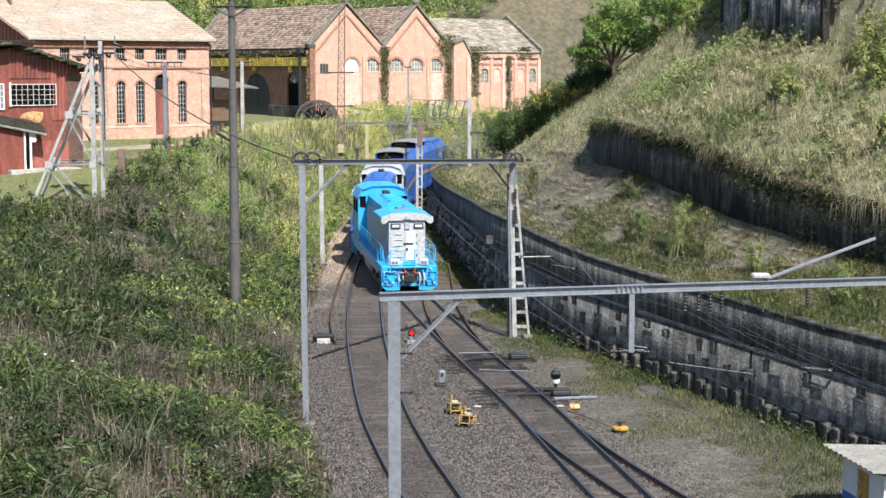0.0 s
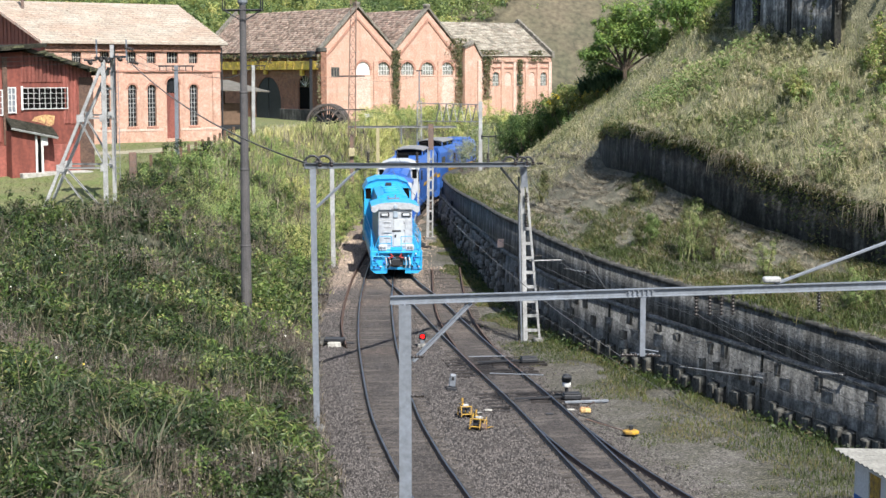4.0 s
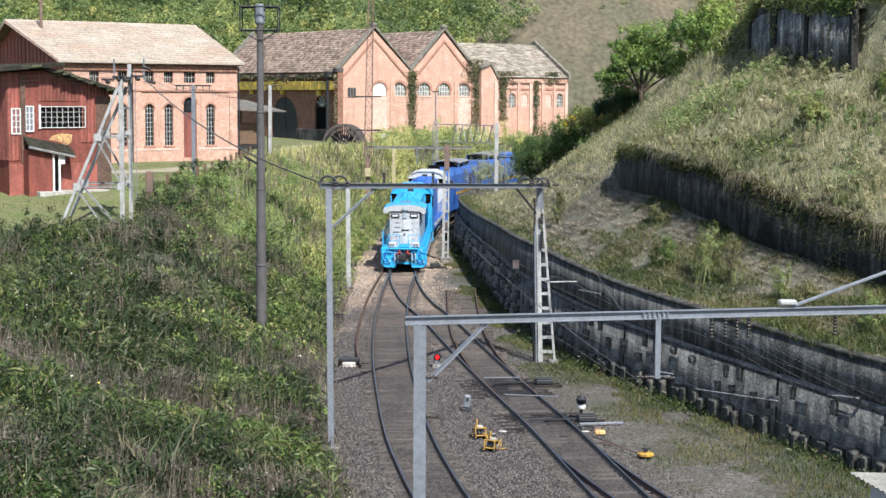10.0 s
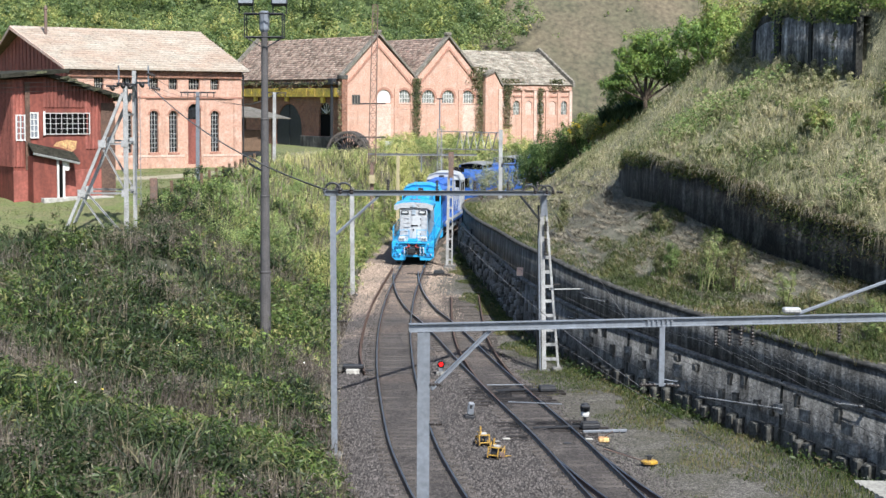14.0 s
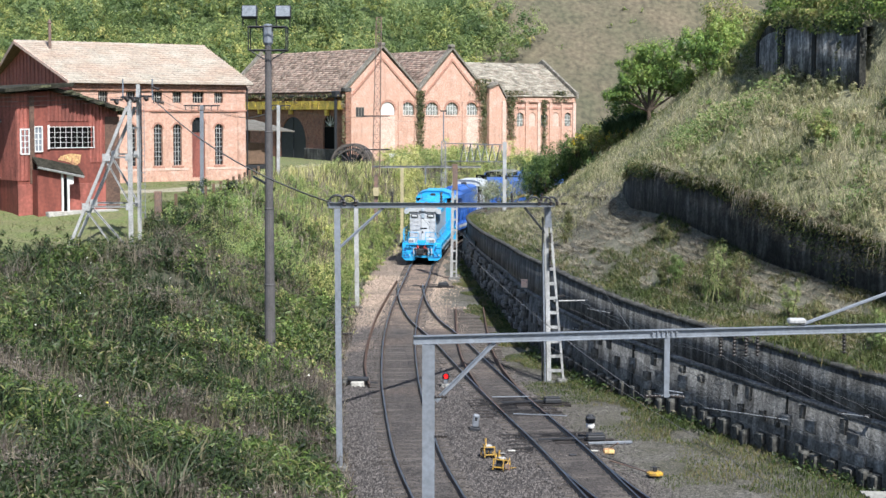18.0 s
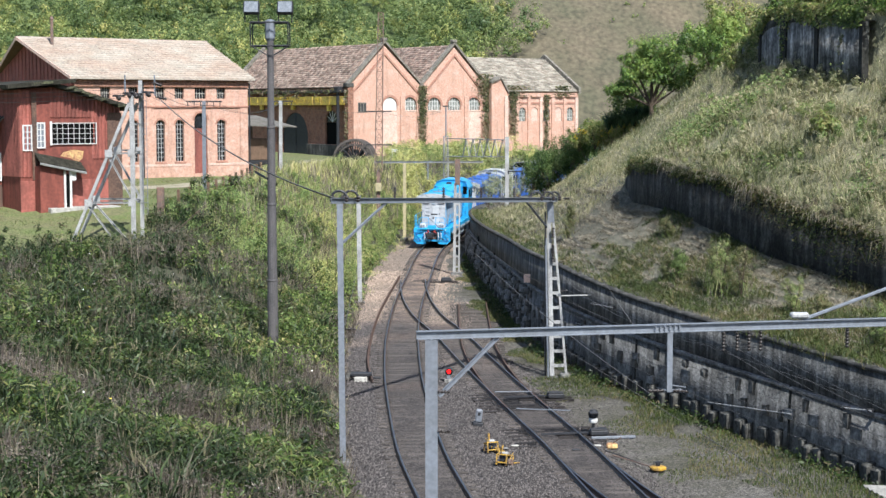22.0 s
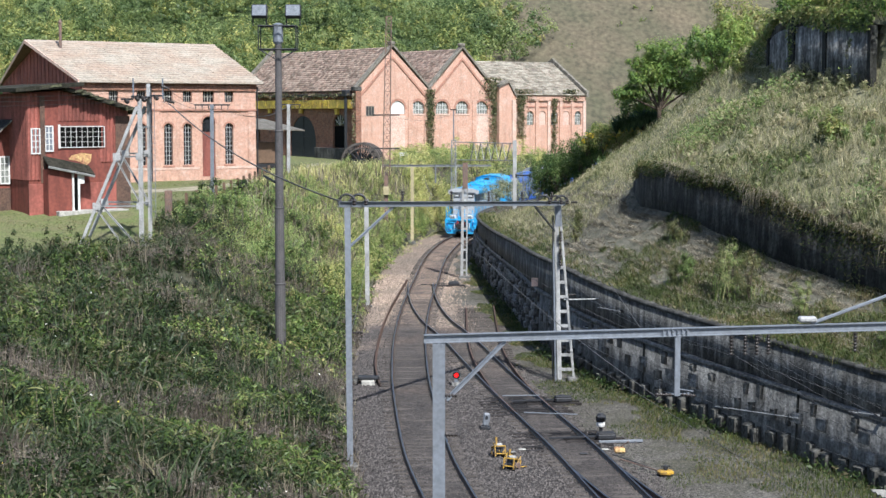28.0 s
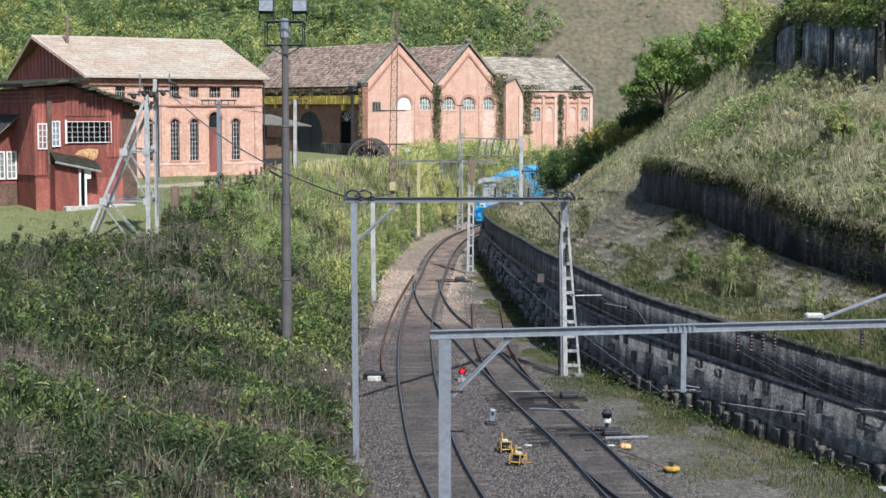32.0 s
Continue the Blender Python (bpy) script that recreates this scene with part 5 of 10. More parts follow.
part("shaft", rod(bmesh.new(), (6.84, 130, 4.9), (6.84, 130, 8.3), 0.05, 6), M_STEEL, tp)
part("cross_head", cbox((6.25, 129.93, 8.2), (7.45, 130.07, 8.3), 0.02), M_STEEL_DARK, tp)
for x in (6.3, 7.4):
    part("lamp_case", cbox((x - 0.06, 129.9, 8.05), (x + 0.06, 130.1, 8.36), 0.02), M_STEEL_DARK, tp)
part("hanger", rod(bmesh.new(), (-0.1, 147, 8.5), (-0.1, 147, 6.9), 0.06, 5), M_STEEL, fg)


# ---- wires ----
def wire(a, b, sag=0.3, r=0.012, label="thin sagging overhead wire", n=14):
    a, b = Vector(a), Vector(b)
    bm = bmesh.new()
    pts = [a.lerp(b, k / n) + Vector((0, 0, -4 * sag * (k / n) * (1 - k / n))) for k in range(n + 1)]
    rings = []
    d = (b - a).normalized()
    s = d.cross(Vector((0, 0, 1))).normalized()
    u = s.cross(d)
    for p in pts:
        rings.append([bm.verts.new(p + s * r * math.cos(t) + u * r * math.sin(t)) for t in (0.5, 2.6, 4.7)])
    for r0, r1 in zip(rings, rings[1:]):
        for k in range(3):
            bm.faces.new((r0[k], r0[(k + 1) % 3], r1[(k + 1) % 3], r1[k]))
    return tagged(part("overhead_wire", bm, M_WIRE), label, "wire", "overhead wires")

# ---- buildings ----
TURN = radians(35)                       # all the old works stand square to this line
E1, E2 = Vector((math.cos(TURN), math.sin(TURN), 0)), Vector((-math.sin(TURN), math.cos(TURN), 0))


def placed(x, y, z):
    return Matrix.Translation((x, y, z)) @ Matrix.Rotation(TURN, 4, 'Z')


def arch_outline(w, h, n=8, spring=None):
    """Outline of an arched opening of width w, total height h, its sill at 0."""
    r = w / 2
    out = [(-r, 0), (r, 0)]
    for k in range(n + 1):
        t = math.pi * k / n
        out.append((r * math.cos(t), h - r + r * math.sin(t)))
    return out


def wall_with_openings(name, outline, openings, y0, y1, material, parent):
    """A wall slab in x and z with holes cut right through it. Each hole is (x, z, outline)."""
    bm = bmesh.new()
    loops = [outline] + [[(x + a, z + b) for a, b in o] for x, z, o in openings]
    rims = []
    edges = []
    for lp in loops:
        vs = [bm.verts.new((a, y0, b)) for a, b in lp]
        rims.append(vs)
        edges += [bm.edges.new((vs[k], vs[(k + 1) % len(vs)])) for k in range(len(vs))]
    bmesh.ops.triangle_fill(bm, edges=edges, use_beauty=True)
    front = bm.faces[:]
    for f in front:
        if f.normal.y > 0:
            f.normal_flip()
    back = {v: bm.verts.new((v.co.x, y1, v.co.z)) for rim in rims for v in rim}
    for f in front:
        try:
            bm.faces.new([back[v] for v in reversed(f.verts)])
        except ValueError:
            pass
    for rim in rims:
        for k in range(len(rim)):
            a, b = rim[k], rim[(k + 1) % len(rim)]
            bm.faces.new((a, b, back[b], back[a]))
    bmesh.ops.recalc_face_normals(bm, faces=bm.faces[:])
    return part(name, bm, material, parent)


def arch_window(parent, x, z, w, h, bars_x, bars_z, y=0.16, sill=True, glass=None, bar=0.016, grid=None):
    fr = part("window", prism(bmesh.new(), [(x + a, z + b) for a, b in arch_outline(w - 0.02, h - 0.01)], y + 0.05, y + 0.08), glass or M_GLASS, parent)
    bm = bmesh.new()
    r = w / 2
    for k in range(1, bars_x):
        xx = -r + w * k / bars_x
        top = h - r + math.sqrt(max(0, r * r - xx * xx))
        box(bm, (x + xx - bar, y - 0.01, z), (x + xx + bar, y + 0.04, z + top))
    for k in range(1, bars_z):
        zz = h * k / bars_z
        half = r if zz < h - r else math.sqrt(max(0.01, r * r - (zz - h + r) ** 2))
        box(bm, (x - half, y - 0.012, z + zz - bar), (x + half, y + 0.038, z + zz + bar))
    part("glazing_grid", bm, grid or M_CONC_PALE, fr)
    if sill:
        part("sill", cbox((x - r - 0.12, -0.12, z - 0.2), (x + r + 0.12, 0.1, z - 0.02), 0.02), M_BRICK_DARK, fr)
    return fr


def arch_ring(parent, x, z, w, h, material, y0=-0.03, y1=0.02, t=0.16, n=10):
    """A proud brick arch round the head of an opening."""
    r, out = w / 2, []
    bm = bmesh.new()
    for k in range(n):
        a0, a1 = math.pi * k / n, math.pi * (k + 1) / n
        q = [(x + rr * math.cos(a), z + h - r + rr * math.sin(a)) for rr, a in ((r + 0.01, a0), (r + t, a0), (r + t, a1), (r + 0.01, a1))]
        prism(bm, q, y0, y1)
    return part("arch", bm, material, parent)


def tiled_slope(parent, p00, p10, p11, p01, material, row=0.3, col=0.6, thick=0.07, name="roof_slope", patchy=0.0):
    """A roof plane laid in courses of overlapping tiles; p00-p10 is the eave, p01-p11 the ridge."""
    p00, p10, p11, p01 = (np.array(p, float) for p in (p00, p10, p11, p01))
    up = ((p01 - p00) + (p11 - p10)) / 2
    nrm = np.cross(p10 - p00, up)
    nrm /= np.linalg.norm(nrm)
    rows = max(3, int(np.linalg.norm(up) / row))
    V, F = [], []
    for i in range(rows):
        a0, a1 = i / rows, min(1, (i + 1.12) / rows)
        l0, r0 = p00 + (p01 - p00) * a0, p10 + (p11 - p10) * a0
        l1, r1 = p00 + (p01 - p00) * a1, p10 + (p11 - p10) * a1
        cols = max(2, int(np.linalg.norm(r0 - l0) / col))
        for j in range(cols):
            f0, f1 = j / cols, (j + 1) / cols
            lift = thick * (0.8 + 0.5 * rng.random())
            k = len(V)
            a, b = l0 + (r0 - l0) * f0 + nrm * lift, l0 + (r0 - l0) * f1 + nrm * lift
            c, d = l1 + (r1 - l1) * f1 + nrm * 0.015, l1 + (r1 - l1) * f0 + nrm * 0.015
            V += [a, b, c, d, a - nrm * lift, b - nrm * lift]
            F += [(k, k + 1, k + 2, k + 3), (k, k + 4, k + 5, k + 1)]
    ob = new("roof_tiles", arrays_mesh("roof_tiles", np.array(V), np.array(F), material))
    ob.parent = parent
    tagged(ob, kind="stuff")
    bm = bmesh.new()
    q = [Vector(p) for p in (p00, p10, p11, p01)]
    n = Vector(nrm)
    t = [bm.verts.new(p - n * 0.01) for p in q]
    b = [bm.verts.new(p - n * 0.16) for p in q]
    bm.faces.new(t)
    bm.faces.new(b[::-1])
    for k in range(4):
        bm.faces.new((t[k], b[k], b[(k + 1) % 4], t[(k + 1) % 4]))
    bmesh.ops.recalc_face_normals(bm, faces=bm.faces[:])
    return part(name, bm, M_WOOD, parent)


def brick_powerhouse():
    b = thing("brick_powerhouse", "salmon brick engine house with tall arched windows and pale tiled roof", "building", placed(-27.8, 126, 7.7))
    L, D, H, X0 = 15.8, 16.0, 8.05, 0.75
    holes = []
    wins = [(3.3, 1.35, 0.76, 3.3), (5.65, 1.35, 0.76, 3.3), (7.94, 1.35, 0.76, 3.3), (9.63, 1.35, 0.76, 3.3), (13.35, 1.35, 0.76, 3.3)]
    for x, z, w, h in wins:
        holes.append((x, z, arch_outline(w, h)))
    holes.append((11.5, 0.35, arch_outline(1.15, 4.85)))
    vents = [(3.3, 0.8), (5.65, 0.8), (7.94, 0.8), (9.63, 0.8), (11.5, 1.0), (13.35, 0.8)]
    for x, w in vents:
        holes.append((x, 6.35, [(-w / 2, 0), (w / 2, 0), (w / 2, 0.85), (-w / 2, 0.85)]))
    wall_with_openings("front_wall", [(X0, -0.6), (L, -0.6), (L, H), (X0, H)], holes, 0, 0.4, M_BRICK, b)
    for x, z, w, h in wins:
        arch_window(b, x, z, w, h, 3, 9, bar=0.022, grid=M_STEEL_PALE)
        arch_ring(b, x, z, w, h, M_BRICK_DARK)
    dr = part("door", prism(bmesh.new(), [(11.5 + a, 0.35 + c) for a, c in [(-0.57, 0), (0.57, 0), (0.57, 3.6), (-0.57, 3.6)]], 0.16, 0.24), M_REDSHEET, b, "tall dull red door")
    part("fanlight", prism(bmesh.new(), [(11.5 + a, 3.97 + c) for a, c in arch_outline(1.13, 1.22)], 0.2, 0.24), M_GLASS, dr)
    arch_ring(b, 11.5, 0.35, 1.15, 4.85, M_BRICK_DARK)
    for x, w in vents:
        v = part("vent_window", box(bmesh.new(), (x - w / 2, 0.22, 6.35), (x + w / 2, 0.26, 7.2)), M_GLASS, b)
        bm = bmesh.new()
        for k in range(1, 4):
            box(bm, (x - w / 2 + w * k / 4 - 0.02, 0.17, 6.35), (x - w / 2 + w * k / 4 + 0.02, 0.215, 7.2))
        box(bm, (x - w / 2, 0.165, 6.75), (x + w / 2, 0.215, 6.79))
        part("glazing_grid", bm, M_CONC_PALE, v)
    part("cornice", cbox((X0 - 0.1, -0.12, 5.62), (L + 0.05, -0.003, 5.78), 0.02), M_BRICK_DARK, b)
    part("plinth_band", cbox((X0 - 0.05, -0.1, 0.95), (10.6, -0.003, 1.15), 0.02), M_PALE, b)
    part("plinth_band", cbox((12.1, -0.1, 0.95), (L + 0.02, -0.003, 1.15), 0.02), M_PALE, b)
    part("plinth", cbox((X0 - 0.05, -0.07, -0.6), (10.6, -0.004, 0.95), 0.02), M_BRICK, b)
    part("plinth", cbox((12.1, -0.07, -0.6), (L + 0.02, -0.004, 0.95), 0.02), M_BRICK, b)
    for x in (X0, 6.55, L - 0.75):
        part("pilaster", cbox((x, -0.08, 1.15), (x + 0.7, -0.004, 5.6), 0.02), M_BRICK, b)
    part("eave_band", cbox((X0 - 0.05, -0.14, 7.24), (L + 0.02, -0.003, H - 0.02), 0.02), M_BRICK_OLD, b)
    part("downpipe", rod(bmesh.new(), (6.4, -0.14, -0.3), (6.4, -0.14, 7.6), 0.07, 8), M_STEEL_DARK, b)
    part("downpipe", rod(bmesh.new(), (L + 0.1, -0.1, -0.3), (L + 0.1, -0.1, 7.6), 0.06, 8), M_STEEL_DARK, b)
    # ends, back, floor of the roof
    part("end_wall", box(bmesh.new(), (X0, 0.4, -0.6), (X0 + 0.4, D, 6.4)), M_BRICK, b)
    part("end_wall", box(bmesh.new(), (L - 0.4, 0.4, -0.6), (L, D, H)), M_BRICK, b)
    part("back_wall", box(bmesh.new(), (X0 + 0.4, D - 0.4, -0.6), (L - 0.4, D, H)), M_BRICK, b)
    rise = 3.15
    G = 0.36                     # face of the cladding, proud of the brick
    part("gable_sheeting", prism(bmesh.new(), [(0, 6.4), (D, 6.4), (D, H), (D / 2, H + rise - 0.1), (0, H)], -X0 - 0.4, -G, Matrix.Rotation(math.pi / 2, 4, 'Z')), M_REDSHEET, b, "dark red gable cladding")
    for k in range(21):         # strips over the sheet joints
        y = 0.35 + k * (D - 0.7) / 20
        top = H + rise - 0.35 - abs(y - D / 2) * rise / (D / 2)
        part("cover_strip", box(bmesh.new(), (G - 0.05, y - 0.03, 6.4), (G - 0.003, y + 0.03, top)), M_REDSHEET, b)
    part("drip_edge", cbox((G - 0.08, -0.1, 6.28), (X0 - 0.004, D + 0.1, 6.396), 0.01), M_REDSHEET, b)
    part("far_gable", prism(bmesh.new(), [(0.4, H), (D - 0.4, H), (D / 2, H + rise - 0.2)], -L, -L + 0.4, Matrix.Rotation(math.pi / 2, 4, 'Z')), M_BRICK, b)
    o = 0.45
    e = -0.12
    ol = 0.45 - X0
    tiled_slope(b, (-ol, -o, H + e), (L + o, -o, H + e), (L + o, D / 2, H + rise), (-ol - 1.0, D / 2, H + rise), M_TILE, 0.5, 0.7, thick=0.1)
    tiled_slope(b, (L + o, D + o, H + e), (-ol, D + o, H + e), (-ol - 1.0, D / 2, H + rise), (L + o, D / 2, H + rise), M_TILE, 0.6, 1.0)
    part("ridge_tiles", prism(bmesh.new(), [(D / 2 - 0.22, H + rise - 0.03), (D / 2, H + rise + 0.14), (D / 2 + 0.22, H + rise - 0.03)], -L - o, ol + 1.0, Matrix.Rotation(math.pi / 2, 4, 'Z')), M_TILE, b)
    part("fascia", cbox((-ol, -o - 0.05, H + e - 0.12), (L + o, -o, H + e + 0.04), 0.01), M_TILE, b)
    bm = bmesh.new()
    for s in (0, 1):
        y0 = -o if s == 0 else D + o
        q = [bm.verts.new(p) for x in (0, 0.06) for p in ((-ol - x, y0, H + e - 0.14), (-ol - x, y0, H + e + 0.1), (-ol - 1.0 - x, D / 2, H + rise + 0.1), (-ol - 1.0 - x, D / 2, H + rise - 0.16))]
        for f in ((0, 1, 2, 3), (7, 6, 5, 4), (0, 4, 5, 1), (1, 5, 6, 2), (2, 6, 7, 3), (3, 7, 4, 0)):
            bm.faces.new([q[i] for i in f])
    bmesh.ops.recalc_face_normals(bm, faces=bm.faces[:])
    part("bargeboard", bm, M_PALE, b, "pale bargeboards")
    part("flue", lathe(bmesh.new(), [(0.13, H + 2.2), (0.13, H + 4.6), (0.2, H + 4.62), (0.05, H + 4.9)], (1.7, D / 2 - 1.5, 0), 8), M_RUST, b, "rusty stovepipe")


def works_hall():
    """Two gabled bays and the long side wall with its crane beam."""
    b = thing("gabled_workshop", "salmon brick workshop with twin gables, mossy roofs, yellow crane beam", "building", placed(-9.72, 200, 8.2))
    bays = ((0.0, 5.2, 10.7), (10.7, 15.8, 20.9))
    H, A = 7.7, 13.0
    D = 30.0
    for n, (x0, xm, x1) in enumerate(bays):
        xs_w = ((1.9, 6.0, 9.0) if n == 0 else (12.7, 15.8, 18.9))
        holes = []
        for k, x in enumerate(xs_w):
            if not (n == 0 and k == 0):
                holes.append((x, 4.8, arch_outline(2.0 if not (n == 0 and k == 1) else 2.1, 1.6)))
        outline = [(x0, -1.3), (x1, -1.3), (x1, H), (xm, A - 0.3), (x0, H)]
        wall_with_openings("gable_wall", outline, holes, 0, 0.5, M_BRICK, b)
        for k, x in enumerate(xs_w):
            blind = n == 0 and k == 1
            if n == 0 and k == 0:
                w = part("window", box(bmesh.new(), (1.3, -0.05, 4.55), (2.5, -0.02, 5.75)), M_BOARD, b)
                bm = bmesh.new()
                for j in range(3):
                    box(bm, (1.38 + 0.4 * j, -0.09, 4.65), (1.58 + 0.4 * j, -0.055, 5.65))
                part("glazing_grid", bm, M_STEEL_DARK, w)
                continue
            if blind:
                part("blind_window", prism(bmesh.new(), [(x + a, 4.8 + c) for a, c in arch_outline(2.06, 1.58)], 0.1, 0.3), M_WHITE, b, "white blocked-up window")
            else:
                arch_window(b, x, 4.8, 2.0, 1.6, 5, 3, sill=False, glass=M_GLASS_DUSTY, bar=0.03, grid=M_WHITE)
                part("impost", cbox((x - 1.1, -0.1, 4.62), (x + 1.1, -0.004, 4.78), 0.02), M_PALE, b)
            arch_ring(b, x, 4.8, 2.05, 1.6, M_BRICK_DARK, t=0.3)
            part("recessed_panel", box(bmesh.new(), (x - 1.05, -0.04, -0.6), (x + 1.05, -0.006, 4.6)), M_PALE if (n == 1 and k == 2) or (n == 0 and k == 1) else M_BRICK, b)
        for x in (x0 + 0.02, xm + (1.55 if n else 2.3), x1 - 0.75):
            part("pilaster", cbox((x, -0.14, -1), (x + 0.7, -0.045, 6.6), 0.03), M_BRICK, b)
        # coping along the rakes, and a brick band under it
        for s0, s1 in (((x0 - 0.25, H), (xm, A + 0.15)), ((x1 + 0.25, H), (xm, A + 0.15))):
            (ax, az), (bx, bz) = s0, s1
            part("coping", prism(bmesh.new(), [(ax, az - 0.05), (ax, az + 0.3), (bx, bz + 0.3), (bx, bz - 0.05)], -0.18, 0.6), M_COPING, b)
            (ax, az), (bx, bz) = (ax + (xm - ax) * 0.1, az - 0.75), (xm, A - 1.1)
            part("raking_band", prism(bmesh.new(), [(ax, az - 0.35), (ax, az), (bx, bz), (bx, bz - 0.35)], -0.12, -0.004), M_BRICK_DARK, b)
        part("finial", cbox((xm - 0.35, -0.25, A + 0.25), (xm + 0.35, 0.6, A + 0.7), 0.1), M_COPING, b)
        left, right = (x0 - 0.2, H + 0.1), (x1, H + 0.1)
        tiled_slope(b, (left[0], D, left[1] - 0.2), (left[0], 0.6, left[1] - 0.2), (xm, 0.6, A), (xm, D, A), M_TILE_OLD, 0.36, 0.55)
        tiled_slope(b, (right[0], 0.6, right[1]), (right[0], D, right[1]), (xm, D, A), (xm, 0.6, A), M_TILE_OLD, 0.6, 1.2)
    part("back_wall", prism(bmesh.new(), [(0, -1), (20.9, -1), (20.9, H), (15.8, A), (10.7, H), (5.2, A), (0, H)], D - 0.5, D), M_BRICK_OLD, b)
    part("coping", prism(bmesh.new(), [(-0.3, H), (-0.3, H + 0.4), (5.2, A + 0.5), (5.2, A)], D - 0.3, D + 0.4), M_COPING, b)
    part("right_wall", box(bmesh.new(), (20.4, 0.5, -1), (20.9, D - 0.5, H)), M_BRICK, b)
    # long side wall, seen along x = 0
    turn = Matrix.Rotation(math.pi / 2, 4, 'Z')      # its x runs along the building's depth
    bm_holes = [(12.9, -0.95, arch_outline(6.4, 5.5, 14)), (4.1, 0.6, arch_outline(2.9, 4.2, 12))]
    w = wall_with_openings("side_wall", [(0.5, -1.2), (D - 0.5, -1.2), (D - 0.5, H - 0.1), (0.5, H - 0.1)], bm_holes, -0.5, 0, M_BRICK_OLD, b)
    w.matrix_local = turn
    put = lambda nm, bm, m, lab="", par=b: (bm.transform(turn), part(nm, bm, m, par, lab))[1]
    g = put("gate", prism(bmesh.new(), [(12.9 + a, -0.95 + c) for a, c in arch_outline(6.35, 5.45, 14)], -0.2, -0.1), M_STEEL_DARK, "tall dark arched gate")
    put("gate_rail", box(bmesh.new(), (9.8, -0.06, 1.75), (16.0, -0.0, 1.9)), M_STEEL_DARK, "", g)
    put("gate_leaf_edge", box(bmesh.new(), (12.85, -0.09, -0.9), (12.95, -0.03, 4.4)), M_STEEL_DARK, "", g)
    d = put("door", prism(bmesh.new(), [(4.1 + a, 0.6 + c) for a, c in [(-1.4, 0), (1.4, 0), (1.4, 2.7), (-1.4, 2.7)]], -0.3, -0.2), M_DARK, "black double door")
    put("fanlight", prism(bmesh.new(), [(4.1 + a, 3.35 + c) for a, c in arch_outline(2.85, 1.44, 12)][2:], -0.28, -0.22), M_GLASS, "", d)
    for k in range(1, 6):
        a = math.pi * k / 6
        put("fanlight_bar", rod(bmesh.new(), (4.1, -0.19, 3.38), (4.1 + 1.4 * math.cos(a), -0.19, 3.38 + 1.4 * math.sin(a)), 0.035, 4), M_WHITE, "", d)
    put("step_plinth", cbox((0.6, 0.004, -1.2), (9.3, 0.5, 0.58), 0.04), M_CONC_DARK)
    cb = put("crane_beam", cbox((0.3, 0.35, 5.45), (D + 2, 0.75, 6.5), 0.03), M_YELLOW, "long faded yellow crane beam")
    for k in range(15):
        put("stiffener", box(bmesh.new(), (1.3 + 2 * k, 0.75, 5.5), (1.42 + 2 * k, 0.82, 6.45)), M_YELLOW, "", cb)
    put("beam_writing_bars", box(bmesh.new(), (5.0, 0.756, 5.75), (17.5, 0.765, 6.15)), mat("weathered_lettering", (0.35, 0.22, 0.07), 0.8, vary=0.8, scale=1.6, fine=12, tint=(0.68, 0.47, 0.06)), "faded dark painted bars", cb)
    put("bracket", box(bmesh.new(), (3.85, 0.1, 4.7), (4.35, 0.5, 5.4)), M_YELLOW)
    for x in (12.9, 21.0):
        put("bracket", box(bmesh.new(), (x - 0.25, 0.1, 4.85), (x + 0.25, 0.5, 5.44)), M_YELLOW)
    put("eave_trough", cbox((0.2, 0.05, 6.9), (D, 0.55, 7.25), 0.04), M_CONC_DARK)
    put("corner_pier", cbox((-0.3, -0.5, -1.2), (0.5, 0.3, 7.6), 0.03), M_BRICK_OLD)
    put("pier_head", cbox((-0.4, -0.5, 7.6), (0.6, 0.5, 8.1), 0.05), M_CONC_DARK)
    put("downpipe", rod(bmesh.new(), (1.0, 0.95, -1.0), (1.0, 0.95, 7.0), 0.2, 8), M_STEEL_DARK)
    put("rain_hopper", cbox((0.5, 0.55, 6.9), (1.5, 1.25, 7.7), 0.1), M_STEEL_DARK)


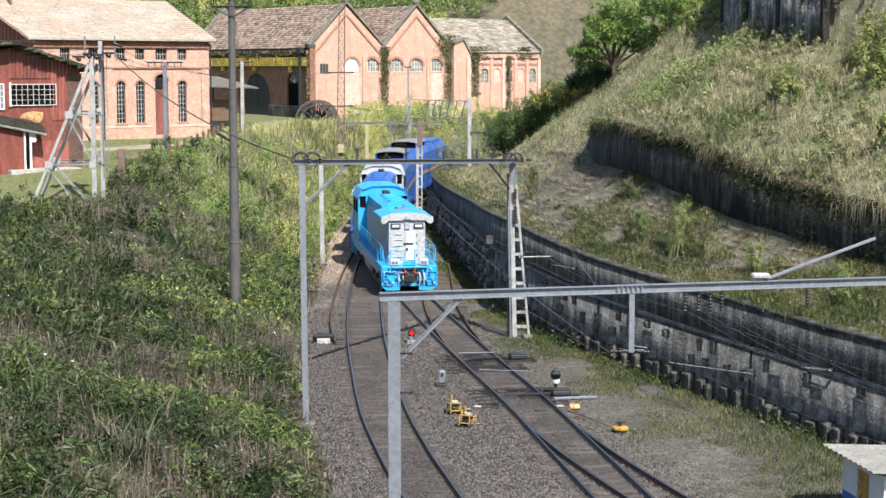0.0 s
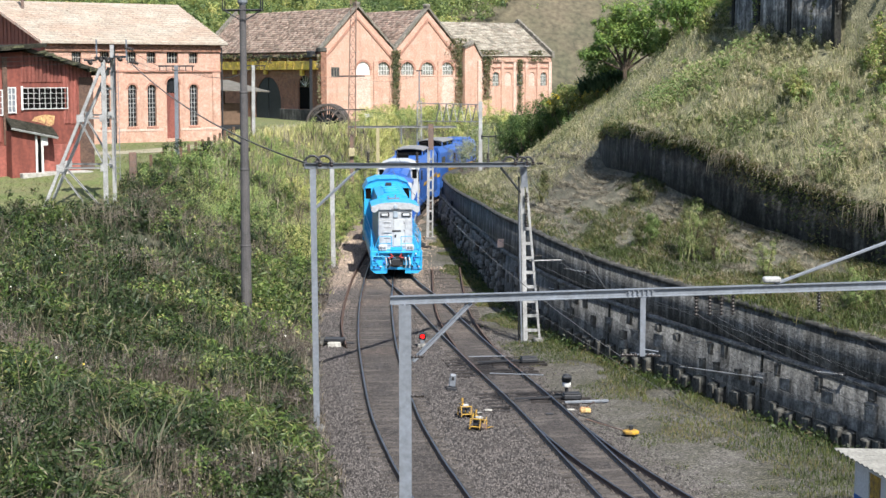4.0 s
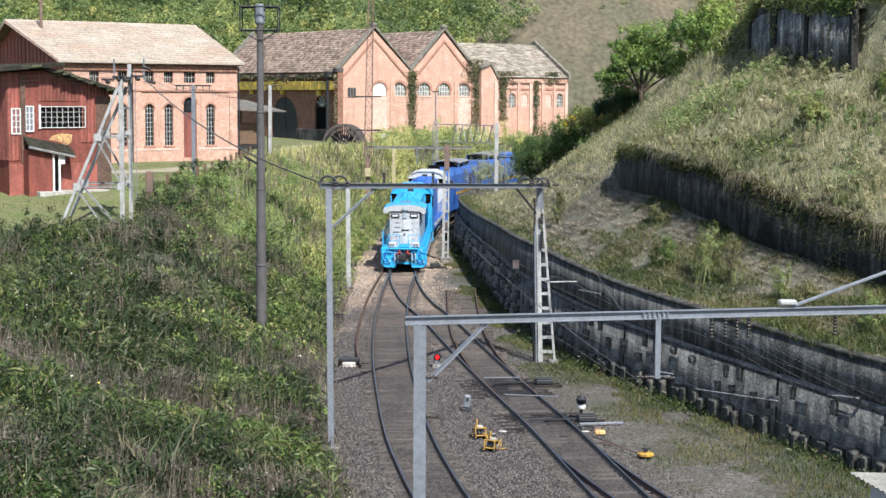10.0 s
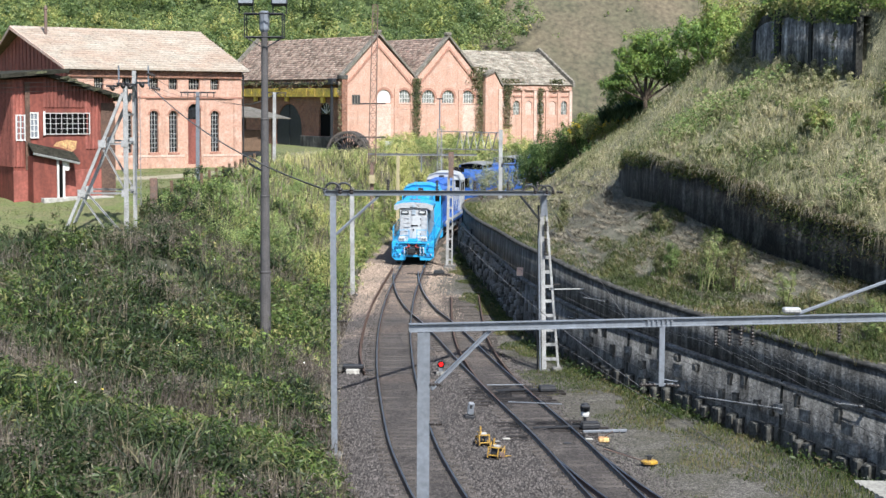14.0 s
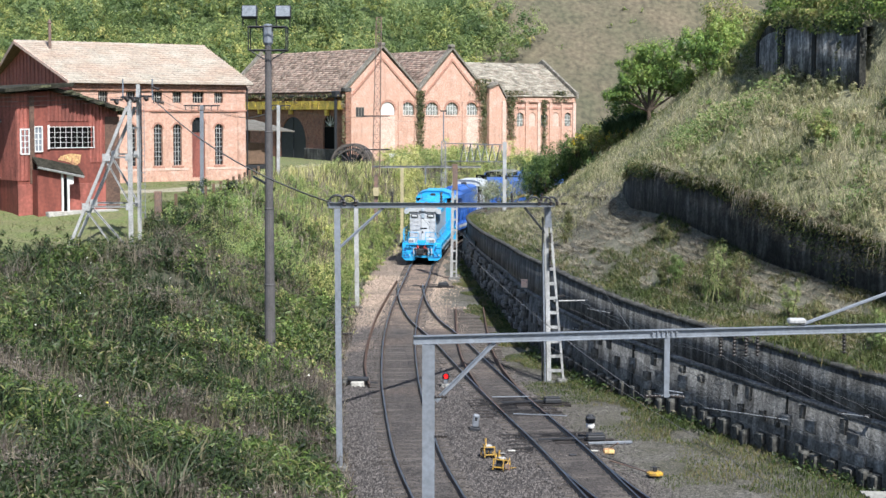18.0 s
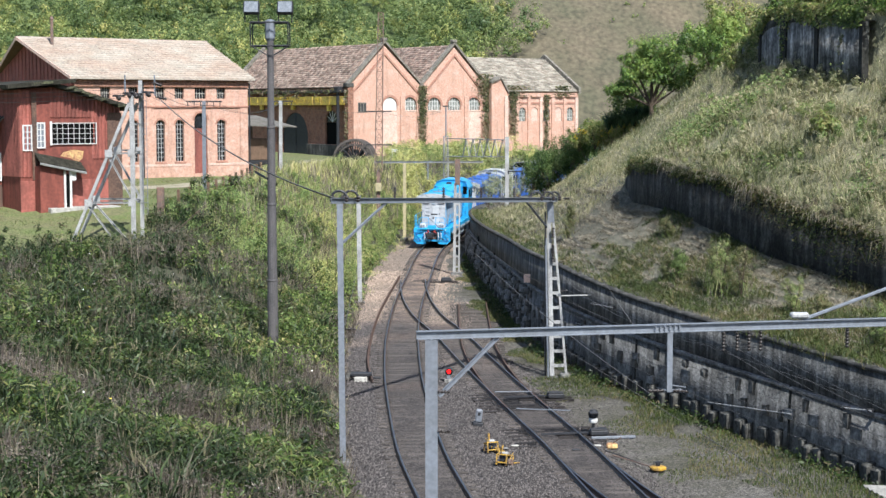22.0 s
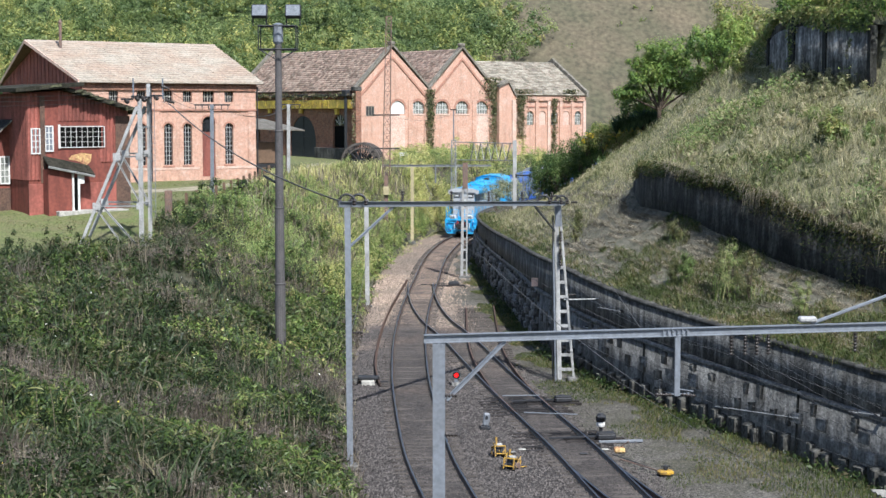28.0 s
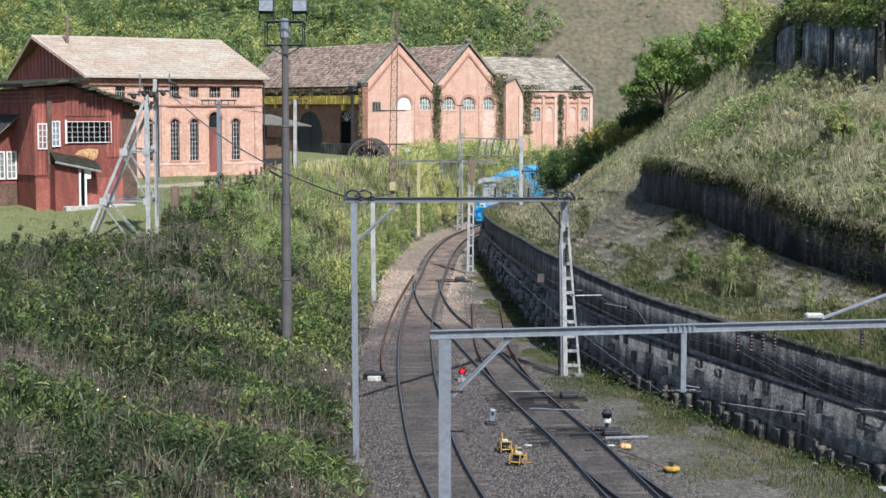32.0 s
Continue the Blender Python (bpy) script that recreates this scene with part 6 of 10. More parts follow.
def far_hall():
    b = thing("low_workshop", "pale salmon brick hall with pilasters and lichen-covered roof", "building", placed(-9.72 + 0.819 * 22.8 - 1.2, 200 + 0.574 * 22.8 + 1.5, 8.2))
    L, D, H = 15.0, 15.0, 7.25
    step = 2.05
    xs_w = [1.6 + step * k for k in range(7)]
    holes = [(x, 3.3, arch_outline(1.15, 1.85)) for x in xs_w]
    wall_with_openings("front_wall", [(0, -1), (L, -1), (L, H), (0, H)], holes, 0, 0.45, M_BRICK, b)
    for k, x in enumerate(xs_w):
        if k % 2 == 0:
            arch_window(b, x, 3.3, 1.15, 1.85, 2, 4, sill=False, glass=M_GLASS_DUSTY, bar=0.02, grid=M_WHITE)
        else:
            part("blind_window", prism(bmesh.new(), [(x + a, 3.3 + c) for a, c in arch_outline(1.13, 1.83)], 0.1, 0.3), M_PALE, b)
        part("pilaster", cbox((x + step / 2 - 0.25, -0.2, -1), (x + step / 2 + 0.25, -0.004, 6.5), 0.03), M_BRICK if k % 3 else M_PALE, b)
        part("panel_band", cbox((x - 0.75, -0.1, 5.6), (x + 0.75, -0.004, 5.85), 0.02), M_BRICK_DARK, b)
    part("cornice", cbox((-0.1, -0.25, 6.5), (L + 0.1, -0.003, H), 0.03), M_BRICK, b)
    part("right_wall", box(bmesh.new(), (L - 0.4, 0.45, -1), (L, D, H)), M_BRICK, b)
    part("left_wall", box(bmesh.new(), (0, 0.45, -1), (0.4, D, H)), M_BRICK, b)
    rise = 4.6
    tiled_slope(b, (-2.5, -0.4, H), (L, -0.4, H), (L, D / 2 - 0.5, H + rise), (-2.5, D / 2 - 0.5, H + rise), M_TILE_GREY, 0.42, 0.8)
    tiled_slope(b, (L, D, H), (-2.5, D, H), (-2.5, D / 2 - 0.5, H + rise), (L, D / 2 - 0.5, H + rise), M_TILE_GREY, 0.8, 1.4)
    part("gable_parapet", prism(bmesh.new(), [(-0.6, H - 0.2), (-0.6, H + 0.5), (D / 2 - 0.5, H + rise + 0.6), (D, H + 0.5), (D, H - 0.2)], -L - 0.3, -L + 0.1, Matrix.Rotation(math.pi / 2, 4, 'Z')), M_COPING, b)
    # raking end pier between the halls
    p = thing("end_pier", "slanting brick end wall beside the gabled workshop", "wall", placed(-9.72 + 0.819 * 21.3, 200 + 0.574 * 21.3 - 0.3, 8.2))
    part("pier", prism(bmesh.new(), [(0, -1), (2.6, -1), (2.6, 6.9), (1.4, 8.8), (0, 8.2)], -0.6, 0.4), M_BRICK, p)
    part("pier_strip", cbox((2.0, -0.8, -1), (2.6, -0.604, 6.6), 0.03), M_PALE, p)
    part("coping", prism(bmesh.new(), [(-0.1, 8.2), (1.4, 8.8), (2.7, 6.9), (2.75, 7.15), (1.4, 9.1), (-0.1, 8.5)], -0.8, 0.6), M_COPING, p)


def corrugated(name, x0, x1, z0, z1, parent, m, material, pitch=0.25, amp=0.045, slope=0.0):
    """A wall of corrugated sheet in x and z; slope drops its top towards x1."""
    n = int((x1 - x0) / pitch * 4)
    bm = bmesh.new()
    rows = []
    for k in range(n + 1):
        x = x0 + (x1 - x0) * k / n
        y = amp * (1, 0.3, -1, 0.3)[k % 4]
        top = z1 - slope * (x - x0)
        rows.append((bm.verts.new((x, y, z0)), bm.verts.new((x, y, top))))
    for a, b in zip(rows, rows[1:]):
        bm.faces.new((a[0], b[0], b[1], a[1]))
    bm.transform(m)
    return part(name, bm, material, parent)


def sash_window(parent, x, z, w, h, cols, rows, m, border=0.12, glass=M_GLASS, bar=0.05):
    q = lambda bm: (bm.transform(m), bm)[1]
    win = part("window", q(cbox((x, -0.06, z), (x + w, -0.02, z + h), 0.005)), glass, parent)
    bm = bmesh.new()
    for a, c in (((x - border, -0.12, z - border), (x + w + border, -0.045, z)), ((x - border, -0.12, z + h), (x + w + border, -0.045, z + h + border)),
                 ((x - border, -0.12, z), (x, -0.045, z + h)), ((x + w, -0.12, z), (x + w + border, -0.045, z + h))):
        box(bm, a, c)
    part("window_frame", q(bm), M_WHITE, win)
    bm = bmesh.new()
    for k in range(1, cols):
        xx = x + w * k / cols
        box(bm, (xx - bar / 2, -0.1, z), (xx + bar / 2, -0.062, z + h))
    for k in range(1, rows):
        zz = z + h * k / rows
        box(bm, (x, -0.104, zz - bar / 2), (x + w, -0.064, zz + bar / 2))
    part("glazing_grid", q(bm), M_WHITE, win)
    return win


def red_shed():
    s = thing("red_shed", "two-storey red sheet-iron shed with mouldy roof and white windows", "building", placed(-26.1, 105, 6.7))
    L, D, H = 6.9, 9.0, 7.9
    I = Matrix.Identity(4)
    top = [(0, -0.8), (L, -0.8), (L, 6.55), (2.6, H + 0.05), (0, H - 0.1)]
    part("front_wall", prism(bmesh.new(), top, 0.0, 0.2), M_REDWALL, s)
    part("side_wall", box(bmesh.new(), (L - 0.2, 0.2, -0.8), (L, D, 6.5)), M_REDWALL, s)
    part("left_wall", box(bmesh.new(), (0, 0.2, -0.8), (0.2, D, H - 0.15)), M_REDWALL, s)
    part("back_wall", box(bmesh.new(), (0.2, D - 0.2, -0.8), (L - 0.2, D, 6.5)), M_REDWALL, s)
    corrugated("upper_cladding", 2.05, 4.9, 6.0, 7.95, s, Matrix.Translation((0, -0.06, 0)), M_REDSHEET, slope=0.22)
    corrugated("upper_cladding", 4.9, L, 3.3, 7.3, s, Matrix.Translation((0, -0.055, 0)), M_REDSHEET, slope=0.32)
    corrugated("corner_cladding", -0.02, 0.75, 2.2, H - 0.15, s, Matrix.Translation((0, -0.06, 0)), M_REDSHEET)
    part("skirt", cbox((-0.06, -0.1, -0.8), (L + 0.05, -0.004, 1.95), 0.02), M_REDSHEET, s)
    corrugated("left_cladding", -D, 0.05, 2.2, H - 0.15, s, Matrix.Rotation(-math.pi / 2, 4, 'Z') @ Matrix.Translation((0, -0.06, 0)), M_REDSHEET)
    sash_window(s, 2.1, 4.3, 3.05, 1.3, 8, 4, I, 0.045, M_DARK, 0.02)
    part("window_jamb", cbox((1.98, -0.14, 4.2), (2.12, -0.125, 5.75), 0.003), M_WHITE, s)
    sash_window(s, 0.22, 3.95, 0.5, 1.5, 2, 4, I, 0.08, M_STEEL, 0.05)
    sash_window(s, 1.15, 4.1, 0.44, 1.5, 2, 4, I, 0.08, M_STEEL, 0.05)
    # canopy over the door
    cm = Matrix.Translation((0.8, -1.35, 3.15)) @ Matrix.Rotation(radians(12), 4, 'Y') @ Matrix.Rotation(radians(24), 4, 'X')
    part("canopy", (lambda bm: (bm.transform(cm), bm)[1])(cbox((0, 0, -0.06), (3.2, 1.42, 0.06), 0.02)), M_ROOFSHEET, s, "mouldy sheet canopy")
    part("canopy_board", (lambda bm: (bm.transform(cm), bm)[1])(cbox((0, -0.06, -0.14), (3.2, -0.002, 0.0), 0.01)), M_STEEL_PALE, s)
    part("rust_patch", prism(bmesh.new(), [(2.7, 3.5), (2.9, 3.75), (3.6, 3.9), (4.3, 3.8), (4.2, 3.3), (3.9, 3.1), (3.4, 3.35)], -0.022, -0.006), M_OCHRE, s, "peeling ochre patch")
    dr = part("door", cbox((2.6, -1.04, 0.25), (2.86, -1.006, 2.35), 0.01), M_DARK, s)
    part("door_frame", (lambda bm: (box(bm, (2.48, -1.1, 0.2), (2.6, -1.005, 2.6)), box(bm, (2.86, -1.1, 0.2), (3.0, -1.005, 2.6)), box(bm, (3.003, -1.098, 1.95), (3.3, -1.005, 2.6)), bm)[3])(bmesh.new()), M_WHITE, dr)
    part("porch_wall", cbox((0.9, -1.0, -0.8), (3.02, -0.1, 2.9), 0.02), M_REDWALL, s)
    part("door_slab", cbox((1.4, -1.5, -0.6), (6.2, -0.11, 0.22), 0.02), M_CONC_PALE, s, "concrete doorstep")
    # roofs
    bm = bmesh.new()
    prism(bm, [(-1.1, H - 0.08), (3.4, H + 0.32), (3.5, H + 0.58), (1.0, H + 0.4), (-1.1, H + 0.16)], -1.0, D + 0.6)
    part("roof", bm, M_ROOFSHEET, s, "sagging mouldy roof sheets")
    bm = bmesh.new()
    prism(bm, [(2.2, H + 0.06), (L + 0.9, H - 1.50), (L + 0.95, H - 1.26), (5.0, H - 0.45), (2.2, H + 0.3)], -0.75, D + 0.6)
    part("roof", bm, M_ROOFSHEET, s, "sagging mouldy roof sheets")
    for k in range(46):
        x = random.uniform(-1.1, L + 0.8)
        top = H + 0.2 + 0.09 * x if x < 3.0 else H + 0.28 - 0.33 * (x - 2.4)
        w, d = random.uniform(0.12, 0.34), random.uniform(0.2, 0.6)
        m = Matrix.Translation((x, -0.95 + random.uniform(-0.12, 0.15), top)) @ Matrix.Rotation(random.uniform(-0.25, 0.25), 4, 'Y')
        part("roof_tile", box(bmesh.new(), (-w, 0, -0.09), (w, d, 0.05), m), M_MOSS if k % 3 else M_ROOFSHEET, s)
    # dark strip on the front that stands for the side wall in shade
    part("shaded_end_panel", cbox((L - 0.95, -0.12, -0.8), (L + 0.06, -0.103, 6.3), 0.005), M_BROWNWALL, s, "dark brown panel on the shed front")
    part("corner_panel", cbox((0.78, -0.13, 2.0), (1.1, -0.07, H - 0.3), 0.005), M_BROWNWALL, s, "dark brown panel on the shed front")
    for k in range(9):
        part("rafter_end", box(bmesh.new(), (-0.9 + 0.5 * k, -0.95, H - 0.06 + 0.045 * k), (-0.8 + 0.5 * k, -0.5, H + 0.04 + 0.045 * k)), M_WOOD, s)
    # lean-to at the near corner
    a = thing("shed_annex", "low red lean-to with white windows under ribbed grey roof", "building", placed(-26.1, 105, 6.7))
    part("front_wall", prism(bmesh.new(), [(-4.2, -0.8), (-0.1, -0.8), (-0.1, 5.75), (-1.5, 4.55), (-4.2, 2.25)], 3.1, 3.3), M_REDWALL, a)
    part("side_wall", box(bmesh.new(), (-4.2, 3.3, -0.8), (-4.0, 8.0, 2.2)), M_REDWALL, a)
    part("skirt", cbox((-4.2, 3.03, -0.8), (-0.1, 3.097, 1.6), 0.01), M_BROWNWALL, a)
    part("roof", prism(bmesh.new(), [(-0.1, 5.95), (-0.1, 6.05), (-4.7, 2.1), (-4.7, 2.0)], 2.45, 8.2), M_BOARD, a, "ribbed grey sheet roof")
    for k in range(14):
        y = 2.5 + 0.42 * k
        part("roof_rib", prism(bmesh.new(), [(-0.12, 6.04), (-0.12, 6.12), (-4.72, 2.17), (-4.72, 2.09)], y, y + 0.1), M_STEEL_DARK, a)
    for x in (-0.72, -1.5):
        sash_window(a, x, 1.95, 0.5, 1.65, 2, 4, Matrix.Translation((0, 3.1, 0)), 0.09, M_GLASS_DUSTY, 0.05)


def wagon_shelter():
    s = thing("wagon_shelter", "open timber shelter with grey board roof", "shelter", placed(-16.9, 143, 7.6))
    for x, y in ((0.2, 0.2), (4.6, 0.2), (0.2, 5.5), (4.6, 5.5)):
        part("post", cbox((x - 0.14, y - 0.14, -0.6), (x + 0.14, y + 0.14, 4.2), 0.02), M_WOOD, s)
    tilt = Matrix(((1, 0, 0, 0), (0, 1, 0, 0), (-0.03, 0.13, 1, 4.25), (0, 0, 0, 1)))
    for k in range(16):
        part("roof_board", box(bmesh.new(), (-0.6 + 0.4 * k, -0.8 + random.uniform(-0.08, 0.08), 0.0), (-0.22 + 0.4 * k, 6.6, 0.09), tilt), M_BOARD, s)
    part("back_wall", box(bmesh.new(), (0.2, 5.6, -0.5), (4.6, 5.75, 4.3)), M_WOOD, s)
    w = thing("old_wagon", "dark brown wooden wagon inside the shelter", "wagon", placed(-16.4, 144.2, 7.7))
    part("body", cbox((0, 0, 1.0), (2.6, 3.6, 2.9), 0.05), M_WOOD, w)
    part("underframe", cbox((-0.1, -0.1, 0.6), (2.7, 3.7, 0.98), 0.04), M_STEEL_DARK, w)
    for x in (0.35, 2.25):
        for y in (0.7, 2.9):
            m = Matrix.Translation((x, y, 0.4)) @ Matrix.Rotation(math.pi / 2, 4, 'Y')
            part("wheel", lathe(bmesh.new(), [(0.4, -0.06), (0.4, 0.06), (0.1, 0.08)], (0, 0, 0), 12, m), M_STEEL_DARK, w)


def cable_wheel():
    w = thing("haulage_wheel", "large rusty spoked haulage wheel half sunk in grass", "wheel", Matrix.Translation((-8.5, 183, 7.5)) @ Matrix.Rotation(radians(-15), 4, 'Z'))
    for y in (0.0, 0.8, 1.6):
        bm = bmesh.new()
        for r0, r1 in ((2.35, 2.1), (1.75, 1.6)):
            n = 28
            for k in range(n):
                a0, a1 = 2 * math.pi * k / n, 2 * math.pi * (k + 1) / n
                prism(bm, [(r * math.cos(a), r * math.sin(a)) for r, a in ((r0, a0), (r0, a1), (r1, a1), (r1, a0))], y, y + 0.3)
        part("rim", bm, M_WHEEL, w)
        for k in range(8):
            a = math.pi * k / 8
            c, s = math.cos(a), math.sin(a)
            part("spoke", rod(bmesh.new(), (-2.1 * c, y + 0.15, -2.1 * s), (2.1 * c, y + 0.15, 2.1 * s), 0.09, 6), M_STEEL_DARK, w)
    part("hub", lathe(bmesh.new(), [(0.4, -0.2), (0.45, 0.4), (0.4, 2.1)], (0, 0, 0), 12, Matrix.Rotation(-math.pi / 2, 4, 'X')), M_STEEL_DARK, w)


brick_powerhouse()
works_hall()
far_hall()
red_shed()
wagon_shelter()
cable_wheel()

# ---- the train ----
TRAIN_PATH = spline([(x, y) for x, y in THROUGH if 60 < y < 107] + [(x, y) for x, y in MAIN if y > 107.5], 0.25)
_run = np.r_[0, np.cumsum(np.linalg.norm(np.diff(TRAIN_PATH, axis=0), axis=1))]
RAIL_TOP = SLEEPER_TOP + 0.165


def on_path(s):
    x, y = (float(np.interp(s, _run, TRAIN_PATH[:, k])) for k in (0, 1))
    return Vector((x, y, float(bed(y)) + RAIL_TOP))


def riding(s, length):
    """Pose of a vehicle whose front end is at s along the path; its length runs away from us."""
    a, b = on_path(s + length * 0.2), on_path(s + length * 0.8)
    d = (b - a).normalized()
    side = d.cross(Vector((0, 0, 1))).normalized()
    up = side.cross(d)
    m = Matrix((side, d, up)).transposed().to_4x4()
    return Matrix.Translation(a - d * length * 0.2) @ m


# seconds and the y of the leading coupler
FRONT_Y = [(0, 85.7), (2, 89.7), (4, 93.7), (6, 97.9), (8, 102.2), (10, 106.5), (12, 110.9), (14, 115.0), (16, 119.0), (18, 123.1),
           (20, 127.7), (22, 132.2), (24, 136.2), (26, 140.4), (28, 145.0), (30, 149.6), (32, 154.2)]


def front_s(t):
    ty, yy = zip(*FRONT_Y)
    return float(np.interp(np.interp(t, ty, yy) + 0.7, TRAIN_PATH[:, 1], _run))


TIMES = [0, 1, 2, 3, 4, 5, 6, 7, 8, 9, 10, 11, 12, 13, 14, 15, 16, 17, 18, 19, 20, 21, 22, 23, 24, 25, 26, 27, 28, 29, 30, 31, 32]
VEHICLES = []


def wheel_bm(x, y, r=0.48):
    bm = bmesh.new()
    m = Matrix.Translation((x, y, r)) @ Matrix.Rotation(math.pi / 2, 4, 'Y')
    lathe(bm, [(0.1, -0.09), (r * 0.75, -0.07), (r * 0.8, -0.09), (r, -0.09), (r, 0.03), (r + 0.03, 0.04), (r + 0.03, 0.06), (r * 0.8, 0.06), (0.1, 0.04)], (0, 0, 0), 16, m)
    return bm


def bogie(parent, y0, axles=3):
    span = 1.7 * (axles - 1)
    bm = bmesh.new()
    for sx in (-1.12, 1.12):
        prism(bm, [(y0 - 0.55, 0.55), (y0 - 0.4, 0.35), (y0 + span + 0.4, 0.35), (y0 + span + 0.55, 0.55), (y0 + span + 0.4, 0.8), (y0 - 0.4, 0.8)], -0.08, 0.08,
              Matrix.Translation((sx, 0, 0)) @ Matrix.Rotation(math.pi / 2, 4, 'Z') @ Matrix.Diagonal((1, 1, 1, 1)))
    box(bm, (-1.0, y0 + span / 2 - 0.4, 0.5), (1.0, y0 + span / 2 + 0.4, 0.75))
    frame_part = part("bogie_frame", bm, M_LOCOGREY, parent)
    for k in range(axles):
        y = y0 + 1.7 * k
        for sx in (-0.86, 0.86):
            part("wheel", wheel_bm(sx, y), M_STEEL_DARK, frame_part)
        bm = bmesh.new()
        rod(bm, (-0.9, y, 0.48), (0.9, y, 0.48), 0.08)
        for sx in (-1.24, 1.24):
            box(bm, (sx - 0.1, y - 0.16, 0.36), (sx + 0.1, y + 0.16, 0.66))
        part("axle", bm, M_STEEL_DARK, frame_part)


def handrail(parent, pts, posts, z0, material, r=0.022):
    bm = bmesh.new()
    for a, b in zip(pts, pts[1:]):
        rod(bm, a, b, r, 5)
        rod(bm, (a[0], a[1], (a[2] + z0) / 2), (b[0], b[1], (b[2] + z0) / 2), r * 0.8, 5)
    for p in posts:
        rod(bm, (p[0], p[1], z0), p, r, 5)
    return part("handrail", bm, material, parent)


def locomotive(name, label, hood, face, cab, side, stripe=None, length=15.6, flared=True, cab_len=3.0):
    """A hood-unit diesel: its narrow hood end towards us and the cab at the far end."""
    root = thing(name, label, "locomotive")
    W2, deck = 1.5, 1.52
    cab0 = length - 1.3 - cab_len
    # underframe with end plate
    bm = cbox((-W2, 0.05, 1.12), (W2, length - 0.05, deck), 0.03)
    part("underframe", bm, hood, root)
    part("side_sill", cbox((-W2 - 0.02, 1.3, 0.98), (-W2 + 0.06, length - 1.3, 1.2), 0.02), side, root)
    part("side_sill", cbox((W2 - 0.06, 1.3, 0.98), (W2 + 0.02, length - 1.3, 1.2), 0.02), side, root)
    for y0, y1, f in ((0.0, 0.16, -1), (length - 0.16, length, 1)):
        out = [(-W2, 1.45), (-W2, 0.42), (-1.22, 0.2), (-0.52, 0.2), (-0.5, 0.42), (0.5, 0.42), (0.52, 0.2), (1.22, 0.2), (W2, 0.42), (W2, 1.45)]
        part("end_plate", prism(bmesh.new(), out, y0, y1), hood, root)
    # steps let into the corners
    for sx in (-1, 1):
        for k, z in enumerate((0.5, 0.85, 1.2)):
            part("step", box(bmesh.new(), (sx * 1.22 - 0.25, -0.06, z - 0.03), (sx * 1.22 + 0.25, 0.22, z + 0.03)), hood, root)
        part("step_well", box(bmesh.new(), (sx * 1.1 - 0.18, -0.035, 0.42), (sx * 1.1 + 0.18, -0.01, 0.58)), M_LOCOBLUE, root)
        box_l = cbox((sx * 0.78 - 0.24, 0.0, deck + 0.004), (sx * 0.78 + 0.24, 0.3, deck + 0.34), 0.04)
        hl = part("headlight", box_l, M_LOCOWHITE, root, "white headlight box")
        for dx in (-0.09, 0.09):
            m = Matrix.Translation((sx * 0.78 + dx, 0.0, deck + 0.17)) @ Matrix.Rotation(math.pi / 2, 4, 'X')
            part("lens", lathe(bmesh.new(), [(0.09, 0), (0.085, 0.02), (0.02, 0.03)], (0, 0, 0), 10, m), M_LAMP, hl)
    # coupler and hoses
    cp = bmesh.new()
    box(cp, (-0.16, -0.45, 0.78), (0.16, 0.2, 1.06))
    box(cp, (-0.26, -0.68, 0.72), (0.2, -0.42, 1.12))
    box(cp, (-0.34, -0.7, 0.78), (-0.2, -0.35, 1.05))
    bmesh.ops.bevel(cp, geom=cp.edges[:], offset=0.03, segments=1, affect='EDGES')
    part("coupler", cp, M_STEEL_DARK, root, "greasy black coupler")
    part("draft_plate", cbox((-0.42, -0.05, 0.62), (0.42, -0.003, 1.3), 0.03), M_STEEL_DARK, root)
    part("coupler_yoke", rod(bmesh.new(), (-0.3, -0.3, 0.68), (0.3, -0.3, 0.68), 0.05, 6), M_RUST, root)
    lever = bmesh.new()
    for p, q in (((-1.35, -0.12, 1.22), (-0.2, -0.14, 1.18)), ((-0.2, -0.14, 1.18), (-0.1, -0.5, 1.16)), ((-1.35, -0.12, 1.22), (-1.4, -0.3, 1.0))):
        rod(lever, p, q, 0.022, 5)
    part("uncoupling_lever", lever, hood, root)
    part("anticlimber", cbox((-0.95, -0.22, 1.4), (0.95, -0.003, 1.5), 0.02), hood, root)
    for k, (x, z) in enumerate(((-1.12, 1.36), (-0.9, 0.62), (0.92, 0.62), (1.12, 1.36), (-1.3, 0.62), (1.3, 0.62))):
        part("air_cock", rod(bmesh.new(), (x, -0.16, z), (x, -0.003, z), 0.045, 7), M_LOCOWHITE if k % 2 else M_STEEL_DARK, root)
    for k, x in enumerate((-0.62, -0.5, -0.4, 0.42, 0.52, 0.64, 0.74)):
        bm = bmesh.new()
        p = [Vector((x, -0.03, 1.15)), Vector((x + 0.03, -0.16, 1.0)), Vector((x + 0.05, -0.2, 0.75)), Vector((x, -0.12, 0.55))]
        for a, b in zip(p, p[1:]):
            rod(bm, a, b, 0.03, 5)
        part("brake_hose", bm, M_STEEL_DARK if k % 2 else M_LOCOWHITE, root)
    for x in (-0.34, 0.3):
        bm = bmesh.new()
        p = [Vector((x, -0.03, 1.5)), Vector((x * 0.9, -0.2, 1.32)), Vector((x * 0.6, -0.24, 1.2)), Vector((x * 1.4, -0.2, 1.12))]
        for a, b in zip(p, p[1:]):
            rod(bm, a, b, 0.045, 5)
        part("jumper_cable", bm, M_RED, root, "red jumper cable")
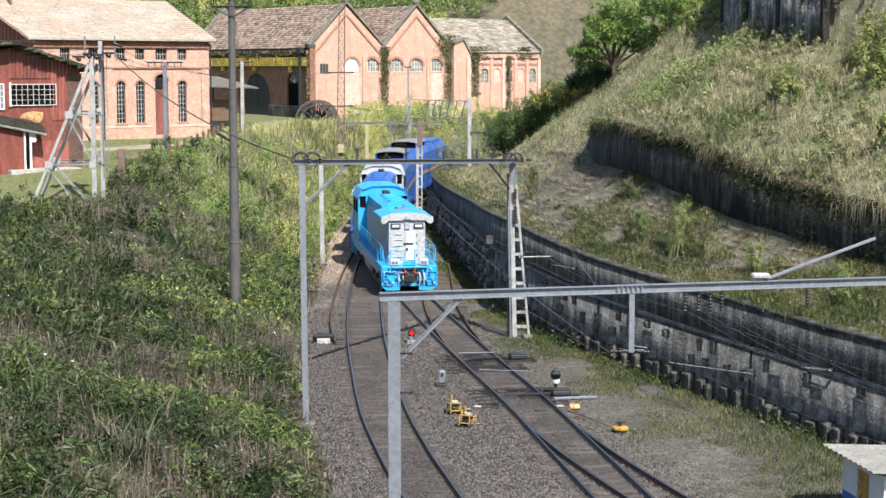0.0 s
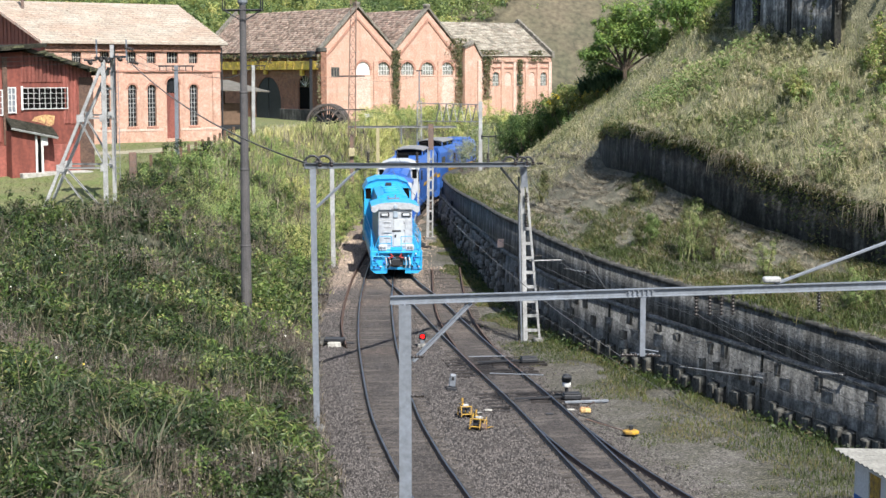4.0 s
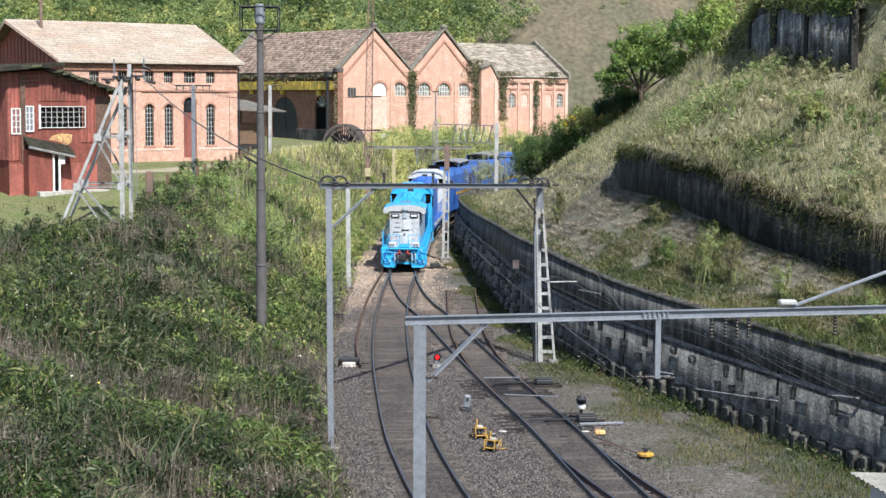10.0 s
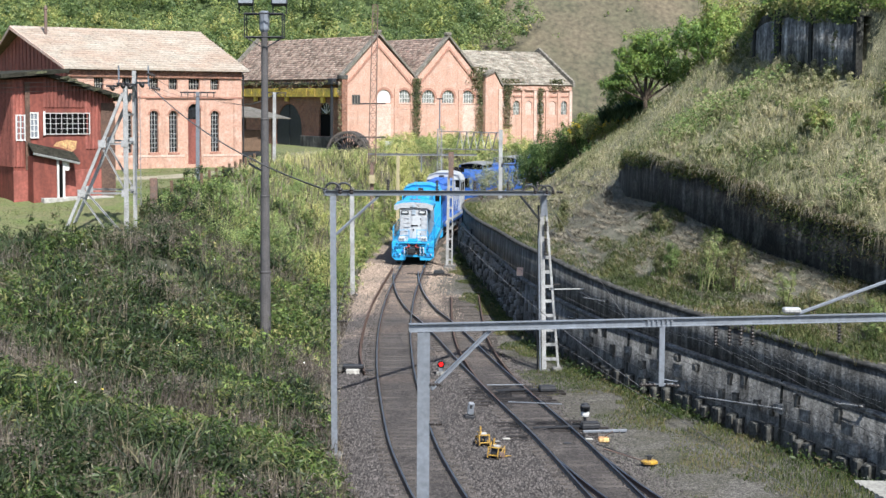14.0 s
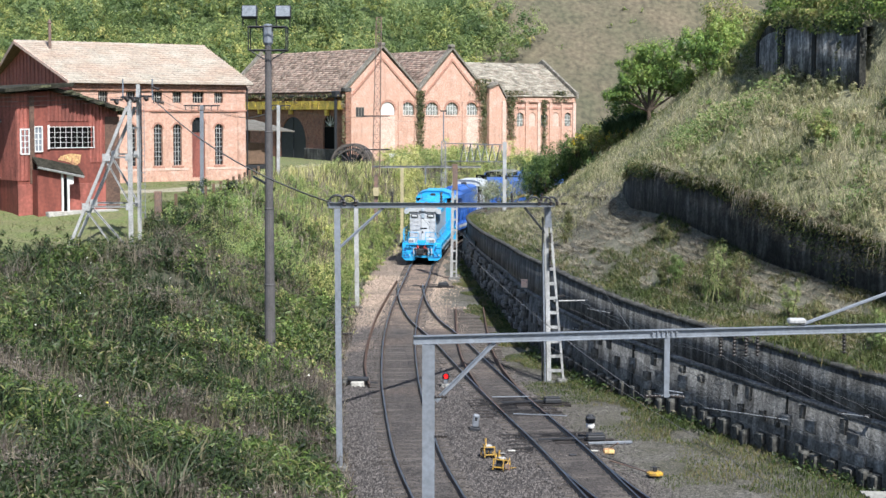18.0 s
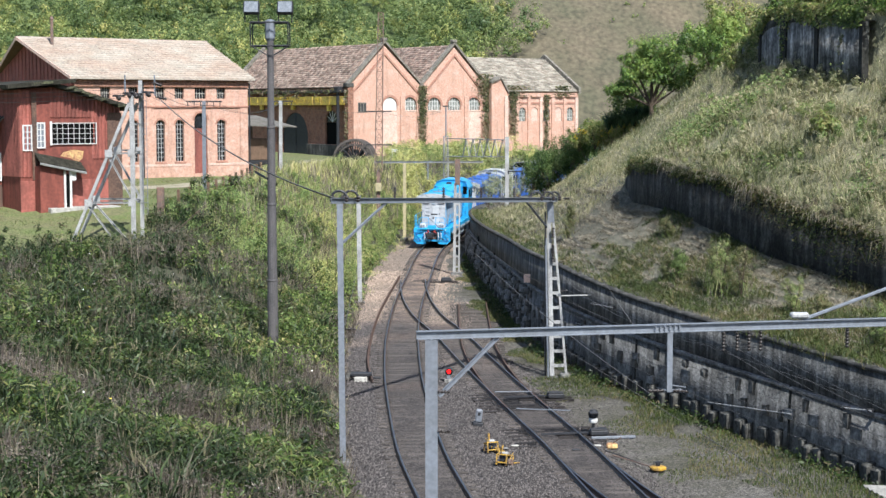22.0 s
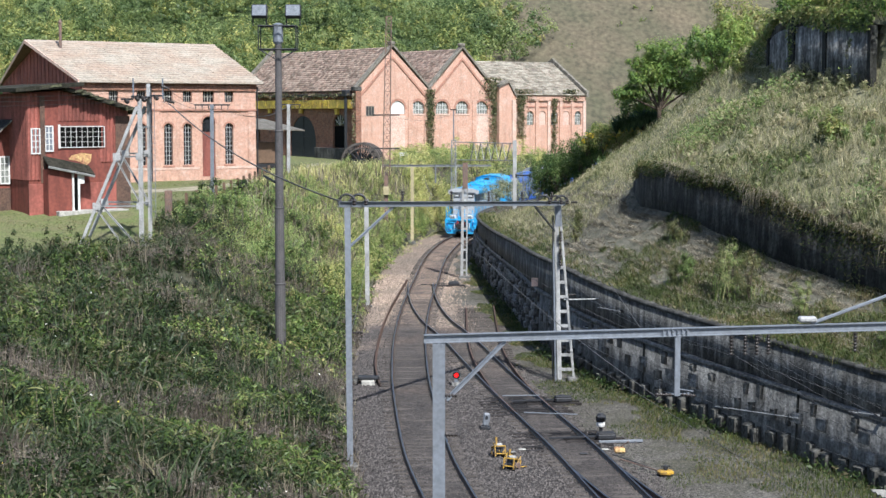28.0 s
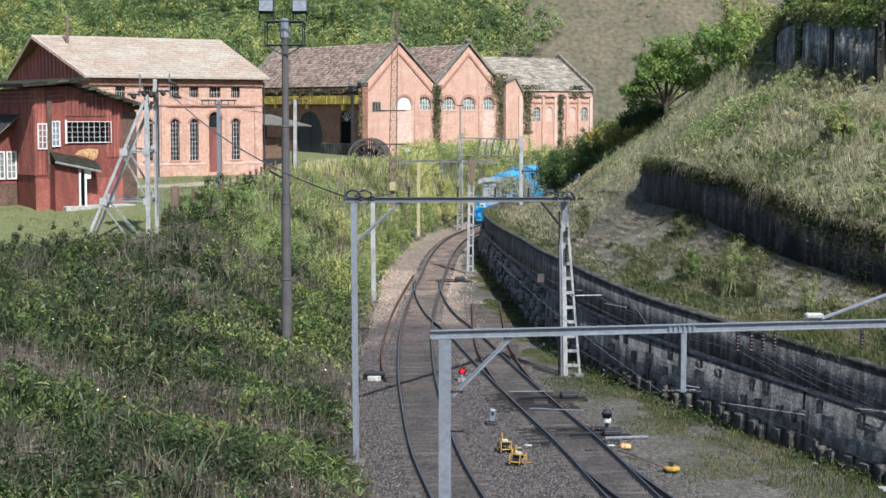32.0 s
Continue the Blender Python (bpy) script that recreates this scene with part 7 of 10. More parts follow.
    for k, (x, z) in enumerate(((-1.25, 1.0), (-1.05, 0.75), (-0.85, 1.25), (-0.7, 0.85), (0.7, 1.25), (0.85, 0.8), (1.05, 1.05), (1.25, 0.75))):
        part("bracket", cbox((x - 0.06, -0.12, z - 0.07), (x + 0.06, -0.004, z + 0.07), 0.015), M_LOCOBLUE if k % 3 == 0 else hood, root)
    for sx in (-1, 1):
        bm = bmesh.new()
        p = [Vector((sx * 1.44, -0.03, 1.5)), Vector((sx * 1.44, -0.08, 1.0)), Vector((sx * 1.36, -0.08, 0.7))]
        for a, b in zip(p, p[1:]):
            rod(bm, a, b, 0.025, 5)
        part("grab_iron", bm, hood, root)
    # hood
    hw = 0.98
    y_f = 0.95
    hood_top = 4.08
    out = [(-hw, deck), (-hw, hood_top - 0.25), (-hw + 0.3, hood_top), (hw - 0.3, hood_top), (hw, hood_top - 0.25), (hw, deck)]
    part("hood", prism(bmesh.new(), out, y_f + 0.06, cab0), hood, root)
    part("hood_face", prism(bmesh.new(), [(-hw, deck), (-hw, hood_top - 0.25), (hw, hood_top - 0.25), (hw, deck)], y_f, y_f + 0.056), face, root)
    for sx in (-1, 1):
        for k in range(9):
            y = y_f + 0.5 + k * (cab0 - y_f - 0.8) / 9
            w = (cab0 - y_f - 0.8) / 9 - 0.1
            x0, x1 = sorted((sx * hw, sx * (hw + 0.03)))
            part("hood_door", box(bmesh.new(), (x0, y, deck + 0.12), (x1, y + w, hood_top - 0.4)), side, root)
    for z in (1.9, 2.2, 2.5, 2.8, 3.1):
        part("ladder_rung", rod(bmesh.new(), (-0.66, y_f - 0.06, z), (-0.28, y_f - 0.06, z), 0.018, 5), face, root)
    part("face_door", cbox((-0.1, y_f - 0.035, deck + 0.15), (0.52, y_f - 0.004, 3.25), 0.012), M_LOCOWHITE, root, "off-white access door")
    for x0, x1, z0, z1 in ((-0.9, -0.16, deck + 0.2, 2.35), (-0.9, -0.16, 2.42, 3.3), (0.58, 0.92, deck + 0.2, 3.25)):
        part("face_panel", cbox((x0, y_f - 0.022, z0), (x1, y_f - 0.003, z1), 0.008), face, root)
    for z in (1.95, 2.6, 3.05):
        part("hinge", rod(bmesh.new(), (0.5, y_f - 0.05, z - 0.07), (0.5, y_f - 0.05, z + 0.07), 0.022, 5), M_STEEL_DARK, root)
    part("latch", cbox((-0.06, y_f - 0.07, 2.2), (0.04, y_f - 0.036, 2.36), 0.008), M_STEEL_DARK, root)
    part("number_bars", box(bmesh.new(), (-0.2, y_f - 0.045, 2.52), (0.32, y_f - 0.032, 2.62)), M_STEEL_DARK, root, "small dark painted bars")
    for sx in (-1, 1):
        nb = part("number_board", cbox((sx * 0.62 - 0.26, y_f - 0.09, 3.42), (sx * 0.62 + 0.26, y_f + 0.02, 3.66), 0.02), M_STEEL_DARK, root, "black-framed white number board")
        part("board_glass", box(bmesh.new(), (sx * 0.62 - 0.19, y_f - 0.104, 3.47), (sx * 0.62 + 0.19, y_f - 0.094, 3.61)), M_LOCOWHITE, nb)
    part("twin_headlight", cbox((-0.14, y_f - 0.08, 3.35), (0.14, y_f + 0.02, 3.72), 0.03), M_LOCOGREY, root)
    if flared:
        fl = 1.4
        f_out = [(-fl, 4.02), (-fl, 3.74), (-fl + 0.14, 3.66), (-fl + 0.3, 3.72), (-fl + 0.42, 3.84), (fl - 0.42, 3.84), (fl - 0.3, 3.72), (fl - 0.14, 3.66), (fl, 3.74), (fl, 4.02), (0.85, 4.2), (0, 4.26), (-0.85, 4.2)]
        part("visor_headlight", lathe(bmesh.new(), [(0.13, 0), (0.13, 0.05), (0.09, 0.07)], (0, 0, 0), 12, Matrix.Translation((0, y_f - 0.12, 4.0)) @ Matrix.Rotation(math.pi / 2, 4, 'X')), M_LOCOGREY, root)
        part("visor_bar", cbox((-0.25, y_f - 0.135, 3.86), (0.25, y_f - 0.122, 3.9), 0.004), M_STEEL_DARK, root)
        part("radiator_face", prism(bmesh.new(), f_out, y_f - 0.12, y_f - 0.02), face, root)
        part("radiator_wing", prism(bmesh.new(), f_out, y_f - 0.016, y_f + 3.4), hood, root)
        bm = bmesh.new()
        box(bm, (-0.35, y_f + 2.0, 4.22), (0.35, y_f + 2.5, 4.3))
        rod(bm, (0.1, y_f + 2.2, 4.25), (0.1, y_f + 2.2, 4.5), 0.05)
        rod(bm, (-0.3, y_f + 2.1, 4.25), (-0.35, y_f + 1.9, 4.42), 0.04)
        part("air_horn", bm, M_STEEL, root)
    part("roof_hump", prism(bmesh.new(), [(-0.96, 3.95), (-0.92, 4.26), (-0.5, 4.45), (0.5, 4.45), (0.92, 4.26), (0.96, 3.95)], y_f + 3.5, cab0 - 0.05), hood, root)
    for k in range(3):
        y = y_f + 4.4 + 1.6 * k
        part("roof_fan", lathe(bmesh.new(), [(0.5, 4.44), (0.5, 4.52), (0.42, 4.55), (0.1, 4.53)], (0, y, 0), 16), hood, root)
    part("exhaust", cbox((-0.2, y_f + 8.8, 4.43), (0.2, y_f + 9.4, 4.66), 0.03), M_STEEL_DARK, root)
    # cab
    c_out = [(-1.5, deck), (-1.5, 4.12), (-1.25, 4.6), (-0.65, 4.8), (0.65, 4.8), (1.25, 4.6), (1.5, 4.12), (1.5, deck)]
    cb = part("cab", prism(bmesh.new(), c_out, cab0, cab0 + cab_len), cab, root)
    part("cab_roof", prism(bmesh.new(), [(-1.55, 4.1), (-1.28, 4.63), (-0.65, 4.85), (0.65, 4.85), (1.28, 4.63), (1.55, 4.1), (1.505, 4.12), (1.252, 4.602), (0.65, 4.803), (-0.65, 4.803), (-1.252, 4.602), (-1.505, 4.12)], cab0 - 0.1, cab0 + cab_len + 0.1), cab, root)
    for sx in (-1, 1):
        part("window", cbox((sx * 1.23 - 0.17, cab0 - 0.03, 3.55), (sx * 1.23 + 0.17, cab0 + 0.01, 4.2), 0.01), M_DARK, cb)
        part("window_visor", cbox((sx * 1.23 - 0.23, cab0 - 0.14, 4.22), (sx * 1.23 + 0.2, cab0 - 0.003, 4.26), 0.008), cab, cb)
        for y in (cab0 + 0.5, cab0 + 1.7):
            x0, x1 = sorted((sx * 1.49, sx * 1.515))
            part("window", box(bmesh.new(), (x0, y, 3.2), (x1, y + 0.85, 3.95)), M_DARK, cb)
    for x in (-0.55, 0.55):
        part("windscreen", cbox((x - 0.42, cab0 + cab_len - 0.01, 3.5), (x + 0.42, cab0 + cab_len + 0.02, 4.2), 0.01), M_GLASS, cb)
    for sx in (-1, 1):
        part("window", cbox((sx * 1.24 - 0.15, cab0 + cab_len - 0.01, 2.8), (sx * 1.24 + 0.15, cab0 + cab_len + 0.02, 3.7), 0.01), M_GLASS, cb)
    part("nose", cbox((-0.98, cab0 + cab_len, deck), (0.98, length - 0.3, 3.1), 0.08), hood, root)
    # walkway rails
    for sx in (-1, 1):
        x = sx * 1.42
        ys = np.linspace(0.95, cab0 - 0.2, 9)
        handrail(root, [(x, y, 2.55) for y in ys], [(x, y, 2.55) for y in ys], deck, hood)
        handrail(root, [(sx * 1.42, 0.95, 2.55), (sx * 1.42, 0.12, 2.45), (sx * 1.3, 0.04, 1.6)], [(sx * 1.42, 0.12, 2.45)], deck, hood)
        handrail(root, [(sx * 0.28, 0.06, 2.35), (sx * 1.0, 0.06, 2.35), (sx * 1.22, 0.06, 1.75)], [(sx * 0.28, 0.06, 2.35), (sx * 1.0, 0.06, 2.35)], deck, hood)
    part("drop_plate", cbox((-0.35, 0.0, deck + 0.004), (0.35, 0.06, deck + 0.22), 0.01), hood, root)
    if stripe:
        for sx in (-1, 1):
            x0, x1 = sorted((sx * 1.503, sx * 1.525))
            part("stripe", prism(bmesh.new(), [(cab0, 1.8), (cab0, 2.1), (cab0 + cab_len, 2.9), (cab0 + cab_len, 2.6)], -x1, -x0, Matrix.Rotation(math.pi / 2, 4, 'Z')), stripe, root)
            part("stripe", box(bmesh.new(), (min(sx * 1.5, sx * 1.53), 1.5, 1.2), (max(sx * 1.5, sx * 1.53), length - 1.5, 1.42)), stripe, root)
    # running gear
    part("fuel_tank", prism(bmesh.new(), [(-1.35, 1.1), (-1.35, 0.45), (-1.1, 0.22), (1.1, 0.22), (1.35, 0.45), (1.35, 1.1)], length / 2 - 1.6, length / 2 + 1.6), M_LOCOGREY, root)
    bogie(root, 2.0)
    bogie(root, length - 5.4)
    return root


def box_cab(name, label, canopy):
    """A full-width blue unit with dark roof openings and a yellow stripe."""
    root = thing(name, label, "locomotive")
    L = 15.8
    part("underframe", cbox((-1.5, 0.1, 0.95), (1.5, L - 0.1, 1.4), 0.03), M_LOCOBLUE, root)
    part("end_plate", prism(bmesh.new(), [(-1.5, 1.4), (-1.5, 0.4), (-1.2, 0.2), (1.2, 0.2), (1.5, 0.4), (1.5, 1.4)], 0.0, 0.14), M_LOCOBLUE, root)
    c = [(-1.48, 1.404), (-1.48, 4.0), (-1.2, 4.5), (1.2, 4.5), (1.48, 4.0), (1.48, 1.404)]
    part("body", prism(bmesh.new(), c, 0.35, L - 0.3), M_LOCOBLUE, root)
    # raised roof over the dark radiator openings
    part("roof_canopy", prism(bmesh.new(), [(-1.2, 4.9), (-1.0, 5.02), (-0.4, 5.1), (0.4, 5.1), (1.0, 5.02), (1.2, 4.9), (1.15, 4.86), (0.97, 4.96), (0.4, 5.03), (-0.4, 5.03), (-0.97, 4.96), (-1.15, 4.86)], canopy, canopy + 4.4), M_LOCOROOF, root, "grey curved roof sheet")
    part("radiator_opening", prism(bmesh.new(), [(-1.08, 4.46), (1.08, 4.46), (1.05, 4.9), (0.4, 5.0), (-0.4, 5.0), (-1.05, 4.9)], canopy + 0.2, canopy + 4.2), M_DARK, root, "black radiator opening")
    for y in (canopy + 0.1, canopy + 2.2, canopy + 4.3):
        for x in (-1.1, 1.1):
            part("roof_stay", box(bmesh.new(), (x - 0.05, y - 0.05, 4.45), (x + 0.05, y + 0.05, 4.9)), M_LOCOBLUE, root)
    part("exhaust_box", cbox((-0.45, 0.9, 4.5), (0.45, 1.7, 4.95), 0.04), M_DARK, root, "sooty exhaust box")
    part("roof_box", cbox((-1.1, 11.0, 4.5), (1.1, 14.8, 4.74), 0.05), M_LOCOBLUE, root)
    for x in (-0.72, 0.72):
        part("window", cbox((x - 0.55, 0.31, 3.2), (x + 0.55, 0.36, 4.02), 0.02), M_DARK, root)
    for sx in (-1, 1):
        x0, x1 = sorted((sx * 1.47, sx * 1.5))
        part("window", box(bmesh.new(), (x0, 1.0, 2.9), (x1, 2.2, 3.65)), M_GLASS, root)
        part("door", box(bmesh.new(), (x0, 2.6, 1.5), (x1, 3.3, 3.6)), M_LOCOBLUE, root)
        part("stripe", box(bmesh.new(), (min(sx * 1.484, sx * 1.505), 3.5, 2.25), (max(sx * 1.484, sx * 1.505), L - 1, 2.5)), M_YELLOW_NEW, root, "yellow side stripe")
        for k in range(5):
            part("louvre", box(bmesh.new(), (x0, 4.6 + 2.1 * k, 2.7), (x1, 5.5 + 2.1 * k, 3.3)), M_LOCOBLUE, root)
    part("stripe", prism(bmesh.new(), [(-1.48, 2.0), (-1.48, 2.3), (0, 1.7), (1.48, 2.3), (1.48, 2.0), (0, 1.42)], 0.3, 0.345), M_YELLOW_NEW, root, "yellow chevron")
    cp = box(bmesh.new(), (-0.2, -0.5, 0.75), (0.2, 0.1, 1.1))
    bmesh.ops.bevel(cp, geom=cp.edges[:], offset=0.04, segments=1, affect='EDGES')
    part("coupler", cp, M_RUST, root)
    bogie(root, 1.8, 3)
    bogie(root, L - 5.2, 3)
    return root


VEHICLES.append((locomotive("shunting_locomotive", "sky-blue diesel locomotive with off-white hood end and flared roof", M_CYAN, M_LOCOFACE, M_CYAN, M_LOCOGREY), 0.0, 15.6))
VEHICLES.append((locomotive("road_locomotive", "deep blue diesel locomotive with white cab coupled in the middle", M_LOCOBLUE, M_LOCOWHITE, M_LOCOWHITE, M_LOCOBLUE, M_LOCOWHITE), 16.7, 15.6))
VEHICLES.append((box_cab("yellow_striped_locomotive", "blue locomotive with yellow stripe and dark roof openings", 6.2), 33.3, 15.8))
VEHICLES.append((box_cab("tail_locomotive", "blue locomotive with dark roof at the train's end", 2.6), 50.0, 15.8))

# ---- plants ----
def leaf_quads(c, nrm, size, aspect=0.55):
    """Leaf blades: a diamond each, at c, facing nrm, with random spin."""
    n = len(c)
    nrm = nrm / (np.linalg.norm(nrm, axis=1)[:, None] + 1e-9)
    r = rng.normal(size=(n, 3))
    u = np.cross(nrm, r)
    u /= np.linalg.norm(u, axis=1)[:, None] + 1e-9
    v = np.cross(nrm, u)
    s = np.asarray(size).reshape(-1, 1)
    bend = nrm * s * 0.18
    V = np.stack([c - u * s - bend, c + v * s * aspect, c + u * s - bend, c - v * s * aspect], 1)
    F = np.arange(4 * n).reshape(n, 4)
    return V.reshape(-1, 3), F


def blades(base, height, width, lean, lean_dir=None):
    """Arching grass blades of two pieces each."""
    n = len(base)
    a = rng.random(n) * 2 * np.pi if lean_dir is None else lean_dir
    d = np.stack([np.cos(a), np.sin(a), np.zeros(n)], 1)
    b = rng.random(n) * 2 * np.pi
    w = np.stack([np.cos(b), np.sin(b), np.zeros(n)], 1) * np.asarray(width).reshape(-1, 1) / 2
    h = np.asarray(height).reshape(-1, 1)
    l = np.asarray(lean).reshape(-1, 1) * h
    up = np.array([[0, 0, 1.0]])
    mid = base + up * h * 0.62 + d * l * 0.3
    tip = base + up * h * (1 - 0.25 * np.clip(l / np.maximum(h, 1e-6), 0, 1)) + d * l
    V = np.stack([base - w * 0.7, base + w * 0.7, mid - w, mid + w, tip - w * 0.12, tip + w * 0.12], 1)
    F = (np.arange(n)[:, None, None] * 6 + np.array([(0, 1, 3, 2), (2, 3, 5, 4)])).reshape(-1, 4)
    return V.reshape(-1, 3), F


def join(parts):
    V, F, k = [], [], 0
    for v, f in parts:
        V.append(v)
        F.append(f + k)
        k += len(v)
    return np.concatenate(V), np.concatenate(F)


def stuff(name, vf, material, label, category):
    return tagged(new(name, arrays_mesh(name, vf[0], vf[1], material)), label, category, kind="stuff")


def bank_points(n, y0, y1, far_pow=1.0, x_lo=-62):
    """Random places on the outer bank, weeds only (not the lawn)."""
    y = y0 + (y1 - y0) * rng.random(n) ** far_pow
    cx = np.interp(y, _sp[:, 1], _sp[:, 0])
    x = cx - 2.9 - rng.random(n) ** 0.9 * np.minimum(0.29 * y + 6, 34)
    q = side_of(x, y)
    z = ground_z(x, y)
    top = plateau(x, y)
    rise = np.interp(y, [70, 100, 140, 170], [0.31, 0.42, 0.85, 1.0])
    over = (q - foot(y)) - (top - bed(y)) / rise        # metres behind the bank's brow
    edge = 1.6 + 0.9 * bumpy(x, y, 4.0) + np.interp(y, [60, 84, 92], [60, 12, 0])
    keep = (q > foot(y) - 0.4 + 0.5 * bumpy(x, y, 1.7)) & (over < edge)
    return x[keep], y[keep], z[keep], q[keep]


def drift(x, y):
    """Where brown seeding grass takes over from the green weeds."""
    band = np.exp(-((y - 56.5 - 0.12 * (x + 9)) / 2.4) ** 2) + 0.8 * np.exp(-((y - 41 + 0.3 * (x + 8)) / 1.8) ** 2)
    return 0.7 * bumpy(x * 0.55 + 17, y * 1.5 + 3, 5.2) + 0.55 * bumpy(x, y, 1.5) + 0.25 * bumpy(x, y, 0.6) + 0.5 * band - 0.1


def fresh(x, y):
    """Where the fresh bright reeds stand."""
    return 0.9 * bumpy(x + 3, y * 1.2, 4.0) + 0.6 * bumpy(x, y + 9, 1.3) - 0.45 * smooth01(50, 42, y)


def tall_weeds():
    # cane-like tufts
    x, y, z, q = bank_points(9500, 30, 122, 1.15)
    k = 9
    vig = np.clip(0.65 + 0.5 * bumpy(x, y, 6.5) + 0.25 * bumpy(x, y, 2.2), 0.25, 1.3) * np.clip((q - 2.2) / 2.2, 0.3, 1) * np.where(drift(x, y) > 0.3, 0.6, 1)
    h = np.repeat(vig * 1.3, k) * rng.uniform(0.5, 1.25, len(x) * k)
    base = np.stack([np.repeat(x, k) + rng.normal(0, 0.16, len(x) * k), np.repeat(y, k) + rng.normal(0, 0.16, len(x) * k), np.repeat(z, k) - 0.05], 1)
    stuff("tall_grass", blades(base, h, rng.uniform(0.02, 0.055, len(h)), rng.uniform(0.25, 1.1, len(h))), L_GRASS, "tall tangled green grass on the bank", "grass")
    # leafy weeds
    x, y, z, q = bank_points(20000, 30, 128, 1.1)
    keep = (bumpy(x, y, 5.0) + 0.6 * bumpy(x, y, 1.9) > -0.35) & ((fresh(x, y) < 0.3) | (rng.random(len(x)) < 0.25) | (y > 78))
    x, y, z, q = x[keep], y[keep], z[keep], q[keep]
    k = 13
    n = len(x) * k
    vig = np.clip(0.7 + 0.45 * bumpy(x, y, 6.5) + 0.3 * bumpy(x, y, 2.6), 0.2, 1.4) * np.clip((q - 2.2) / 2.4, 0.25, 1) * np.where(drift(x, y) > 0.3, 0.5, 1)
    t = rng.random(n)
    hh = np.repeat(vig, k) * 1.05 * t
    sp = 0.12 + 0.3 * np.repeat(vig, k) * (1.1 - t)
    ang = rng.random(n) * 6.283
    rad = sp * np.sqrt(rng.random(n))
    c = np.stack([np.repeat(x, k) + rad * np.cos(ang), np.repeat(y, k) + rad * np.sin(ang), np.repeat(z, k) + 0.08 + hh], 1)
    nr = np.stack([np.cos(ang) * 0.7, np.sin(ang) * 0.7, np.full(n, 0.9)], 1) + rng.normal(0, 0.35, (n, 3))
    # farther leaves get the yellower green, part plant colour, part painted sunlight
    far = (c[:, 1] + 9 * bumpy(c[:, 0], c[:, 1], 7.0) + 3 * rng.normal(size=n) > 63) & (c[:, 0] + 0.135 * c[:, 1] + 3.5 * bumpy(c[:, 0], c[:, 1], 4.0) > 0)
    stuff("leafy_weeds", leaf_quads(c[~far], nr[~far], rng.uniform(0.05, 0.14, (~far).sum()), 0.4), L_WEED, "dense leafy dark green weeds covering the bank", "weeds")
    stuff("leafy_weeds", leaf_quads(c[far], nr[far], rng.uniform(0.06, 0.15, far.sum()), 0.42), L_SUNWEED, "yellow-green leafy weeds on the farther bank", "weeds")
    # dead stalks in drifts
    x, y, z, q = bank_points(14000, 32, 125, 1.1)
    keep = (bumpy(x + 31, y, 4.2) > 0.15) & (q > 4)
    x, y, z = x[keep], y[keep], z[keep]
    base = np.stack([x, y, z + 0.1], 1)
    n = len(x)
    stuff("dry_stalks", blades(base, rng.uniform(0.7, 1.6, n), rng.uniform(0.012, 0.03, n), rng.uniform(0.02, 0.35, n)), L_DRY, "thin dead brown stalks among the weeds", "dry grass")
    # short lance-shaped leaves of the reeds
    x, y, z, q = bank_points(20000, 30, 104, 1.2)
    keep = (fresh(x, y) > 0.0) & (drift(x, y) < 0.35) & (q > 3.1)
    x, y, z = x[keep], y[keep], z[keep]
    k = 11
    n = len(x) * k
    vig = np.repeat(np.clip(0.75 + 0.5 * bumpy(x, y, 5.0) + 0.3 * bumpy(x, y, 1.9), 0.2, 1.5), k)
    ang = rng.random(n) * 6.283
    c = np.stack([np.repeat(x, k) + 0.2 * np.cos(ang), np.repeat(y, k) + 0.2 * np.sin(ang), np.repeat(z, k) + 0.15 + vig * rng.uniform(0.1, 1.25, n)], 1)
    nr = np.stack([np.cos(ang), np.sin(ang), np.full(n, 0.8)], 1) + rng.normal(0, 0.4, (n, 3))
    lush = np.repeat(fresh(x, y) + 0.3 * rng.normal(size=len(x)) > 0.42, k)
    size = rng.uniform(0.10, 0.23, n)
    stuff("reed_leaves", leaf_quads(c[~lush], nr[~lush], size[~lush], 0.13), L_CANE, "short arching reed leaves in grey-green clumps", "reeds")
    stuff("reed_leaves", leaf_quads(c[lush], nr[lush], size[lush], 0.16), L_BRIGHT, "fresh bright green reed leaves", "reeds")
    # arching cane grass in clumps
    x, y, z, q = bank_points(900, 32, 112, 1.1)
    keep = (bumpy(x + 7, y + 3, 3.4) + 0.4 * bumpy(x, y, 1.3) > -0.05) & (q > 3.6)
    x, y, z = x[keep], y[keep], z[keep]
    k = 26
    n = len(x) * k
    big = np.repeat(rng.uniform(0.6, 1.25, len(x)), k)
    base = np.stack([np.repeat(x, k) + rng.normal(0, 0.2, n), np.repeat(y, k) + rng.normal(0, 0.2, n), np.repeat(z, k) + 0.15], 1)
    stuff("cane_grass", blades(base, big * rng.uniform(0.7, 1.5, n), rng.uniform(0.03, 0.075, n), rng.uniform(0.35, 1.25, n)), L_CANE, "arching cane grass in pale green clumps", "grass")
    # brown seed grass in drifts
    x, y, z, q = bank_points(10000, 34, 100, 1.1)
    keep = (drift(x, y) > 0.25) & (q > 3.2)
    x, y, z = x[keep], y[keep], z[keep]
    k = 30
    n = len(x) * k
    tall = np.repeat(0.75 + 0.35 * bumpy(x, y, 0.8), k)
    stems = np.stack([np.repeat(x, 7) + rng.normal(0, 0.25, len(x) * 7), np.repeat(y, 7) + rng.normal(0, 0.25, len(x) * 7), np.repeat(z, 7)], 1)
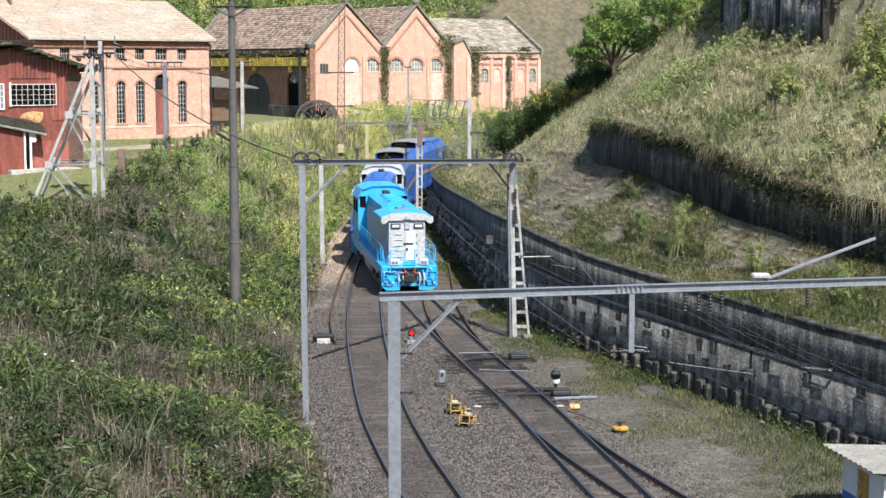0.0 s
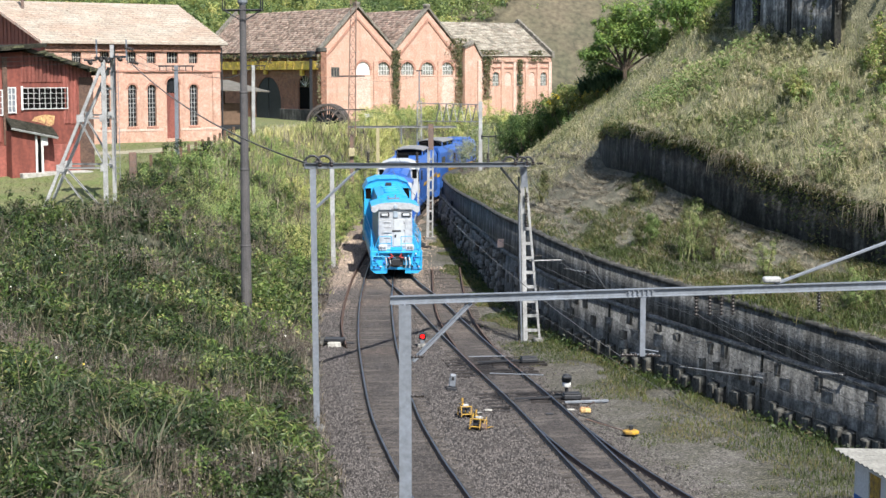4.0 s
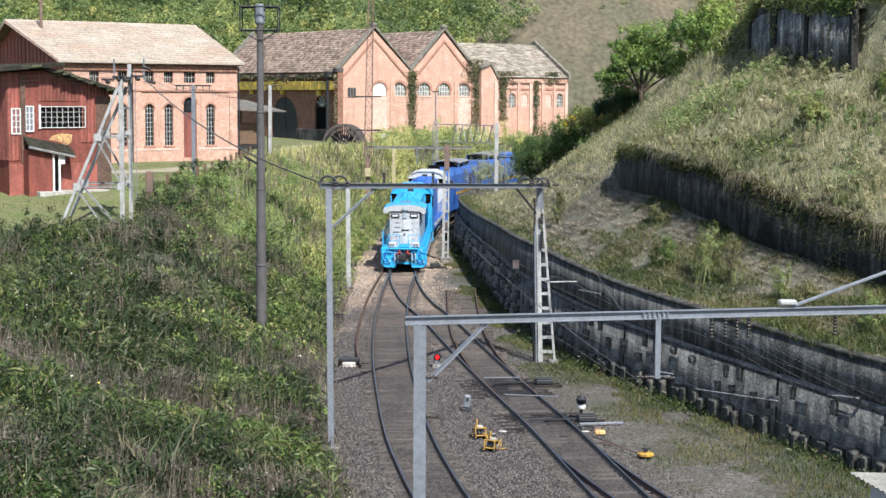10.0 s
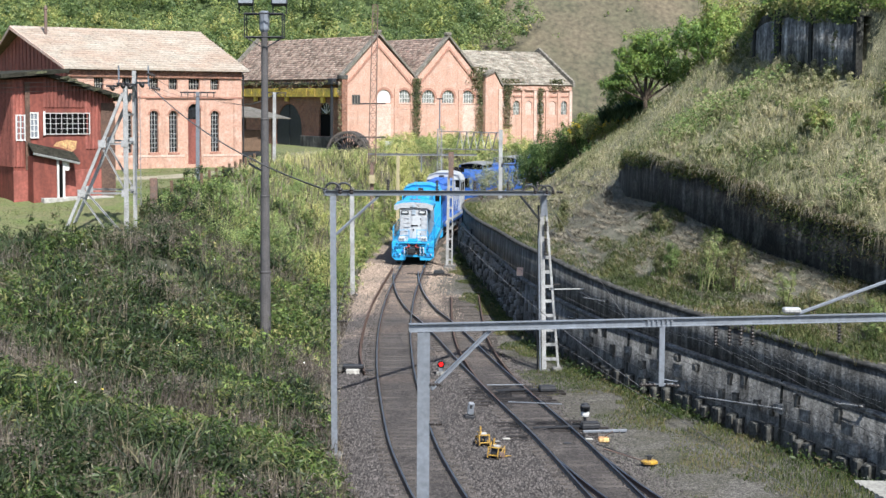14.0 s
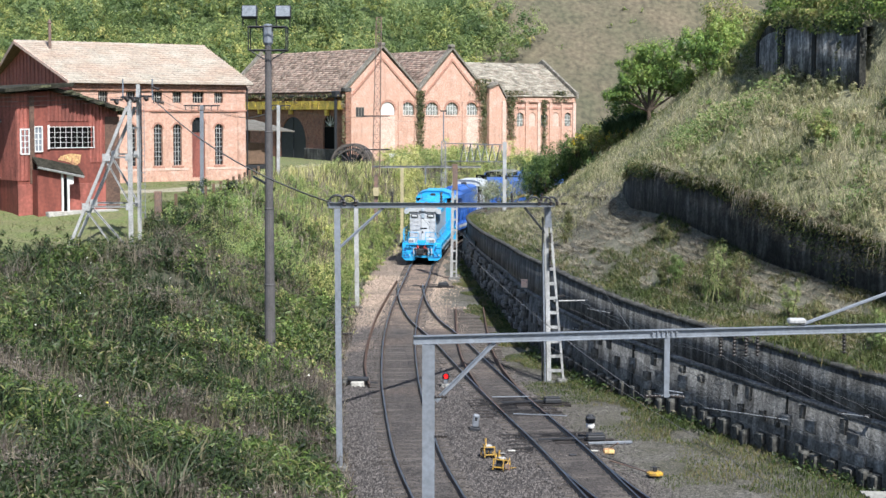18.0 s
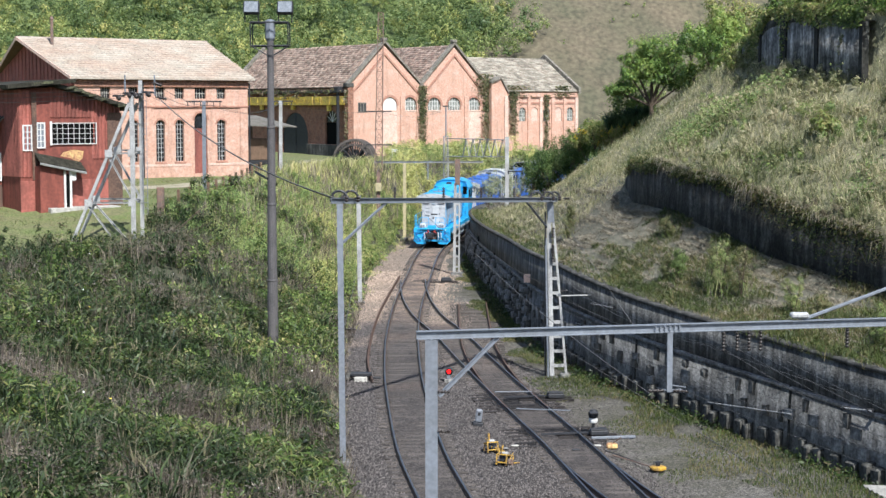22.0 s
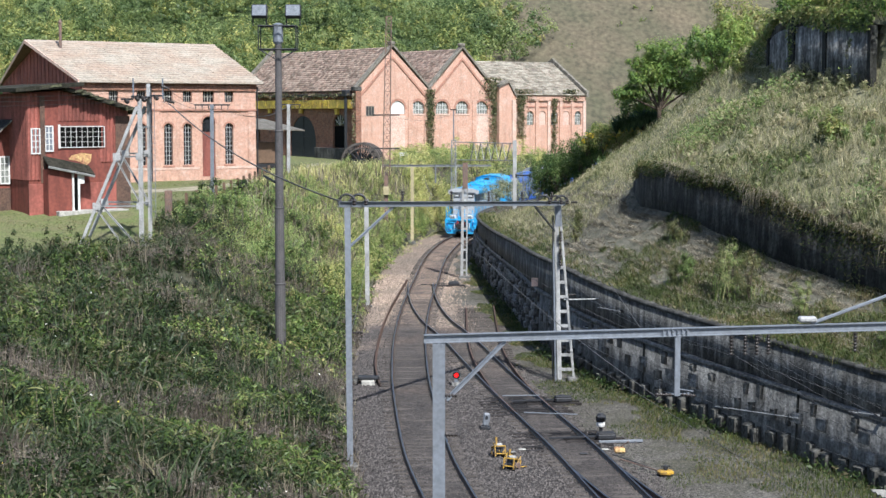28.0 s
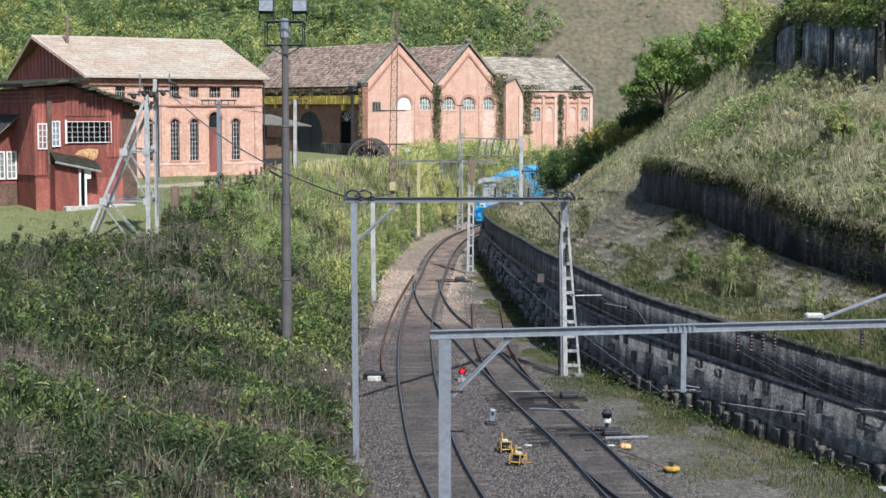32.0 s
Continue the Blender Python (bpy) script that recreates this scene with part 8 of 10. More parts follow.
    stuff("seed_grass_stems", blades(stems, rng.uniform(0.8, 1.5, len(stems)), rng.uniform(0.014, 0.03, len(stems)), rng.uniform(0.03, 0.3, len(stems))), L_DRY, "upright grey-brown stems under the seeding grass", "dry grass")
    c = np.stack([np.repeat(x, k) + rng.normal(0, 0.25, n), np.repeat(y, k) + rng.normal(0, 0.25, n), np.repeat(z, k) + 0.5 * tall + 0.7 * tall * rng.random(n)], 1)
    stuff("seed_grass", leaf_quads(c, rng.normal(0, 0.6, c.shape) + (0, -0.7, 0.3), rng.uniform(0.035, 0.085, n), 0.28), L_SEED, "brown seeding grass in drifts across the bank", "dry grass")
    # brown dry fringe where the bank meets the ballast
    n = 11000
    y = 42 + 66 * rng.random(n) ** 1.2
    x = np.interp(y, _sp[:, 1], _sp[:, 0]) - foot(y) + 0.55 - 1.5 * rng.random(n) ** 0.8
    keep = bumpy(x, y, 1.6) + 0.5 * bumpy(x, y, 0.6) > -0.35
    n = int(keep.sum())
    stuff("fringe_grass", blades(np.stack([x, y, ground_z(x, y) + 0.05], 1)[keep], rng.uniform(0.15, 0.65, n), rng.uniform(0.015, 0.035, n), rng.uniform(0.2, 1.0, n)), L_DRY, "brown dry grass fringe along the ballast", "dry grass")
    # a few tall bare canes
    x, y, z, q = bank_points(150, 46, 80, 1.0)
    base = np.stack([x, y, z], 1)[q > 5]
    n = len(base)
    stuff("bare_canes", blades(base, rng.uniform(1.6, 2.6, n), rng.uniform(0.025, 0.04, n), rng.uniform(0.05, 0.35, n)), L_STRAW, "tall pale bare canes standing out of the weeds", "dry grass")
    # seed heads and flowers
    x, y, z, q = bank_points(260, 36, 100, 1.1)
    keep = bumpy(x + 11, y + 5, 3.2) > 0.2
    c = np.stack([x[keep], y[keep], z[keep] + rng.uniform(0.7, 1.25, keep.sum())], 1)
    stuff("wild_flowers", leaf_quads(c, rng.normal(0, 0.3, c.shape) + (0, -0.6, 0.8), rng.uniform(0.025, 0.055, len(c)), 0.8), L_FLOWER, "scattered small white flower heads", "flowers")


def weed_clumps():
    """Rounded clumps of taller weeds that break up the bank."""
    x, y, z, q = bank_points(520, 32, 122, 1.05)
    parts_a, parts_b = [], []
    for k in range(len(x)):
        if q[k] < 4.2:
            continue
        r = random.uniform(0.45, 1.25)
        h = r * random.uniform(0.75, 1.35)
        c, nr, s = crown((x[k], y[k], z[k] + h * 0.75), (r, r, h), int(380 * r * r) + 90, 0.055 + 0.0006 * y[k], hollow=0.3)
        # lighter clumps past the same line, sunlight put into their green
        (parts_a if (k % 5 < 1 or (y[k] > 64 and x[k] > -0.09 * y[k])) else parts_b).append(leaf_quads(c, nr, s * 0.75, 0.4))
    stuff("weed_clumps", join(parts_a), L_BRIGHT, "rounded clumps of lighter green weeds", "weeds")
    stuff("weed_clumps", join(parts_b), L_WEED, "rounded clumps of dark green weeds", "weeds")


def crown(center, radii, n, size, flat=0.0, hollow=0.55):
    """Leaf places and facings of a crown made of uneven clumps."""
    m = max(5, int(n / 45))
    d = rng.normal(size=(m, 3))
    d /= np.linalg.norm(d, axis=1)[:, None]
    cl = d * np.array(radii) * rng.uniform(hollow, 1.0, (m, 1))
    which = rng.integers(0, m, n)
    e = rng.normal(size=(n, 3))
    e /= np.linalg.norm(e, axis=1)[:, None]
    r = np.mean(radii) * 0.36 * rng.uniform(0.5, 1.1, (m, 1))[which]
    p = cl[which] + e * r * rng.random((n, 1)) ** 0.4
    keep = p[:, 2] > -radii[2] * 0.85
    p, e = p[keep], e[keep]
    nr = e + 0.5 * p / np.array(radii) + np.array((0, 0, 0.45))
    return p + np.array(center), nr, size * rng.uniform(0.6, 1.4, len(p))


def tree(name, label, foot, height, radii, leaves, size, material, category="tree", lean=(0, 0), aspect=0.5):
    """A tree: tapered trunk, limbs, and a crown of many leaves."""
    root = thing(name, label, category, Matrix.Translation(foot))
    top = Vector((lean[0], lean[1], height - radii[2] * 0.4))
    bm = bmesh.new()
    pts = [Vector((0, 0, -0.4)), top * 0.35 + Vector((random.uniform(-.15, .15), random.uniform(-.15, .15), 0)), top * 0.7, top]
    r0 = max(0.05, height * 0.028)
    for k, (a, b) in enumerate(zip(pts, pts[1:])):
        rod(bm, a, b, r0 * (1 - 0.25 * k), 7, r0 * (1 - 0.25 * (k + 1)))
    part("trunk", bm, M_TRUNK, root)
    for k in range(5):
        a = random.uniform(0, 6.28)
        p = top * random.uniform(0.4, 0.8)
        q = Vector((lean[0] + radii[0] * 0.7 * math.cos(a), lean[1] + radii[1] * 0.7 * math.sin(a), height - radii[2] + random.uniform(-0.2, 0.8) * radii[2]))
        part("limb", rod(bmesh.new(), p, q, r0 * 0.45, 5, r0 * 0.15), M_TRUNK, root)
    c, nr, s = crown((lean[0], lean[1], height - radii[2]), radii, leaves, size)
    ob = new("crown", arrays_mesh("crown", *leaf_quads(c, nr, s, aspect), material))
    ob.parent = root
    return root


def layered_tree(name, label, foot, pads, leaves, size, material):
    """A tree whose limbs each carry a flat pad of leaves."""
    root = thing(name, label, "tree", Matrix.Translation(foot))
    fork = Vector((0.1, 0, 3.0))
    part("trunk", rod(rod(bmesh.new(), (0, 0, -0.5), (0.15, 0, 1.6), 0.2, 7, 0.17), (0.15, 0, 1.6), fork, 0.17, 7, 0.13), M_TRUNK, root)
    for at, radii in pads:
        part("limb", rod(bmesh.new(), fork, Vector(at) - Vector((0, 0, radii[2] * 0.5)), 0.1, 6, 0.04), M_TRUNK, root)
        c, nr, s = crown(at, radii, leaves, size, hollow=0.3)
        ob = new("leaf_pad", arrays_mesh("leaf_pad", *leaf_quads(c, nr + (0, 0, 0.6), s, 0.5), material))
        ob.parent = root
    return root


def shrub(name, label, foot, radii, leaves, size, material, category="bush", stems=6, aspect=0.5):
    root = thing(name, label, category, Matrix.Translation(foot))
    bm = bmesh.new()
    for k in range(stems):
        a = random.uniform(0, 6.28)
        rod(bm, (0, 0, -0.2), (radii[0] * 0.6 * math.cos(a), radii[1] * 0.6 * math.sin(a), radii[2] * random.uniform(0.9, 1.7)), 0.025, 4, 0.008)
    part("stem", bm, M_TRUNK, root)
    c, nr, s = crown((0, 0, radii[2] * 0.95), radii, leaves, size, hollow=0.3)
    ob = new("crown", arrays_mesh("crown", *leaf_quads(c, nr, s, aspect), material))
    ob.parent = root
    return root


def thickets():
    """Bushes on the outer bank of the bend and before the workshops."""
    parts_v, shady, green = [], [], []
    made = 0
    n_try = 0
    while made < 460 and n_try < 6000:
        n_try += 1
        y = 96 + 102 * random.random()
        cx = float(np.interp(y, _sp[:, 1], _sp[:, 0]))
        if y < 165:
            x = cx - 3.6 - 11 * random.random()
        else:
            x = random.uniform(-9, 26)
        q = float(side_of(np.array(x), np.array(y)))
        if q < float(foot(y)) + 0.7 or q > 17:
            continue
        z, top = gz(x, y), float(plateau(x, y))
        if x < -8.5 and y > 112 and z > top - 0.4:
            continue
        if y > 150 and x < -3.2:
            continue
        if y < 118 and z > top - 0.1 and random.random() < 0.75:
            continue
        r = random.uniform(0.6, 1.25) * (1 if y < 150 else 1.15)
        hgt = r * random.uniform(0.7, 1.15)
        if z > top - 1.0 and y > 165:
            hgt *= 1.15
        c, nr, s = crown((x, y, z + hgt * 0.55), (r, r, hgt), int(900 * r * r) + 160, 0.022 + 0.00018 * y, hollow=0.3)
        (shady if x < -0.07 * y - 0.5 and y < 130 else green if bumpy(x, y, 7.0) + random.uniform(-0.4, 0.4) > 0.1 else parts_v).append(leaf_quads(c, nr, s, 0.5))
        made += 1
    for k in range(150):
        x, y = random.uniform(-4.5, 27), random.uniform(172, 198)
        q = float(side_of(np.array(x), np.array(y)))
        if q < 5.2:
            continue
        z = gz(x, y)
        r = random.uniform(0.9, 1.5)
        h = r * random.uniform(0.9, 1.5)
        c, nr, s = crown((x, y, z + h * 0.5), (r, r, h), 900, 0.075, hollow=0.3)
        (green if bumpy(x, y, 6.0) + random.uniform(-0.4, 0.4) > 0 else parts_v).append(leaf_quads(c, nr, s, 0.5))
    for k in range(150):
        y = 98 + 64 * random.random()
        cx = float(np.interp(y, _sp[:, 1], _sp[:, 0]))
        x = cx - float(foot(y)) - 0.2 - 1.5 * random.random()
        q = float(side_of(np.array(x), np.array(y)))
        if q < float(foot(y)) - 0.1:
            continue
        r = random.uniform(0.35, 0.8)
        h = r * random.uniform(0.9, 1.5)
        c, nr, s = crown((x, y, gz(x, y) + h * 0.7), (r, r, h), 380, 0.045, hollow=0.3)
        green.append(leaf_quads(c, nr, s, 0.45))
    # thin dry stems through the thicket
    n = 5000
    y = 100 + 90 * rng.random(n)
    cx = np.interp(y, _sp[:, 1], _sp[:, 0])
    x = cx - 4.4 - 9 * rng.random(n)
    z = ground_z(x, y)
    keep = (z < plateau(x, y) - 0.3) & (side_of(x, y) > foot(y))
    n = int(keep.sum())
    stuff("thicket_stems", blades(np.stack([x, y, z], 1)[keep], rng.uniform(0.8, 2.2, n), rng.uniform(0.03, 0.07, n), rng.uniform(0.05, 0.5, n)), L_DRY, "pale dry stems in the thicket", "dry grass")
    # sunlit straw grass between the bushes
    n = 17000
    y = 96 + 70 * rng.random(n)
    x = np.interp(y, _sp[:, 1], _sp[:, 0]) - 4.2 - 9 * rng.random(n)
    z = ground_z(x, y)
    keep = (bumpy(x + 2, y, 4.5) + 0.4 * bumpy(x, y, 1.4) > -0.05) & (side_of(x, y) > foot(y) - 0.1) & (z < plateau(x, y) + 0.5)
    n = int(keep.sum())
    stuff("straw_grass", blades(np.stack([x, y, z], 1)[keep], rng.uniform(0.5, 1.5, n), rng.uniform(0.025, 0.06, n), rng.uniform(0.2, 0.9, n)), L_PALESTRAW, "sunny straw-coloured grass on the far bank", "dry grass")
    stuff("thicket", join(parts_v), L_THICKET, "dense yellow-green thicket on the far bank", "bushes")
    stuff("thicket", join(shady), L_BUSHDARK, "dark green bushes along the lawn's edge", "bushes")
    stuff("thicket", join(green), L_BANKGREEN, "darker green bushes on the far bank", "bushes")


def strip_grass():
    """Short grass between ballast and retaining wall."""
    n = 70000
    y = 44 + 85 * rng.random(n) ** 1.1
    wx = np.interp(y, WALL_LINE[:, 1], WALL_LINE[:, 0])
    tx = np.interp(y, _sp[:, 1], _sp[:, 0]) + np.interp(y, [44, 53, 60, 70, 80, 92, 104, 112, 130], [8.6, 8.0, 7.2, 5.8, 4.9, 4.0, 3.0, 2.5, 2.2])
    x = tx + (wx - 0.15 - tx) * rng.random(n)
    f = (x - tx) / np.maximum(0.1, wx - tx)
    keep = (bumpy(x, y, 2.6) + 0.5 * bumpy(x, y, 0.9) + 1.7 * f > 0.55) & (wx - tx > 0.2)
    x, y, f = x[keep], y[keep], f[keep]
    n = len(x)
    base = np.stack([x, y, bed(y)], 1)
    stuff("verge_grass", blades(base, rng.uniform(0.06, 0.15, n) * (0.6 + 0.9 * f) * (1 + 0.7 * bumpy(x, y, 3.3)), rng.uniform(0.014, 0.03, n), rng.uniform(0.1, 0.8, n)), L_VERGE, "short green and yellowed verge grass by the wall", "grass")
    # tufts creeping over the sandy shoulder of the bend
    n = 9000
    y = 88 + 66 * rng.random(n)
    cx = np.interp(y, _sp[:, 1], _sp[:, 0])
    x = cx - 2.2 - 2.6 * rng.random(n) ** 0.6
    keep = bumpy(x, y, 1.9) + 0.6 * bumpy(x, y, 0.7) + 0.55 * (cx - x - 3.3) > 0.25
    n = int(keep.sum())
    stuff("shoulder_grass", blades(np.stack([x, y, bed(y)], 1)[keep], rng.uniform(0.08, 0.3, n), rng.uniform(0.015, 0.035, n), rng.uniform(0.2, 1.0, n)), L_PALESTRAW, "thin straw tufts on the sandy shoulder", "dry grass")
    # weeds along the wall foot
    n = 3800
    y = 46 + 75 * rng.random(n)
    wx = np.interp(y, WALL_LINE[:, 1], WALL_LINE[:, 0])
    keep = bumpy(y, y * 0 + 3, 5.0) > -0.1
    x, y = (wx - 0.35 - 0.8 * rng.random(n) ** 1.5)[keep], y[keep]
    c = np.stack([x, y, bed(y) + 0.05 + 0.4 * rng.random(len(y)) ** 1.5], 1)
    stuff("wall_foot_weeds", leaf_quads(c, rng.normal(0, 0.5, c.shape) + (0, -0.3, 0.8), rng.uniform(0.05, 0.13, len(c)), 0.4), L_WEED, "low green weeds along the wall foot", "weeds")


def hill_grass():
    # sparse mown hay on the lower slope
    n = 42000
    y, s = 36 + 112 * rng.random(n), 0.3 + 5.5 * rng.random(n)
    keep = bumpy(y * 1.0, s * 3, 3.0) + 0.7 * rng.random(n) > 0.1
    p = hill_point(y[keep], s[keep])
    n = len(p)
    stuff("mown_slope_grass", blades(p, rng.uniform(0.05, 0.16, n), rng.uniform(0.015, 0.035, n), rng.uniform(0.5, 2.4, n)), L_DRY, "sparse dry cut grass on the lower slope", "dry grass")
    n = 9000
    y, s = 36 + 100 * rng.random(n), 0.2 + 1.3 * rng.random(n) ** 1.6
    p = hill_point(y, s)
    stuff("brow_grass", blades(p, rng.uniform(0.1, 0.32, n), rng.uniform(0.02, 0.045, n), rng.uniform(0.3, 1.3, n)), L_VERGE, "grass fringe along the wall top", "grass")
    # tall grass above the terrace wall
    k = 8
    n = 11000
    y, s = 40 + 98 * rng.random(n), 6.35 + 13 * rng.random(n) ** 1.15
    y, s = np.r_[y, 90 + 37 * rng.random(2600)], np.r_[s, 1.5 + 6 * rng.random(2600)]
    p = hill_point(y, s)
    vig = np.clip(0.8 + 0.45 * bumpy(p[:, 0], p[:, 1], 4.5) + 0.25 * bumpy(p[:, 0], p[:, 1], 1.8), 0.3, 1.4) * np.where(s < 6, 0.6, 1) * np.interp(y, [80, 92, 140], [1, 0.6, 0.5]) * np.where((y > 84) & (bumpy(p[:, 0], p[:, 1], 2.1) < 0.1), 0.6, 1)
    n = len(p) * k
    base = np.repeat(p, k, 0) + np.c_[rng.normal(0, 0.2, n), rng.normal(0, 0.2, n), np.full(n, -0.05)]
    stuff("hill_grass", blades(base, np.repeat(vig, k) * rng.uniform(0.25, 0.9, n), rng.uniform(0.014, 0.034, n), rng.uniform(0.25, 1.2, n)), L_HILLGRASS, "tall sunlit yellow-green grass on the hillside", "grass")
    # green leafy patches
    n = 4200
    y, s = 42 + 44 * rng.random(n), 6.8 + 11 * rng.random(n)
    p = hill_point(y, s)
    keep = bumpy(p[:, 0] + 5, p[:, 1], 3.2) + 0.35 * bumpy(p[:, 0], p[:, 1], 1.1) + 0.016 * (72 - p[:, 1]) > 0.3
    p = p[keep]
    k = 13
    n = len(p) * k
    c = np.repeat(p, k, 0) + np.c_[rng.normal(0, 0.28, n), rng.normal(0, 0.28, n), rng.uniform(0.1, 1.05, n)]
    stuff("hill_weeds", leaf_quads(c, rng.normal(0, 0.6, c.shape) + (-0.2, -0.4, 0.8), rng.uniform(0.05, 0.11, n), 0.38), L_HILLWEED, "leafy green undergrowth on the hillside", "weeds")
    # puffs of tussock grass
    puffs = []
    for k in range(230):
        y, s = 44 + 46 * random.random(), 6.6 + 8.5 * random.random()
        c0 = hill_point(np.array(y), np.array(s))
        r = random.uniform(0.5, 1.1) * (1 if y < 76 else 0.7)
        c, nr, sz = crown(c0 + np.array((0, 0, 0.35 * r)), (r, r, r * 0.75), int(230 * r * r) + 60, 0.12, hollow=0.3)
        puffs.append(leaf_quads(c, nr * (1, 1, 0.3), sz, 0.16))
    stuff("tussock_grass", join(puffs[60:]), L_HILLGRASS, "puffy yellow-green tussocks on the hillside", "grass")
    stuff("tussock_grass", join(puffs[:60]), L_HILLWEED, "puffy green tussocks on the hillside", "grass")
    n = 24000
    y, s = 80 + 50 * rng.random(n), 0.8 + 14 * rng.random(n)
    keep = (s > 6.4) | (y > 89.5)
    p = hill_point(y[keep], s[keep])
    n = len(p)
    stuff("hill_stubble", blades(p, rng.uniform(0.1, 0.42, n) * (1 + 0.5 * bumpy(p[:, 0], p[:, 1], 1.5)), rng.uniform(0.014, 0.03, n), rng.uniform(0.3, 1.4, n)), L_HILLGRASS, "short cut grass on the hill shoulder", "grass")
    edge = []
    for k in range(95):
        y, s = (43 + 34 * random.random(), 6.25 + 0.4 * random.random()) if k < 60 else (73 + 20 * random.random(), 12.6 + 1.1 * random.random())
        c0 = hill_point(np.array(y), np.array(s))
        r = random.uniform(0.35, 0.85) if k < 60 else random.uniform(0.6, 1.0)
        drop = (-0.35 * r, -0.1, -0.1 * r) if k < 60 else (0, 0, 0.3 * r)
        c, nr, sz = crown(c0 + np.array(drop), (r * 0.8, r, r * 0.8), int(320 * r * r) + 70, 0.11, hollow=0.3)
        edge.append(leaf_quads(c, nr * (1, 1, 0.4), sz, 0.15))
    stuff("edge_tussocks", join(edge[:30]), L_STRAW, "dry tangled tussocks over the terrace wall", "grass")
    stuff("edge_tussocks", join(edge[30:]), L_HILLGRASS, "yellow-green tussocks along the walls", "grass")
    # fringe of creeper and roots over the terrace wall
    n = 15000
    y = 40 + 48.5 * rng.random(n)
    drop = rng.random(n) ** 2.2 * np.interp(y, [45, 62, 75, 92], [1.6, 1.3, 0.55, 0.3]) * (1 + 0.9 * bumpy(y, y * 0 + 3, 1.7) + 0.5 * bumpy(y, y * 0, 0.6))
    p = hill_point(y, np.full(n, 6.05)) + np.c_[rng.normal(-0.34, 0.1, n), rng.normal(-0.12, 0.1, n), np.zeros(n)]
    p[:, 2] = hill_height(np.full(n, 6.3), y) + 0.12 - drop + rng.normal(0, 0.06, n)
    nr = rng.normal(0, 0.5, p.shape) + (-0.8, -0.4, 0.4)
    stuff("wall_fringe", leaf_quads(p, nr, rng.uniform(0.04, 0.11, n), 0.35), L_VERGE, "ragged creeper fringe over the terrace wall", "creeper")
    # straw-like grass hanging over the terrace wall
    n = 2000
    y = 42 + 40 * rng.random(n) ** 1.2
    lock = np.clip(0.15 + 1.2 * bumpy(y, y * 0 + 8, 1.5) + 0.7 * bumpy(y, y * 0 + 2, 0.45), 0.04, 1.0)
    top = hill_point(y, np.full(n, 6.3)) + np.c_[rng.normal(-0.25, 0.1, n), rng.normal(-0.1, 0.1, n), np.zeros(n)]
    top[:, 2] = hill_height(np.full(n, 6.3), y) + rng.uniform(0.0, 0.3, n)
    fall = lock * rng.uniform(0.3, 1.0, n) * np.interp(y, [45, 70, 80, 92], [1.5, 1.3, 0.6, 0.3])
    out = rng.uniform(0.1, 0.75, n)
    side = rng.normal(0, 0.7, n)
    w = rng.uniform(0.012, 0.03, n)
    kn = top + np.stack([-out * 0.9 + side * 0.2, -out * 0.3 + side, 0.1 - fall * 0.25], 1)
    tp = top + np.stack([-out * 1.05 + side * 0.3, -out * 0.35 + side * 1.6, -fall], 1)
    dx = np.stack([-w * 0.3, w, w * 0], 1)
    V = np.stack([top - dx, top + dx, kn - dx, kn + dx, tp - dx * 0.2, tp + dx * 0.2], 1).reshape(-1, 3)
    F = (np.arange(n)[:, None, None] * 6 + np.array([(0, 1, 3, 2), (2, 3, 5, 4)])).reshape(-1, 4)
    stuff("hanging_grass", (V, F), L_STRAW, "straw-coloured grass hanging over the terrace wall", "dry grass")
    # rank sunlit grass on the near end of the slope, over the wall's edge
    k = 7
    n = 2300
    y, s = 38 + 26 * rng.random(n), 0.15 + 5.2 * rng.random(n) ** 1.3
    keep = bumpy(y, s * 2.5, 2.4) + (58 - y) * 0.05 > 0.05
    p = hill_point(y[keep], s[keep])
    n = len(p) * k
    base = np.repeat(p, k, 0) + np.c_[rng.normal(0, 0.2, n), rng.normal(0, 0.2, n), np.full(n, -0.04)]
    stuff("rank_grass", blades(base, rng.uniform(0.15, 0.6, n), rng.uniform(0.014, 0.03, n), rng.uniform(0.4, 1.5, n)), L_VERGE, "rank dull green grass over the wall's edge", "grass")
    # raked lines of hay across the lower slope
    n = 80000
    y, row = 50 + 55 * rng.random(n), rng.integers(0, 16, n)
    s = 0.5 + row * 0.35 + 0.05 * (y - 75) * np.sin(row * 1.7) * 0.3 + 0.16 * bumpy(y, row * 7.0, 3.0) + rng.normal(0, 0.05, n)
    keep = (s > 0.4) & (s < 5.7) & (bumpy(y * 1.3, row * 5.0, 1.6) > -0.2)
    p = hill_point(y[keep], s[keep])
    n = len(p)
    stuff("raked_hay", blades(p, rng.uniform(0.05, 0.17, n), rng.uniform(0.015, 0.035, n), rng.uniform(1.0, 3.5, n)), L_HAYLINE, "raked rows of dry cut hay on the slope", "dry grass")
    # greener grass on the near part of the lower slope
    k = 6
    n = 3600
    y, s = 40 + 36 * rng.random(n), 0.4 + 5.3 * rng.random(n)
    keep = bumpy(y, s * 2, 3.0) + (70 - y) * 0.025 > 0.0
    p = hill_point(y[keep], s[keep])
    n = len(p) * k
    base = np.repeat(p, k, 0) + np.c_[rng.normal(0, 0.16, n), rng.normal(0, 0.16, n), np.full(n, -0.03)]
    stuff("slope_grass", blades(base, rng.uniform(0.08, 0.34, n), rng.uniform(0.014, 0.03, n), rng.uniform(0.3, 1.3, n)), L_VERGE, "rough green grass on the lower slope", "grass")


